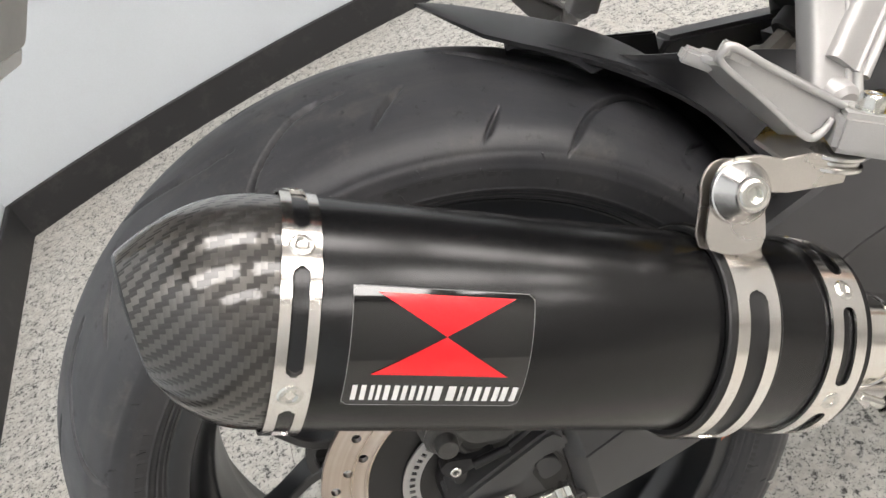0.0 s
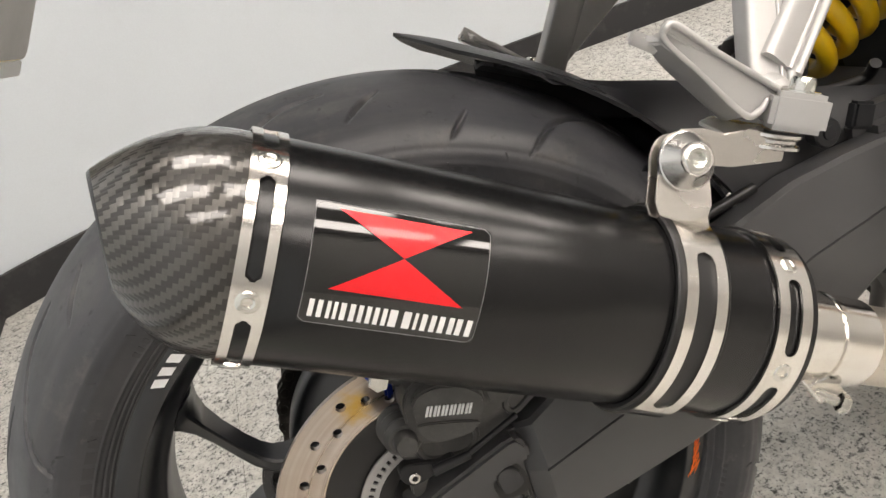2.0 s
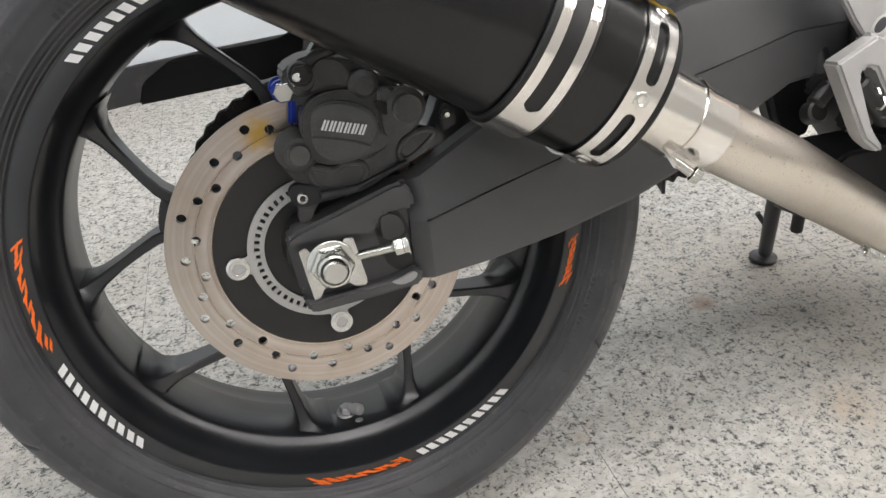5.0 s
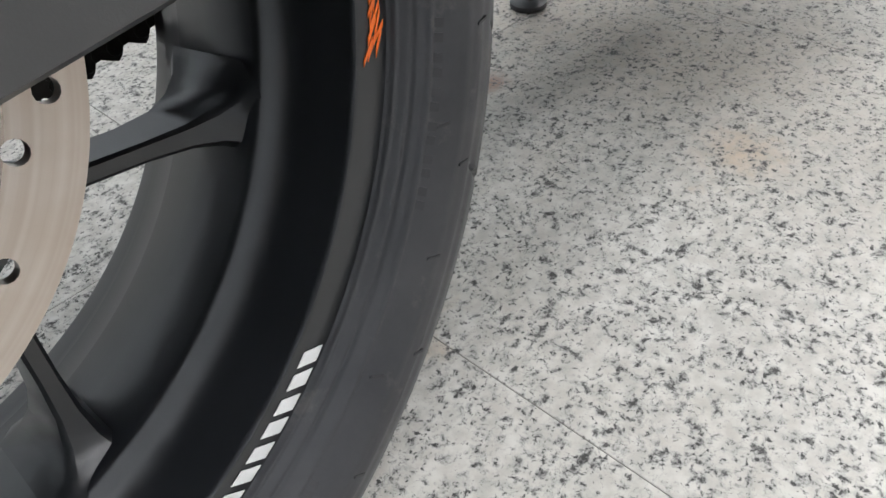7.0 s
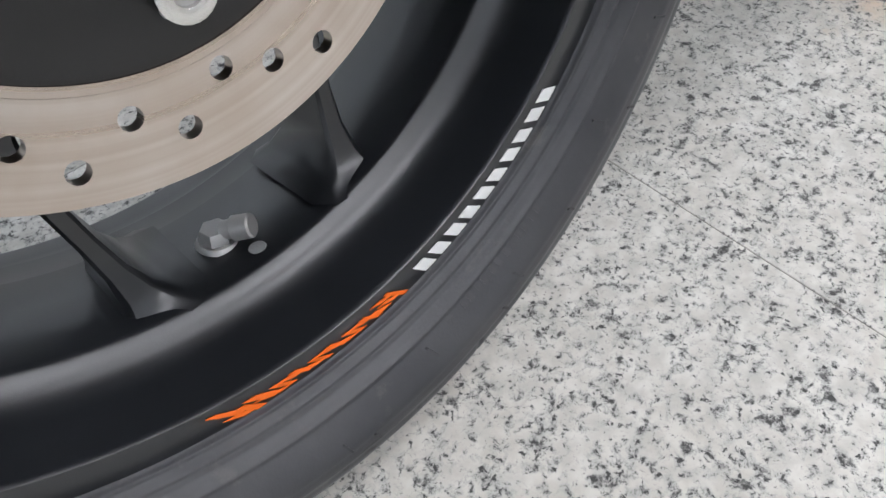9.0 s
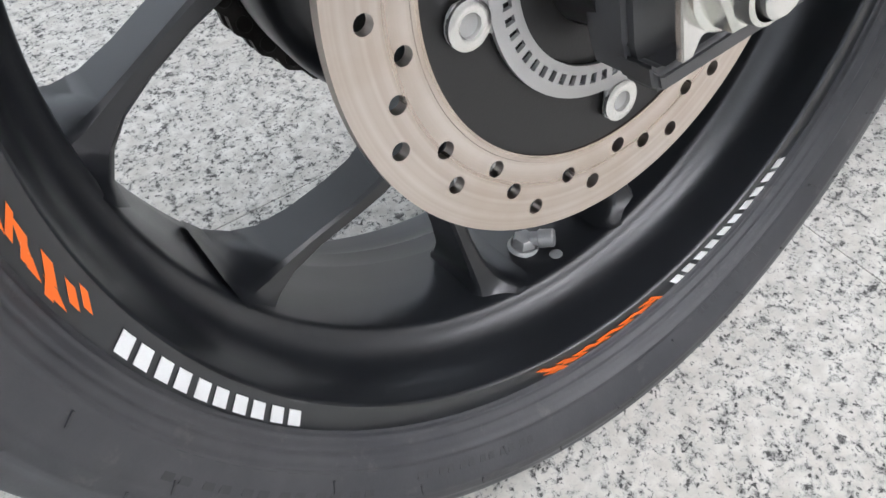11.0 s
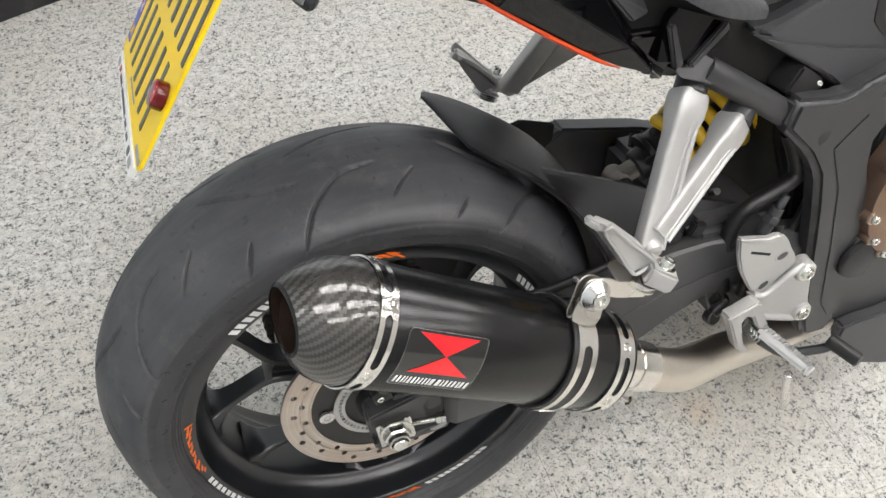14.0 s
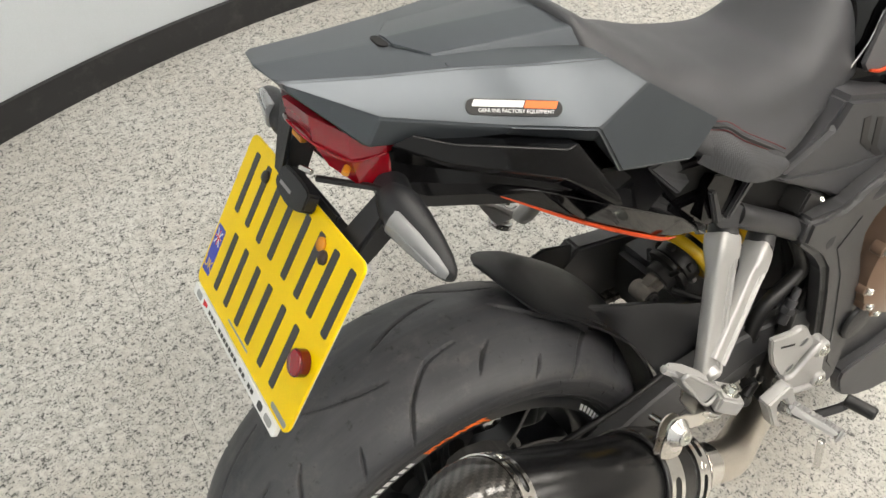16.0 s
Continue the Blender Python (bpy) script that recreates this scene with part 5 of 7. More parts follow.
part("body_lobe", rod((0.0430, -0.0950, 0.1220), (0.0445, -0.1300, 0.1240), 0.0125, 0.0108, 24, 0.004), CALIPER, caliper)
part("body_lobe", slab(smooth_outline([(0.0520, 0.1060), (0.0540, 0.1200), (0.0640, 0.1180), (0.0660, 0.0960), (0.0600, 0.0850), (0.0530, 0.0880)], 3), -0.1310, -0.118, 0.003, None, 3), CALIPER, caliper)
# shade of the gap, painted as a near-black inlay on the solid body
part("dark_gap", slab(smooth_outline([(0.0489, 0.1120), (0.0540, 0.1122), (0.0590, 0.1090), (0.0585, 0.1020), (0.0530, 0.1035)], 3), -0.1322, -0.1300, 0.0004), SHADE_BLACK, caliper, "black inlay painted as the gap's shade behind the piston cover")
part("bleed_nipple", merged(hex_nut((0.0000, -0.1200, 0.1345), (-0.15, -1, 0.15), 0.0068, 0.0050), rod((-0.0004, -0.1240, 0.1350), (-0.0020, -0.1350, 0.1368), 0.0040, 0.0032, 16, 0.001)), ZINC, caliper, "zinc bleed nipple")
part("pad_spring", plate3d([(0.0690, -0.1120, 0.1185), (0.0791, -0.1120, 0.1180), (0.0905, -0.1120, 0.1100), (0.0880, -0.1120, 0.1065), (0.0802, -0.1120, 0.1135), (0.0700, -0.1120, 0.1160)], 0.0040, 0.0006), STEEL_SHEET, caliper, "bright bent pad spring end")
part("slide_bolt", lathe([(0, 0.0145), (0.006, 0.0145), (0.0075, 0.0125), (0.0085, 0.0110), (0.0135, 0.0110), (0.0146, 0.0098), (0.0140, 0.0060), (0.0140, 0.0002)], (0.0715, -0.126, 0.1050), (0, -1, 0), 32), CALIPER, caliper, "round grey slide bolt plug")
boot = [(0, 0.0150), (0.005, 0.0165), (0.008, 0.0140), (0.012, 0.0155), (0.016, 0.0125), (0.021, 0.0140), (0.025, 0.0110), (0.0255, 0.0085), (0.033, 0.0080), (0.0345, 0.0070), (0.0345, 0.0002)]
part("slide_pin_boot", lathe(boot, (-0.0088, -0.1020, 0.0832), (0, -1, 0), 32), CALIPER, caliper, "ribbed rubber slide-pin boot and bolt")
BRACKET = [(-0.0190, 0.0900), (-0.0120, 0.0960), (-0.0060, 0.0910), (0.0025, 0.0756), (0.0150, 0.0688), (0.0450, 0.0706), (0.0756, 0.0875), (0.0937, 0.0830), (0.1020, 0.0762), (0.0956, 0.0700), (0.0568, 0.0540), (0.0313, 0.0440), (0.0030, 0.0445), (-0.0080, 0.0285), (-0.0170, 0.0310), (-0.0130, 0.0574), (-0.0205, 0.0704), (-0.0240, 0.0821)]
bracket = part("caliper_bracket", slab(smooth_outline(BRACKET, 2), -0.1130, -0.1000, 0.003), CALIPER, caliper, "cast grey caliper bracket")
for ring in ([(-0.0010, 0.0700), (0.0139, 0.0655), (0.0257, 0.0679), (0.0362, 0.0660), (0.0395, 0.0589), (0.0344, 0.0500), (0.0243, 0.0475), (0.0036, 0.0525), (-0.0024, 0.0620)], [(0.0655, 0.0690), (0.0700, 0.0775), (0.0790, 0.0825), (0.0890, 0.0835), (0.0940, 0.0785), (0.0808, 0.0675), (0.0700, 0.0630)]):
    line = smooth_outline(ring, 4)
    part("bracket_rib", tube([(x, -0.1130, z) for x, z in line + line[:1]], 0.0026, 8, 1), CALIPER, bracket)
part("bracket_lug", merged(slab([(0.0990, 0.0930), (0.1010, 0.0800), (0.1100, 0.0840), (0.1130, 0.0870), (0.1080, 0.0990), (0.1030, 0.1010)], -0.1160, -0.1130, 0.001), rod((0.1040, -0.116, 0.0930), (0.1040, -0.1200, 0.0930), 0.0038)), DISC_BLACK, bracket)
part("lug_screw", rod((0.1040, -0.1195, 0.0930), (0.1040, -0.1215, 0.0930), 0.0022, None, 12), ZINC, bracket)
part("speed_sensor", merged(slab(smooth_outline([(-0.0206, 0.0551), (-0.0160, 0.0594), (-0.0098, 0.0589), (0.0040, 0.0540), (0.0110, 0.0520), (0.0190, 0.0520), (0.0190, 0.0450), (0.0020, 0.0437), (-0.0125, 0.0420), (-0.0193, 0.0473)], 3), -0.1200, -0.110, 0.002), rod((0.002, -0.121, 0.0485), (0.030, -0.122, 0.0500), 0.0042, 0.0032), rod((0.028, -0.121, 0.0500), (0.070, -0.117, 0.0620), 0.0022)), BLACK_PLASTIC, bracket, "black wheel-speed sensor and lead")
part("sensor_bolt", socket_bolt((-0.0115, -0.1197, 0.0490), (0, -1, 0), 0.0042, 0.003), BARE_ALU, bracket)
part("pin_shaft", rod((-0.0115, -0.0640, 0.1240), (-0.0115, -0.1160, 0.1257), 0.0042, None, 18), ZINC, caliper, "bare pad pin shaft")
for y0, y1 in ((-0.064, -0.070), (-0.090, -0.099)):
    part("blue_collar", lathe([(0, 0.0060), (0.0005, 0.0082), (abs(y1 - y0) - 0.0005, 0.0082), (abs(y1 - y0), 0.0060)], (-0.0115, y0, 0.1246), (0, -1, 0), 28, caps=(True, True)), BLUE_ANODISED, caliper, "blue anodised collar")
part("blue_clip", brick_of((0.006, 0.012, 0.024), pose(-0.006, -0.088, 0.110, 0, 10, 0), 0.002), BLUE_ANODISED, caliper, "blue anodised pad clip")
part("pad_pin", hex_nut((-0.0115, -0.1145, 0.1257), (0, -1, 0), 0.0075, 0.0055), ZINC, caliper, "bright pad pin head")
part("brake_hose_union", merged(rod((0.0016, -0.112, 0.1375), (0.0016, -0.130, 0.1375), 0.0085), hex_nut((0.0016, -0.129, 0.1375), (0, -1, 0), 0.0068, 0.005), tube([(0.0016, -0.120, 0.1375), (0.020, -0.122, 0.150), (0.060, -0.112, 0.150), (0.110, -0.108, 0.140), (0.160, -0.104, 0.135), (0.215, -0.104, 0.140), (0.290, -0.100, 0.150)], 0.0042, 12)), HOSE, caliper, "black brake hose and union")

# ---------------------------------------------------------------- silencer hanger and pillion foot-rest
TX, TU = V3((0.926, -0.077, -0.372)).normalized(), V3((0.368, 0.269, 0.889)).normalized()
TN = TX.cross(TU).normalized()
TAB_M = axes(V3((0.183, -0.2220, 0.2300)) - TN * 0.0145, TX, -TN, TU)
TAB = smooth_outline([(-0.0143, -0.0290), (-0.0148, -0.0050), (-0.0142, 0.0060), (-0.0090, 0.0145), (0.0, 0.0170), (0.0090, 0.0145), (0.0142, 0.0060), (0.0148, -0.0050), (0.0143, -0.0290)], 3)
hanger = part("silencer_hanger", slab(TAB, 0.0, 0.0020, 0.0005, TAB_M), STEEL_SHEET, can, "bent stainless steel hanger tab")
part("rear_tab", slab([(x * 1.02 - 0.001, z) for x, z in TAB], 0.0085, 0.0105, 0.0005, TAB_M), STEEL_SHEET, hanger)
part("tab_foot", plate3d([TAB_M @ V3((-0.0143, 0.0, -0.0285)), TAB_M @ V3((0.0143, 0.0, -0.0285)), can_point(0.0640, radians(-14), 0.0045), can_point(0.0400, radians(-14), 0.0045)], 0.0018, 0.0003, (0, 1, 0)), STEEL_SHEET, hanger)
hb_c = TAB_M @ V3((0, 0, 0))
part("cone_spacer", lathe([(0, 0.0150), (0.0005, 0.0162), (0.0030, 0.0162), (0.0036, 0.0155), (0.0125, 0.0092), (0.0138, 0.0088), (0.0138, 0.0060)], hb_c, TN, 40), BARE_ALU, hanger, "bare aluminium cone spacer", 14)
part("hanger_bolt", socket_bolt(hb_c + TN * 0.0115, TN, 0.0078, 0.0035), ZINC, hanger, "zinc socket-head bolt")
part("bolt_tail", rod(hb_c - TN * 0.006, hb_c - TN * 0.036, 0.0042, None, 14), ZINC, hanger)
LINK_PLATE = [(0.186, -0.2045, 0.243), (0.199, -0.2050, 0.2390), (0.2095, -0.2065, 0.2325), (0.2240, -0.2085, 0.2300), (0.2430, -0.2116, 0.2185), (0.2385, -0.2110, 0.2070), (0.2094, -0.2085, 0.2134), (0.196, -0.2065, 0.219), (0.186, -0.2050, 0.222)]
part("link_plate", plate3d(LINK_PLATE, 0.0025, 0.0006, (0, 1, 0)), STEEL_SHEET, hanger, "folded steel link plate")
part("link_flange", plate3d([(0.2095, -0.2065, 0.2325), (0.2240, -0.2085, 0.2300), (0.2430, -0.2116, 0.2188), (0.2520, -0.178, 0.2200), (0.2220, -0.174, 0.2355), (0.2080, -0.186, 0.2380)], 0.0022, 0.0004, (0, 0, -1)), STEEL_SHEET, hanger)


def pillion_side(s, name_label):
    """The cast pillion foot-rest and its forked hanger, on the right (s = 1) or the left (s = -1)."""
    def q(x, y, z):
        return V3((x, y * s, z))

    def strut(path, sizes, way):
        """A forged arm with rounded corners and a swollen head."""
        rows = []
        for k, (p, (w, h)) in enumerate(zip(path, sizes)):
            ax = (path[min(k + 1, len(path) - 1)] - path[max(k - 1, 0)]).normalized()
            u = (way - ax * way.dot(ax)).normalized()
            v = ax.cross(u)
            ring = []
            for n in range(28):
                a = 2 * math.pi * n / 28
                c, d = math.cos(a), math.sin(a)
                ring.append(p + u * (w / 2) * math.copysign(abs(c) ** 0.42, c) + v * (h / 2) * math.copysign(abs(d) ** 0.42, d))
            rows.append(ring)
        return grid(rows)

    SIZES = ((0.031, 0.018), (0.031, 0.019), (0.0315, 0.019), (0.033, 0.021), (0.0365, 0.027), (0.0365, 0.029), (0.0340, 0.029), (0.0325, 0.028))
    heads = []
    for foot, top, bend, way in ((q(0.2620, -0.1720, 0.2350), q(0.3080, -0.1236, 0.3490), V3((0.0075, 0.0085 * s, 0.0110)), V3((1, 0, -0.3))), (q(0.2700, -0.1700, 0.2480), q(0.3560, -0.1330, 0.3170), V3((0.0125, 0.0080 * s, 0.0075)), V3((0.6, 0, -0.8)))):
        path = [foot.lerp(top, t) for t in (0.0, 0.45, 0.84, 0.92)] + [top, top + bend * 0.75, top + bend * 1.3, top + bend * 1.42]
        heads.append((path, way))
    root = part("pillion_hanger", merged(strut(heads[0][0], SIZES, heads[0][1]), strut(heads[1][0], [(w * 0.92, h) for w, h in SIZES], heads[1][1]), rod(q(0.262, -0.165, 0.240), q(0.262, -0.184, 0.233), 0.012, 0.011, 28, 0.003)), CAST_SILVER, bike, name_label, 30)
    for path, way in heads:
        ax = (path[3] - path[0]).normalized()
        u = (way - ax * way.dot(ax)).normalized()
        v = ax.cross(u)
        v = v if v.y * s < 0 else -v
        for off_u, wide in ((0.0105, 0.0030), (0.0045, 0.0016)):
            part("strut_rib", tube([path[0] + u * off_u + v * 0.0090, path[2] + u * off_u + v * 0.0092, path[3] + u * off_u + v * 0.0102, path[4] + u * off_u * 0.8 + v * 0.0120], (wide, wide, wide, wide * 0.4), 10, 4), CAST_SILVER, root)
        end = path[-1]
        part("frame_stub", rod(end - (path[-1] - path[-2]) * 0.6, end + (path[-1] - path[4]).normalized() * 0.030, 0.0165, 0.0150, 24, 0.001), FRAME_BLACK, root, "black frame stub")
    up = q(0.40, -0.05, 0.915).normalized()
    def w(x, y, z):
        return q(x, y - 0.0040, z - 0.0055)

    tip = [(0.1955, -0.1930, 0.3030), (0.1905, -0.1690, 0.2970), (0.1885, -0.1700, 0.2905), (0.1915, -0.1900, 0.2925)]
    end = [(0.2520, -0.1980, 0.2470), (0.2460, -0.1720, 0.2430), (0.2250, -0.1760, 0.2360), (0.2270, -0.1985, 0.2410)]
    rows = []
    for k in range(9):
        t = k / 8
        ring = [w(*p).lerp(w(*e), t) for p, e in zip(tip, end)]
        mid = sum(ring, V3((0, 0, 0))) / 4
        grow = 0.72 + 0.28 * min(1.0, t * 5)
        rows.append([mid + (p - mid) * grow for p in ring])
    bm = grid(rows)
    bmesh.ops.bevel(bm, geom=list(bm.edges), offset=0.0012, segments=2, affect="EDGES", clamp_overlap=True)
    peg = part("pillion_footrest", bm, CAST_SILVER, root, "cast silver folding foot-rest")
    part("footrest_rim", tube([w(0.2480, -0.1995, 0.2500), w(0.2180, -0.1965, 0.2795), w(0.1990, -0.1940, 0.3000), w(0.1930, -0.1930, 0.3010), w(0.1915, -0.1920, 0.2945), w(0.2060, -0.1955, 0.2720), w(0.2240, -0.2000, 0.2440), w(0.2330, -0.2010, 0.2425), w(0.2400, -0.2005, 0.2470)], (0.0020, 0.0016, 0.0022, 0.0024, 0.0018, 0.0016, 0.0020, 0.0022, 0.0016), 12), CAST_SILVER, peg)
    part("footrest_wing", plate3d([w(0.1870, -0.1740, 0.2990), w(0.1960, -0.1660, 0.2970), w(0.2147, -0.1670, 0.2840), w(0.2431, -0.1700, 0.2580), w(0.2520, -0.1760, 0.2480), w(0.2440, -0.1900, 0.2480), w(0.1960, -0.1890, 0.2960)], 0.005, 0.0012, (0.6, 0, -0.8)), CAST_SILVER, peg)
    part("tip_lug", brick_of((0.0090, 0.0190, 0.0080), along(w(0.1890, -0.1740, 0.2945), (0.6, -0.2 * s, 0.8)), 0.0018), CAST_SILVER, peg)
    for k in range(12):
        t = k / 11
        c = w(0.1960, -0.1920, 0.3000).lerp(w(0.2450, -0.1950, 0.2520), t)
        part("grip_tooth", brick_of((0.0024, 0.0110, 0.0070), along(c, (0.7, 0, 0.7)), 0.0009), CAST_SILVER, peg)
    part("pivot_block", brick_of((0.0320, 0.0300, 0.0210), along(w(0.2525, -0.2020, 0.2330) + up * 0.003, up, (0.85, -0.45 * s, -0.3)), 0.0030), CAST_SILVER, peg)
    part("pivot_bolt", socket_bolt(w(0.2565, -0.2040, 0.2425) + up * 0.003, up, 0.0068, 0.0085, 0.0105), ZINC, peg, "zinc socket-head pivot bolt")
    for k, rr in enumerate((0.0185, 0.0165, 0.0185)):
        part("pivot_washer", lathe([(0, rr - 0.001), (0.0006, rr), (0.0022, rr), (0.0028, rr - 0.001)], w(0.2410, -0.1930, 0.2250) - up * (0.0032 * k - 0.003), -up, 30, caps=(True, True)), BARE_ALU, peg)
    return root


pillion_side(1, "silver cast forked pillion foot-rest hanger")
pillion_side(-1, "silver cast forked pillion foot-rest hanger")

# ---------------------------------------------------------------- rider foot-rest, brake pedal
REARSET = [(0.3890, 0.1960), (0.3930, 0.2015), (0.4300, 0.1925), (0.4400, 0.1945), (0.4560, 0.1860), (0.4697, 0.1660), (0.4850, 0.1420), (0.4700, 0.1250), (0.4480, 0.0980), (0.4400, 0.0985), (0.4044, 0.1500)]
OVALS = [(0.4586, 0.1585, 0.0085, 0.0060, 30), (0.4460, 0.1167, 0.0085, 0.0055, 40)]
rearset = part("footrest_plate", slab(smooth_outline(REARSET, 2), -0.1660, -0.1580, 0.003), CAST_SILVER, bike, "silver cast rider foot-rest plate")
part("plate_lip", tube([(0.3935, -0.1645, 0.1975), (0.4290, -0.1645, 0.1890), (0.4420, -0.1645, 0.1905), (0.4530, -0.1645, 0.1835)], (0.0022, 0.0030, 0.0030, 0.0015), 8, 4), CAST_SILVER, rearset)
# no slot is cut: a near-black inlay carries its shade
part("heel_slot", slab([(0.4090, 0.1760), (0.4386, 0.1645), (0.4394, 0.1680), (0.4098, 0.1795)], -0.1664, -0.1640, 0.0002), SHADE_BLACK, rearset, "black inlay painted as a slot's shade")
for x, z, a, b, turn in OVALS:
    rim = [(x + a * math.cos(k * 0.2618) * math.cos(radians(turn)) - b * math.sin(k * 0.2618) * math.sin(radians(turn)), z + a * math.cos(k * 0.2618) * math.sin(radians(turn)) + b * math.sin(k * 0.2618) * math.cos(radians(turn))) for k in range(24)]
    part("oval_hole", slab([(x + (u - x) * 0.82, z + (w - z) * 0.82) for u, w in rim], -0.1663, -0.1640, 0.0002), GREY_PLASTIC, rearset, "dark oval hole")
    part("hole_rim", tube([(u, -0.1658, w) for u, w in rim + rim[:1]], 0.0011, 6, 1), CAST_SILVER, rearset)
WEB = [(0.4840, 0.1360), (0.4930, 0.1420), (0.5080, 0.1360), (0.5140, 0.1200), (0.5270, 0.0700), (0.5350, 0.0520), (0.5280, 0.0360), (0.5120, 0.0360), (0.4900, 0.0500), (0.4560, 0.0640), (0.4400, 0.0880), (0.4264, 0.1105), (0.4460, 0.1040)]
web = part("footrest_bracket", slab(smooth_outline(WEB, 2), -0.1690, -0.1600, 0.003), CAST_SILVER, rearset, "silver forged foot-rest bracket")
part("bracket_rim", tube([(0.4300, -0.1690, 0.1090), (0.4500, -0.1700, 0.1040), (0.4800, -0.1700, 0.1300), (0.4930, -0.1690, 0.1380)], (0.0050, 0.0045, 0.0045, 0.004), 12, 4), CAST_SILVER, web)
part("bracket_rim", tube([(0.4580, -0.1690, 0.0640), (0.4850, -0.1700, 0.0540), (0.5140, -0.1690, 0.0420)], (0.0050, 0.0050, 0.0045), 12, 4), CAST_SILVER, web)
for x, z in ((0.4996, 0.1255), (0.5210, 0.0510)):
    part("bracket_eye", rod((x, -0.1540, z), (x, -0.1745, z), 0.0150, 0.0135, 32, 0.002), CAST_SILVER, web)
    part("eye_bolt", socket_bolt((x, -0.1745, z), (0, -1, 0), 0.0075, 0.0045, 0.0105), ZINC, web, "zinc socket bolt")
CLEVIS = [(0.3900, 0.0960), (0.4264, 0.1120), (0.4360, 0.1060), (0.4420, 0.0900), (0.4583, 0.0599), (0.4560, 0.0540), (0.4400, 0.0640), (0.4260, 0.0880), (0.4160, 0.0900), (0.4130, 0.0820), (0.4280, 0.0400), (0.4400, 0.0240), (0.4359, 0.0200), (0.4200, 0.0330)]
part("peg_joint", slab(CLEVIS, -0.1860, -0.1680, 0.0025), CAST_SILVER, rearset, "open silver foot-rest clevis")
peg_in, peg_out = V3((0.4480, -0.1820, 0.0560)), V3((0.4760, -0.2430, 0.0385))
part("joint_core", rod((0.4180, -0.1770, 0.0780), (0.4480, -0.1770, 0.0420), 0.0075, None, 18, 0.002), DISC_BLACK, rearset)
part("joint_spring", tube([V3((0.4330, -0.1800, 0.0600)) + V3((-0.006 + 0.0009 * k, -0.0065 * math.cos(k * 0.9) - 0.003, 0.0080 - 0.0011 * k + 0.0065 * math.sin(k * 0.9))) for k in range(26)], 0.0015, 6, 1), ZINC, rearset, "zinc return spring")
part("rider_footrest", beam(peg_in, peg_out, 0.019, 0.018, 0.015, 0.014, (0.7, 0.3, -0.7), 0.0045), CAST_SILVER, rearset, "knurled silver rider foot-rest")
peg_ax = (peg_out - peg_in).normalized()
peg_u = (V3((0.7, 0.3, -0.7)) - peg_ax * V3((0.7, 0.3, -0.7)).dot(peg_ax)).normalized()
peg_v = peg_ax.cross(peg_u)
peg_v = peg_v if peg_v.z - peg_v.x > 0 else -peg_v
for k in range(13):
    c = peg_in.lerp(peg_out, 0.06 + 0.074 * k) + peg_v * 0.0072
    slant = (peg_u + peg_ax * 0.55).normalized()
    part("grip_ridge", merged(*(brick_of((0.0072, 0.0026, 0.0050), axes(c + peg_u * d, slant, (slant.cross(peg_v)).normalized(), peg_v), 0.0008) for d in (-0.0052, 0.0040))), CAST_SILVER, rearset)
part("peg_end", beam(peg_out - peg_ax * 0.002, peg_out + peg_ax * 0.004, 0.021, 0.019, 0.021, 0.019, peg_u, 0.003), CAST_SILVER, rearset)
part("bank_sensor", rod((0.4600, -0.2330, 0.0260), (0.4790, -0.2330, -0.0480), 0.0052, 0.0046, 16, 0.0015), BARE_ALU, rearset, "slender silver bank-angle pin")
pedal = part("brake_pedal", tube([(0.4700, -0.1700, 0.0160), (0.5000, -0.1850, -0.0020), (0.5330, -0.2050, 0.0120), (0.5480, -0.2130, 0.0240)], 0.0070, 12, 6, 0.7), FRAME_BLACK, bike, "black brake pedal arm")
part("pedal_rubber", rod((0.5440, -0.2060, 0.0270), (0.5560, -0.2460, 0.0250), 0.0098, 0.0094, 24, 0.002), HOSE, pedal, "black rubber pedal tip")
# master cylinder and its hoses
part("master_cylinder", merged(rod((0.4560, -0.1350, 0.0700), (0.4620, -0.1320, 0.1240), 0.0120, 0.0105), rod((0.4640, -0.1320, 0.1200), (0.4800, -0.1250, 0.1700), 0.0085), rod((0.4540, -0.1380, 0.0760), (0.4500, -0.1450, 0.0350), 0.0065), brick_of((0.026, 0.020, 0.026), pose(0.452, -0.142, 0.042, 20, 15, 0), 0.004)), DISC_BLACK, bike, "black rear brake master cylinder")
part("reservoir_hose", tube([(0.4276, -0.1120, 0.1150), (0.4256, -0.1120, 0.1586), (0.4391, -0.1120, 0.1916), (0.4780, -0.1120, 0.2108), (0.4989, -0.1100, 0.2230), (0.4950, -0.1060, 0.2460), (0.4780, -0.1000, 0.2800)], 0.0098, 16), HOSE, bike, "thick black rubber hose")
for x, z in ((0.4265, 0.1420), (0.4272, 0.1260)):
    part("hose_clamp", lathe([(-0.003, 0.0100), (-0.003, 0.0112), (0.003, 0.0112), (0.003, 0.0100)], (x, -0.1120, z), (0.05, 0, 1), 24, loop=True), DISC_BLACK, bike, "black hose clamp")
part("brake_switch", merged(rod((0.4560, -0.1300, 0.1650), (0.4700, -0.1280, 0.1980), 0.0075, None, 16, 0.001), rod((0.4620, -0.1290, 0.1790), (0.4660, -0.1285, 0.1880), 0.0100, None, 6, 0.001), rod((0.4700, -0.1280, 0.1980), (0.4780, -0.1260, 0.2120), 0.0050, None, 12)), GREY_PLASTIC, bike, "grey brake light switch")
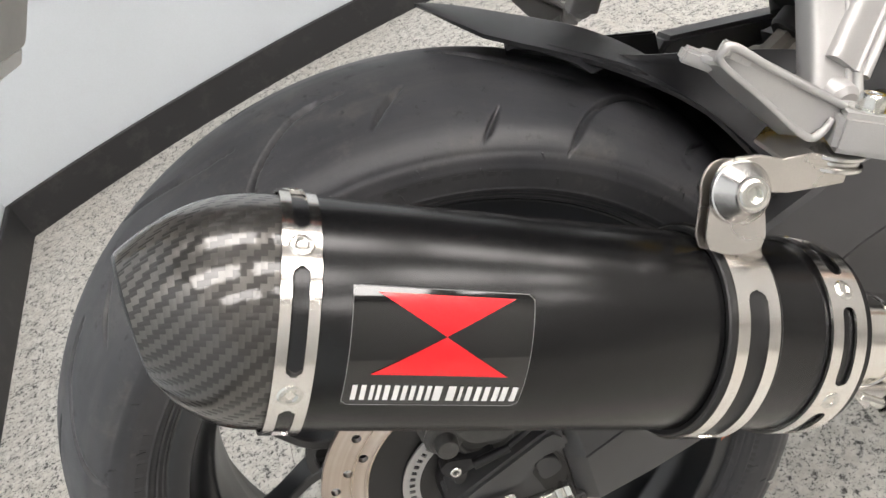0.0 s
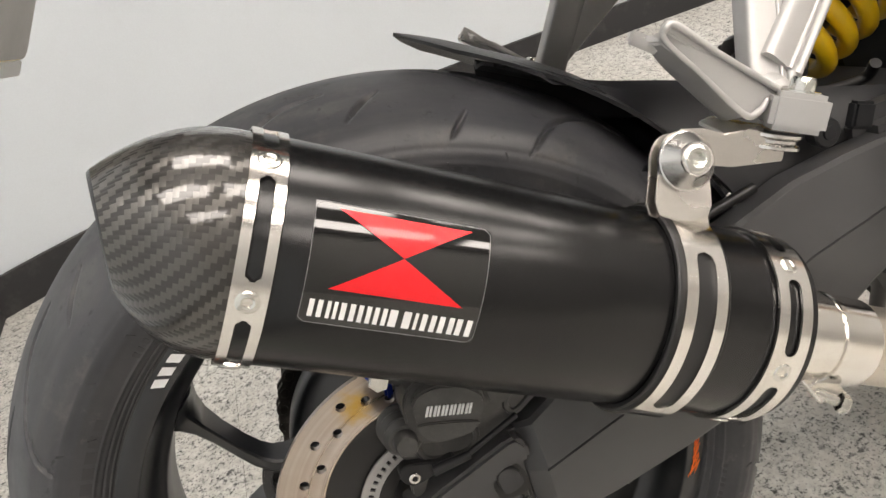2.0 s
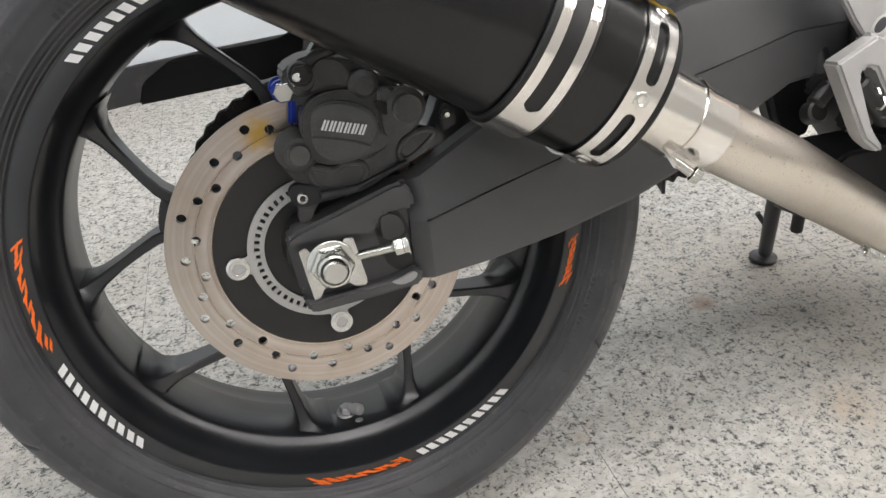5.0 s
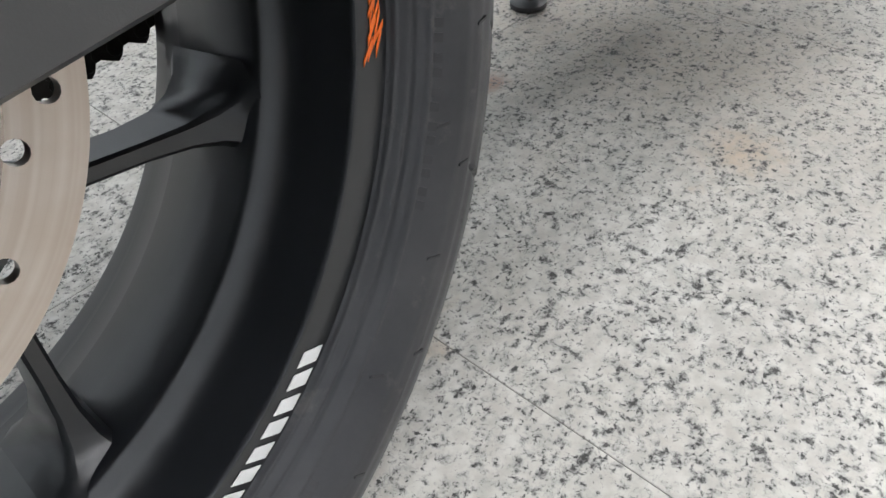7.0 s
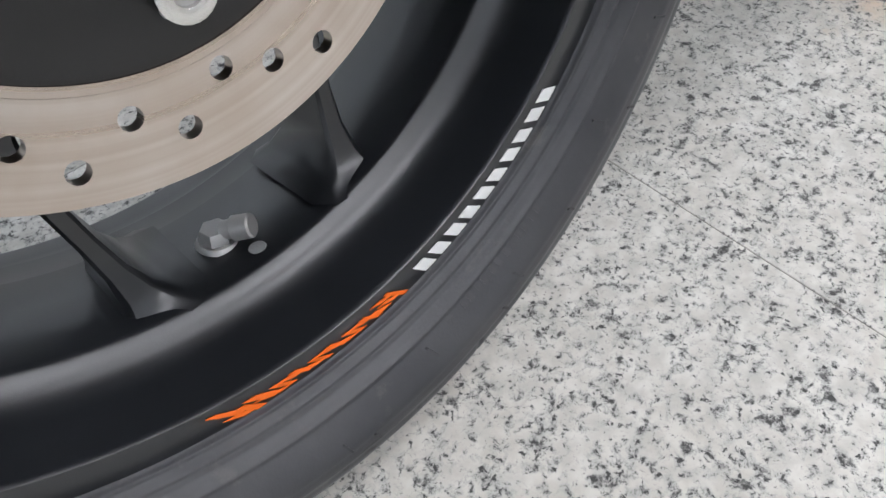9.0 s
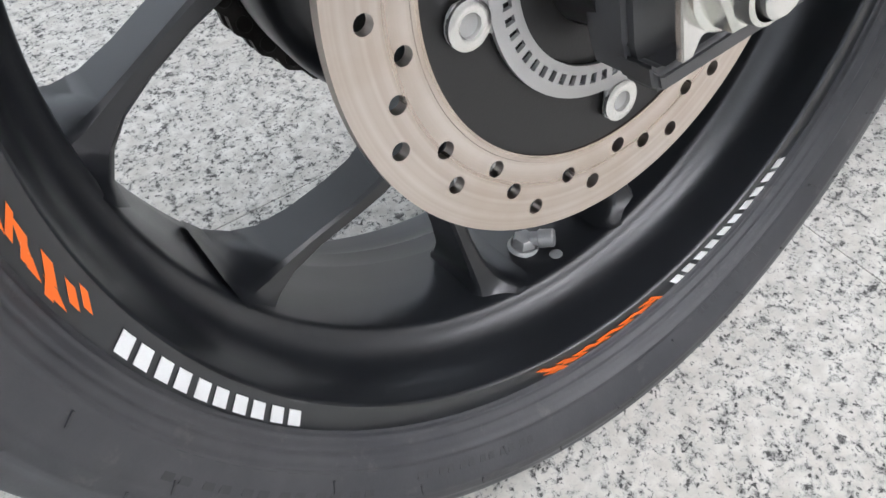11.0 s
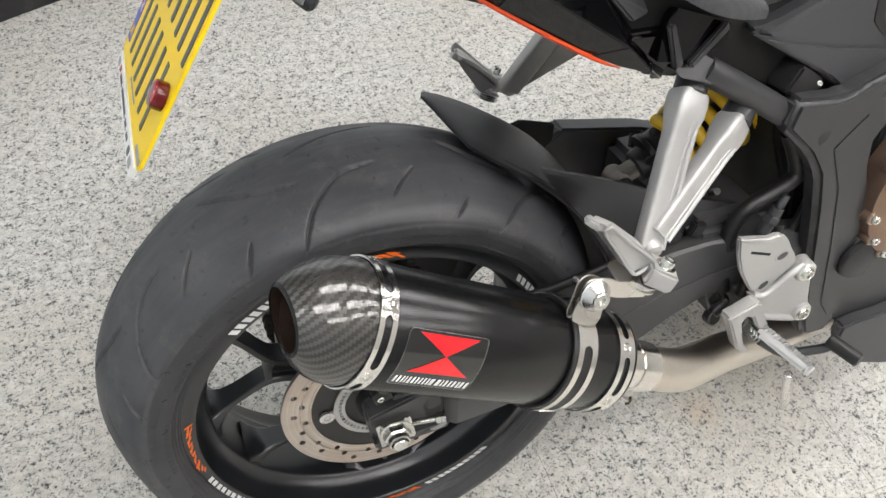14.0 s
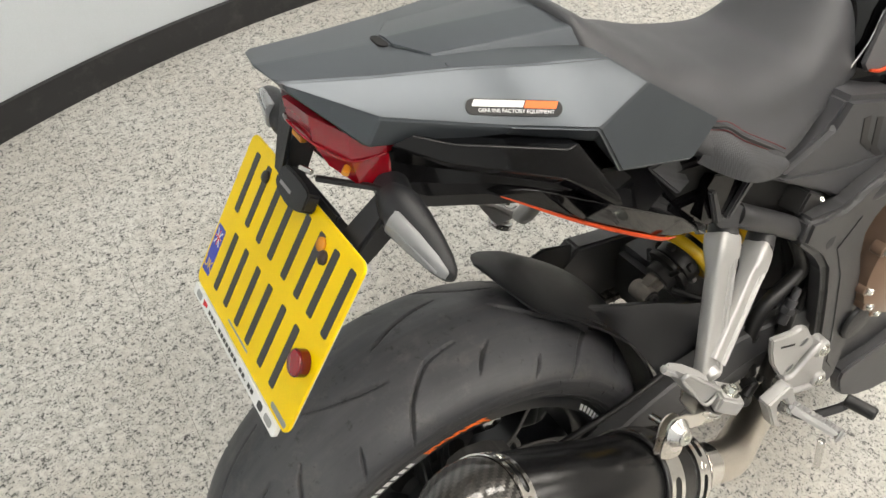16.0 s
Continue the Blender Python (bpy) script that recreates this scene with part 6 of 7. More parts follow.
part("pedal_linkage", merged(brick_of((0.022, 0.016, 0.020), pose(0.4230, -0.1320, 0.0680, 20, 40, 0), 0.004), rod((0.4100, -0.1400, 0.0560), (0.4300, -0.1360, 0.0720), 0.0075, None, 14, 0.002), rod((0.4110, -0.1320, 0.0480), (0.4110, -0.1460, 0.0520), 0.0095, None, 16, 0.002), rod((0.4290, -0.1250, 0.0760), (0.4280, -0.1130, 0.1160), 0.0100, 0.0095, 18, 0.002)), DISC_BLACK, bike, "black pedal linkage with dusty joints")
part("cable", tube([(0.470, -0.118, 0.03), (0.500, -0.115, 0.10), (0.530, -0.11, 0.16), (0.545, -0.10, 0.22)], 0.005, 10), HOSE, bike)

# ---------------------------------------------------------------- side stand on the left
stand = part("side_stand", merged(rod((0.6000, 0.1250, -0.0400), (0.6640, 0.2430, -0.2480), 0.0115, 0.0100, 18), lathe([(0, 0.0180), (0.001, 0.0200), (0.006, 0.0200), (0.0075, 0.0170)], V3((0.6650, 0.2490, -0.2610)), V3((0, -0.2, 0.98)), 24, caps=(True, True))), FRAME_BLACK, bike, "black side stand leg with round foot")
part("stand_lever", rod((0.6500, 0.2180, -0.2050), (0.6280, 0.2150, -0.1720), 0.0030, 0.0040, 10), FRAME_BLACK, stand)
part("stand_spring", rod((0.6650, 0.1800, -0.1950), (0.6450, 0.1350, -0.0700), 0.0085, None, 14), HOSE, stand)

# ---------------------------------------------------------------- number plate and its holder
PLATE_M = axes((-0.1385, 0.0010, 0.4595), (0, -1, 0), (0.829, 0, -0.5596), (0.5596, 0, 0.829))
PW, PH = 0.1170, 0.0825


def rounded(x0, x1, z0, z1, r, n=5):
    out = []
    for cx, cz, a0 in ((x1 - r, z1 - r, 0), (x0 + r, z1 - r, 90), (x0 + r, z0 + r, 180), (x1 - r, z0 + r, 270)):
        out += [(cx + r * math.cos(radians(a0 + 90 * k / n)), cz + r * math.sin(radians(a0 + 90 * k / n))) for k in range(n + 1)]
    return out


plate = part("number_plate", slab(rounded(-PW, PW, -PH, PH, 0.009), -0.0016, 0.0010, 0.0004, PLATE_M), PLATE_YELLOW, bike, "yellow acrylic rear number plate with dark bars")
part("plate_back", slab(rounded(-PW + 0.001, PW - 0.001, -PH + 0.001, PH - 0.001, 0.009), 0.0012, 0.0028, 0.0004, PLATE_M), PLATE_BACK, plate, "pale grey plate back")
for x, z in ((-0.0785, 0.0400), (-0.0220, 0.0400), (0.0370, 0.0400), (0.0915, 0.0400), (-0.0600, -0.0370), (-0.0020, -0.0370), (0.0570, -0.0370)):
    for dx in (-0.0140, 0.0140):
        part("plate_bar", slab(rounded(x + dx - 0.0048, x + dx + 0.0048, z - 0.031, z + 0.031, 0.002, 3), -0.0021, -0.0017, 0, PLATE_M), PLATE_BLACK, plate)
strip = part("dealer_strip", slab(rounded(-PW + 0.006, PW - 0.013, -PH - 0.0130, -PH - 0.0008, 0.003, 3), -0.0030, 0.0015, 0.0003, PLATE_M), WHITE_PRINT, plate, "white strip along the plate's foot")
for k in range(17):
    x = -0.066 + 0.0072 * k
    wide = 0.0016 if k in (3, 11, 14) else 0.0052
    part("strip_text_bar", slab([(x, -PH - 0.0090), (x + wide, -PH - 0.0090), (x + wide, -PH - (0.0076 if wide < 0.002 else 0.0052)), (x, -PH - (0.0076 if wide < 0.002 else 0.0052))], -0.0034, -0.0031, 0, PLATE_M), PLATE_BLACK, strip)
part("strip_mark", slab([(-0.082, -PH - 0.0100), (-0.072, -PH - 0.0070), (-0.073, -PH - 0.0040), (-0.083, -PH - 0.0040)], -0.0034, -0.0031, 0, PLATE_M), RED_PRINT, strip)
for x0, x1, mat_ in ((-0.102, -0.088, GREY_PRINT), (0.066, 0.076, PLATE_BLACK), (0.082, 0.096, GREY_PRINT)):
    part("strip_mark", slab(rounded(x0, x1, -PH - 0.0105, -PH - 0.0035, 0.0025, 3), -0.0034, -0.0031, 0, PLATE_M), mat_, strip)
badge = part("country_badge", slab(rounded(-0.1135, -0.0955, -0.0680, -0.0160, 0.001, 2), -0.0021, -0.0017, 0, PLATE_M), BLUE_PRINT, plate, "blue country badge")
for poly, mat_ in (([(-0.1115, -0.0290), (-0.1115, -0.0270), (-0.0975, -0.0270), (-0.0975, -0.0290)], WHITE_PRINT), ([(-0.1055, -0.0360), (-0.1035, -0.0360), (-0.1035, -0.0200), (-0.1055, -0.0200)], WHITE_PRINT), ([(-0.1112, -0.0355), (-0.1098, -0.0362), (-0.0978, -0.0205), (-0.0992, -0.0198)], WHITE_PRINT), ([(-0.1112, -0.0205), (-0.1098, -0.0198), (-0.0978, -0.0355), (-0.0992, -0.0362)], WHITE_PRINT)):
    part("badge_cross", slab(poly, -0.0023, -0.0020, 0, PLATE_M), mat_, badge)
part("badge_cross", slab([(-0.1052, -0.0360), (-0.1038, -0.0360), (-0.1038, -0.0200), (-0.1052, -0.0200)], -0.00245, -0.00235, 0, PLATE_M), RED_PRINT, badge)
part("badge_cross", slab([(-0.1115, -0.0286), (-0.1115, -0.0274), (-0.0975, -0.0274), (-0.0975, -0.0286)], -0.00250, -0.00240, 0, PLATE_M), RED_PRINT, badge)


def lettering(text, size, m, material, parent, name):
    """Readable words in the built-in font, as a thin mesh."""
    cu = bpy.data.curves.new(name, "FONT")
    cu.body, cu.size, cu.extrude, cu.align_x, cu.align_y = text, size, 0.0002, "CENTER", "CENTER"
    ob = new(name, cu)
    me = bpy.data.meshes.new_from_object(ob)
    bpy.data.objects.remove(ob)
    bpy.data.curves.remove(cu)
    me.transform(m)
    me.materials.append(material)
    ob = new(name, me)
    ob.parent = parent.parent if parent.parent.parent else parent
    return ob


lettering("UK", 0.0145, PLATE_M @ Matrix.Translation((-0.1045, -0.0022, -0.0580)) @ pose(0, 0, 0, 90, 0, 0), YELLOW_SPRING, badge, "badge_letters")
part("small_print", slab([(-0.030, -0.0735), (0.020, -0.0735), (0.020, -0.0715), (-0.030, -0.0715)], -0.0021, -0.0017, 0, PLATE_M), GREY_PRINT, plate)
part("maker_mark", slab(rounded(0.082, 0.112, -0.0790, -0.0740, 0.002, 2), -0.0021, -0.0017, 0, PLATE_M), GREY_PRINT, plate)
for x, z, mat_ in ((0.0548, 0.0630, AMBER), (-0.0648, 0.0610, DISC_BLACK), (0.0640, 0.0560, RUSTY)):
    part("plate_screw", lathe([(0, 0.0062), (0.0022, 0.0060), (0.0040, 0.0035), (0.0043, 0.0002)], PLATE_M @ V3((x, -0.0016, z)), PLATE_M.to_3x3() @ V3((0, -1, 0)), 20), mat_, plate)
rl = PLATE_M @ V3((0.0980, -0.0018, -0.0220))
out = PLATE_M.to_3x3() @ V3((0, -1, 0))
reflector = part("reflector", lathe([(0, 0.0115), (0.0080, 0.0115), (0.0088, 0.0108), (0.0088, 0.0100)], rl, out, 32), DARK_LENS, plate, "round dark red reflector")
part("reflector_lens", lathe([(0.0075, 0.0106), (0.0096, 0.0102), (0.0104, 0.0084), (0.0106, 0.0002)], rl, out, 12), RED_LENS, reflector, "faceted red reflector")
lamp = part("plate_lamp", slab(smooth_outline([(-0.024, 0.073), (-0.027, 0.083), (-0.020, 0.094), (0.024, 0.094), (0.030, 0.083), (0.027, 0.074), (0.002, 0.068)], 3), -0.0150, -0.0030, 0.004, PLATE_M), BLACK_PLASTIC, plate, "black plate lamp over the top edge")
part("lamp_label", slab([(-0.018, 0.078), (0.004, 0.078), (0.004, 0.081), (-0.018, 0.081)], -0.0154, -0.0148, 0, PLATE_M), GREY_PRINT, lamp)
holder = part("plate_holder", merged(slab([(-0.060, 0.04), (0.060, 0.04), (0.050, 0.088), (-0.050, 0.088)], 0.0045, 0.010, 0.002, PLATE_M), beam((-0.088, 0.052, 0.515), (-0.066, 0.046, 0.580), 0.020, 0.034, 0.024, 0.030, (0, 1, 0)), beam((-0.086, -0.070, 0.508), (-0.050, -0.080, 0.545), 0.032, 0.026, 0.020, 0.024, (0, 1, 0)), beam((-0.090, 0.055, 0.512), (-0.088, -0.062, 0.510), 0.018, 0.018, 0.022, 0.022, (1, 0, 0))), BLACK_PLASTIC, bike, "black plastic number plate holder")
part("lamp_cable", tube([(-0.085, -0.012, 0.545), (-0.070, -0.030, 0.545), (-0.058, -0.058, 0.552), (-0.052, -0.076, 0.556)], 0.0030, 8), HOSE, holder)
part("holder_bolt", merged(rod((-0.094, -0.004, 0.555), (-0.090, -0.018, 0.556), 0.0025, None, 10)), ZINC, holder)


def indicator(s):
    """A flat tear-shaped indicator on a short stalk."""
    def q(x, y, z):
        return V3((x, y * s, z))

    # the left one is knocked back and down a little
    base, tip = ((q(-0.0500, -0.0820, 0.5470), q(-0.0440, -0.1560, 0.5200)) if s > 0 else (V3((-0.0640, 0.0900, 0.5400)), V3((-0.0620, 0.1640, 0.5390))))
    ax = (tip - base).normalized()
    back = V3((-1, 0, 0.25)).normalized()
    back = (back - ax * back.dot(ax)).normalized()
    up = ax.cross(back) * s
    rows = []
    for t, w, h in ((-0.012, 0.010, 0.012), (0.0, 0.0160, 0.0175), (0.010, 0.0180, 0.0190), (0.028, 0.0165, 0.0180), (0.050, 0.0130, 0.0155), (0.068, 0.0098, 0.0120), (0.080, 0.0058, 0.0072), (0.084, 0.0020, 0.0030)):
        c = base + ax * t * 0.94
        rows.append([c + back * w * math.cos(a) + up * h * math.sin(a) for a in (2 * math.pi * k / 24 for k in range(24))])
    body = part("indicator", grid(rows), BLACK_PLASTIC, bike, "black tear-shaped indicator with clear lens")
    rows = []
    for t, w, h in ((0.016, 0.0010, 0.0115), (0.018, 0.0060, 0.0120), (0.042, 0.0055, 0.0112), (0.066, 0.0045, 0.0082), (0.078, 0.0030, 0.0046), (0.0805, 0.0008, 0.0036)):
        c = base + ax * t * 0.94 + back * (0.0150 - 0.0098 * max(0.0, t - 0.016) / 0.064) - up * 0.002
        rows.append([c + back * w * math.cos(a) + up * h * math.copysign(abs(math.sin(a)) ** 0.6, math.sin(a)) for a in (2 * math.pi * k / 24 for k in range(24))])
    part("lens", grid(rows), CLEAR_LENS, body, "clear moulded indicator lens")
    c0, c1 = (base + ax * t * 0.94 + back * (0.0150 - 0.0098 * (t - 0.016) / 0.064 + 0.0046) for t in (0.020, 0.074))
    part("lens_ridge", rod(c0 - up * 0.0035, c1 - up * 0.0015, 0.0016, 0.0010, 8), CLEAR_LENS, body)
    part("stalk", tube([q(-0.030, -0.030, 0.548), base.lerp(q(-0.030, -0.030, 0.548), 0.45), base + ax * 0.006], (0.013, 0.0145, 0.0150), 16), BLACK_PLASTIC, body)
    return body


indicator(1)
indicator(-1)

# ---------------------------------------------------------------- tail light
def mirrored_rows(sections, seg_fn=None):
    """Full rows from half sections: (x, [(y, z), ...]) from the middle down to the edge; the right side is -y."""
    rows = []
    for x, half in sections:
        pts = half if not seg_fn else seg_fn(half)
        right = [V3((x, -y, z)) for y, z in pts]
        left = [V3((x, y, z)) for y, z in reversed(pts) if y > 1e-6]
        rows.append(left + right)
    return rows


def fine(half, steps=4):
    """Rounds a half section through its points."""
    line = curve_points([V3((0, y, z)) for y, z in half], steps)
    return [(max(p.y, 0.0), p.z) for p in line]


LIGHT_HALF = ((0, -0.096, 0.6180, -0.094, 0.595, -0.084, 0.5710), (0.028, -0.088, 0.6120, -0.087, 0.587, -0.077, 0.5610), (0.049, -0.067, 0.5980, -0.0670, 0.574, -0.0615, 0.5470), (0.0615, -0.0420, 0.5860, -0.0415, 0.5780, -0.0425, 0.5490))
LIGHT_ROWS = []
for y, xt, zt, xc, zc, xl, zl in [(-r[0], *r[1:]) for r in reversed(LIGHT_HALF)] + list(LIGHT_HALF[1:]):
    LIGHT_ROWS.append([V3((xt, y, zt)), V3((xc - 0.001, y, zc + 0.003)), V3((xc, y, zc - 0.002)), V3((xl - 0.001, y, zl + 0.002)), V3((xl + 0.006, y, zl - 0.001)), V3((xl + 0.040, y * 0.9, zl + 0.006)), V3((xt + 0.040, y * 0.9, zt))])
tail_light = part("tail_light", grid(LIGHT_ROWS), RED_LENS, bike, "wide dark red tail light under the cowl", 14)
for y, x, z, turn in ((0.0, -0.0885, 0.5810, 0), (-0.0440, -0.0690, 0.5665, -42), (0.0440, -0.0690, 0.5665, 42)):
    part("amber_insert", brick_of((0.006, 0.018, 0.0055), pose(x, y, z, 0, 20, turn), 0.001), AMBER, tail_light, "amber reflector strip")
part("lens_edge", tube([V3((xc - 0.0012, y, zc + 0.0008)) for y, xt, zt, xc, zc, xl, zl in [(-r[0], *r[1:]) for r in reversed(LIGHT_HALF)] + list(LIGHT_HALF[1:])], 0.0011, 8, 4), RED_LENS, tail_light)

# ---------------------------------------------------------------- tail cowl, hump, side panels
COWL = dict(
    c0=(-0.1135, 0, 0.6488), c1=(0.0200, 0, 0.6345), c2=(0.0800, 0, 0.6275), c3=(0.1480, 0, 0.6150),
    k0=(-0.1112, 0.0270, 0.6478), r0=(-0.1045, 0.0345, 0.6465), rm=(-0.0450, 0.0490, 0.6385), r1=(0.0200, 0.0640, 0.6315), r2=(0.0800, 0.0830, 0.6245), T=(0.1480, 0.0930, 0.6135),
    l0=(-0.1040, 0.0340, 0.6430), L1=(-0.0475, 0.0670, 0.6130), lm=(0.0465, 0.1045, 0.5905), A=(0.1090, 0.1305, 0.5790),
    u0=(-0.1030, 0.0310, 0.6380), L2=(-0.0595, 0.0640, 0.5905), lu=(0.0440, 0.0950, 0.5800), Z=(0.1090, 0.1230, 0.5660),
    b0=(-0.1040, 0, 0.6370), b1=(-0.0600, 0, 0.6000), b2=(0.0400, 0, 0.5700), b3=(0.1200, 0, 0.5550),
    B=(0.1935, 0.0960, 0.5795), C=(0.2635, 0.1205, 0.5315), D=(0.2300, 0.1250, 0.5020), E=(0.1376, 0.1302, 0.5286),
    ti=(0.1440, 0.0850, 0.6080), bi=(0.1880, 0.0870, 0.5740), ci=(0.2560, 0.1130, 0.5270), di=(0.2260, 0.1080, 0.4940), ei=(0.1400, 0.1080, 0.5190))
COWL_FACES = ("c0 k0 r0 rm", "c0 rm r1 c1", "c1 r1 r2 c2", "c2 r2 T c3", "r0 l0 L1 rm", "rm L1 lm r1", "r1 lm A r2", "r2 A B T", "A E D C B", "A Z E",
              "c0 b0 u0 l0 r0 k0", "l0 u0 L2 L1", "u0 b0 b1 L2", "L1 L2 lu lm", "lm lu Z A", "L2 b1 b2 lu", "lu b2 b3 Z", "T B bi ti", "B C ci bi", "C D di ci", "D E ei di")
SOFT = ["rm L1", "r1 lm", "r2 A"]
cowl = part("tail_cowl", facets(*both_sides(COWL, COWL_FACES), 0.0022, 3, 5.0, SOFT + [" ".join(n + "_" for n in pair.split()) for pair in SOFT]), COWL_PAINT, bike, "matt gunmetal painted tail cowl", 60, True, True)
HUMP = dict(
    t0=(-0.0060, 0, 0.6400), t1=(0.0500, 0, 0.6370), t2=(0.1480, 0, 0.6290),
    n0=(-0.0060, 0.0110, 0.6390), n1=(0.0140, 0.0385, 0.6345), n2=(0.1480, 0.0500, 0.6260), w1=(0.0160, 0.0420, 0.6300), w2=(0.1480, 0.0690, 0.6120),
    f0=(-0.0060, 0, 0.6340), f1=(-0.0060, 0.0110, 0.6340))
part("pillion_hump", facets(*both_sides(HUMP, ("t0 n0 n1 t1", "t1 n1 n2 t2", "n1 w1 w2 n2", "n0 f1 w1 n1", "t0 f0 f1 n0")), 0.0014, 3, 5.0), COWL_PAINT, cowl, "raised pillion seat cover", 60, True, True)
deck = axes((-0.0120, 0.0, 0.6384), (0.994, 0, -0.110), (-0.110, 0, -0.994), (0, 1, 0))
# lock recess drawn flat, its shade put into the near-black colour
part("hump_recess", slab(smooth_outline([(-0.003, -0.003), (-0.001, -0.010), (0.005, -0.010), (0.007, 0.0), (0.005, 0.010), (-0.001, 0.010)], 3), -0.0005, 0.0015, 0.0003, deck), SHADE_BLACK, cowl, "black inlay painted as the lock recess's shade")
# sticker on the flank: black lozenge with white and orange bars
st0, st1 = V3((0.0160, -0.0828, 0.6088)), V3((0.0862, -0.1100, 0.5954))
sx = (st1 - st0).normalized()
sn = V3((-0.167, -0.746, 0.645))
sn = (sn - sx * sn.dot(sx)).normalized()
sz = sx.cross(-sn)
if sz.z < 0:
    sz.negate()
ST_M = axes((st0 + st1) / 2 + sn * 0.0012, sx, -sn, sz)
sticker = part("sticker", slab(rounded(-0.0385, 0.0385, -0.0062, 0.0062, 0.0060), -0.0006, 0.0030, 0.0002, ST_M), STICKER_FILM, cowl, "black lozenge sticker with white and orange bars")
part("sticker_bar", slab([(-0.0340, 0.0000), (0.0060, 0.0000), (0.0080, 0.0052), (-0.0320, 0.0052)], -0.0011, -0.0007, 0, ST_M), WHITE_PRINT, sticker)
part("sticker_bar", slab([(0.0070, -0.0005), (0.0330, -0.0005), (0.0350, 0.0054), (0.0090, 0.0054)], -0.0011, -0.0007, 0, ST_M), ORANGE_PRINT, sticker)
lettering("GENUINE FACTORY EQUIPMENT", 0.0041, ST_M @ Matrix.Translation((0.0015, -0.0009, -0.0030)) @ pose(0, 0, 0, 90, 0, 0), WHITE_PRINT, sticker, "sticker_words")

CORE = [
    (-0.0440, [(0.050, 0.5850), (0.060, 0.5800), (0.060, 0.5520), (0.050, 0.5420), (0.020, 0.5420), (0.020, 0.5850)]),
    (-0.0100, [(0.060, 0.5800), (0.074, 0.5720), (0.074, 0.5450), (0.062, 0.5250), (0.020, 0.5200), (0.020, 0.5800)]),
    (0.0340, [(0.080, 0.5720), (0.096, 0.5600), (0.098, 0.5400), (0.086, 0.5230), (0.020, 0.5100), (0.020, 0.5700)]),
    (0.0900, [(0.100, 0.5600), (0.112, 0.5500), (0.124, 0.5250), (0.1060, 0.4920), (0.020, 0.4850), (0.020, 0.5550)]),
    (0.1500, [(0.100, 0.5240), (0.112, 0.5080), (0.126, 0.4850), (0.1140, 0.4570), (0.020, 0.4550), (0.020, 0.5300)]),
    (0.2000, [(0.090, 0.4780), (0.104, 0.4700), (0.114, 0.4560), (0.1120, 0.4260), (0.020, 0.4300), (0.020, 0.4800)]),
]
PANEL = dict(
    ll=(-0.0430, 0.0720, 0.5910), tl=(-0.0260, 0.0780, 0.5965), t1=(-0.0010, 0.0940, 0.5880), ti=(0.0785, 0.1300, 0.5720), tc=(0.0875, 0.1310, 0.5748), lc=(0.1230, 0.1465, 0.5195),
    l1=(-0.0099, 0.0920, 0.5735), l2=(0.0758, 0.1330, 0.5471), lt=(0.1180, 0.1495, 0.5174), lg=(0.1165, 0.1480, 0.5128),
    ul=(-0.0380, 0.0640, 0.5700), u1=(0.0020, 0.0800, 0.5560), u2=(0.0730, 0.1230, 0.5385),
    il=(-0.0240, 0.0550, 0.5900), ic=(0.0960, 0.1000, 0.5650), ix=(0.1250, 0.1200, 0.5150))
PANEL_FACES = ("ll tl t1 l1", "l1 t1 ti l2", "l2 ti lt", "ti tc lc lt", "tl il ic tc ti t1", "tc ic ix lc", "ll l1 u1 ul", "l1 l2 u2 u1", "l2 lt lg u2")
SWEEP = dict(
    st=(0.0224, 0.0819, 0.5328), s1=(0.0660, 0.1150, 0.5290), s2=(0.1150, 0.1440, 0.5110), be=(0.2340, 0.1240, 0.4310), en=(0.2640, 0.1240, 0.4020),
    o1=(0.0370, 0.0981, 0.5270), om=(0.1065, 0.1195, 0.4830), o2=(0.1890, 0.1320, 0.4345), o3=(0.2250, 0.1260, 0.4150), ef=(0.2580, 0.1180, 0.4000),
    p1=(0.0350, 0.0700, 0.5300), pm=(0.1050, 0.0900, 0.4900), p2=(0.1890, 0.0950, 0.4400), p3=(0.2450, 0.0900, 0.4120),
    q1=(0.0600, 0.1000, 0.5360), q2=(0.1240, 0.1200, 0.5270), q3=(0.2050, 0.0960, 0.4870), q4=(0.2600, 0.0960, 0.4250))
SWEEP_FACES = ("st s1 om o1", "s1 s2 om", "s2 be o2 om", "be en ef o3 o2", "st o1 p1", "o1 om pm p1", "om o2 p2 pm", "o2 o3 p3 p2", "o3 ef p3", "st q1 s1", "s1 q1 q2 s2", "s2 q2 q3 be", "be q3 q4 en", "en q4 p3 ef")
for s in (1, -1):
    rows = [[V3((x, -y * s, z)) for y, z in half] for x, half in CORE]
    side_panel = part("tail_side_panel", grid(rows), GLOSS_BLACK, bike, "gloss black tail side panel with orange edge", 24)
    part("raised_panel", facets({n: V3((x, -y * s, z)) for n, (x, y, z) in PANEL.items()}, PANEL_FACES, 0.0011, 3), GLOSS_BLACK, side_panel, "", 60, True, True)
    part("lower_sweep", facets({n: V3((x, -y * s, z)) for n, (x, y, z) in SWEEP.items()}, SWEEP_FACES, 0.0011, 3), GLOSS_BLACK, side_panel, "", 60, True, True)
    edge = [SWEEP[n] for n in ("o1", "om", "o2", "o3")]
    part("orange_stripe", tube([(x, -(y + 0.0004) * s, z - 0.0006) for x, y, z in edge], (0.0006, 0.0019, 0.0022, 0.0006), 8, 6), DEEP_ORANGE, side_panel, "thin orange edge stripe")
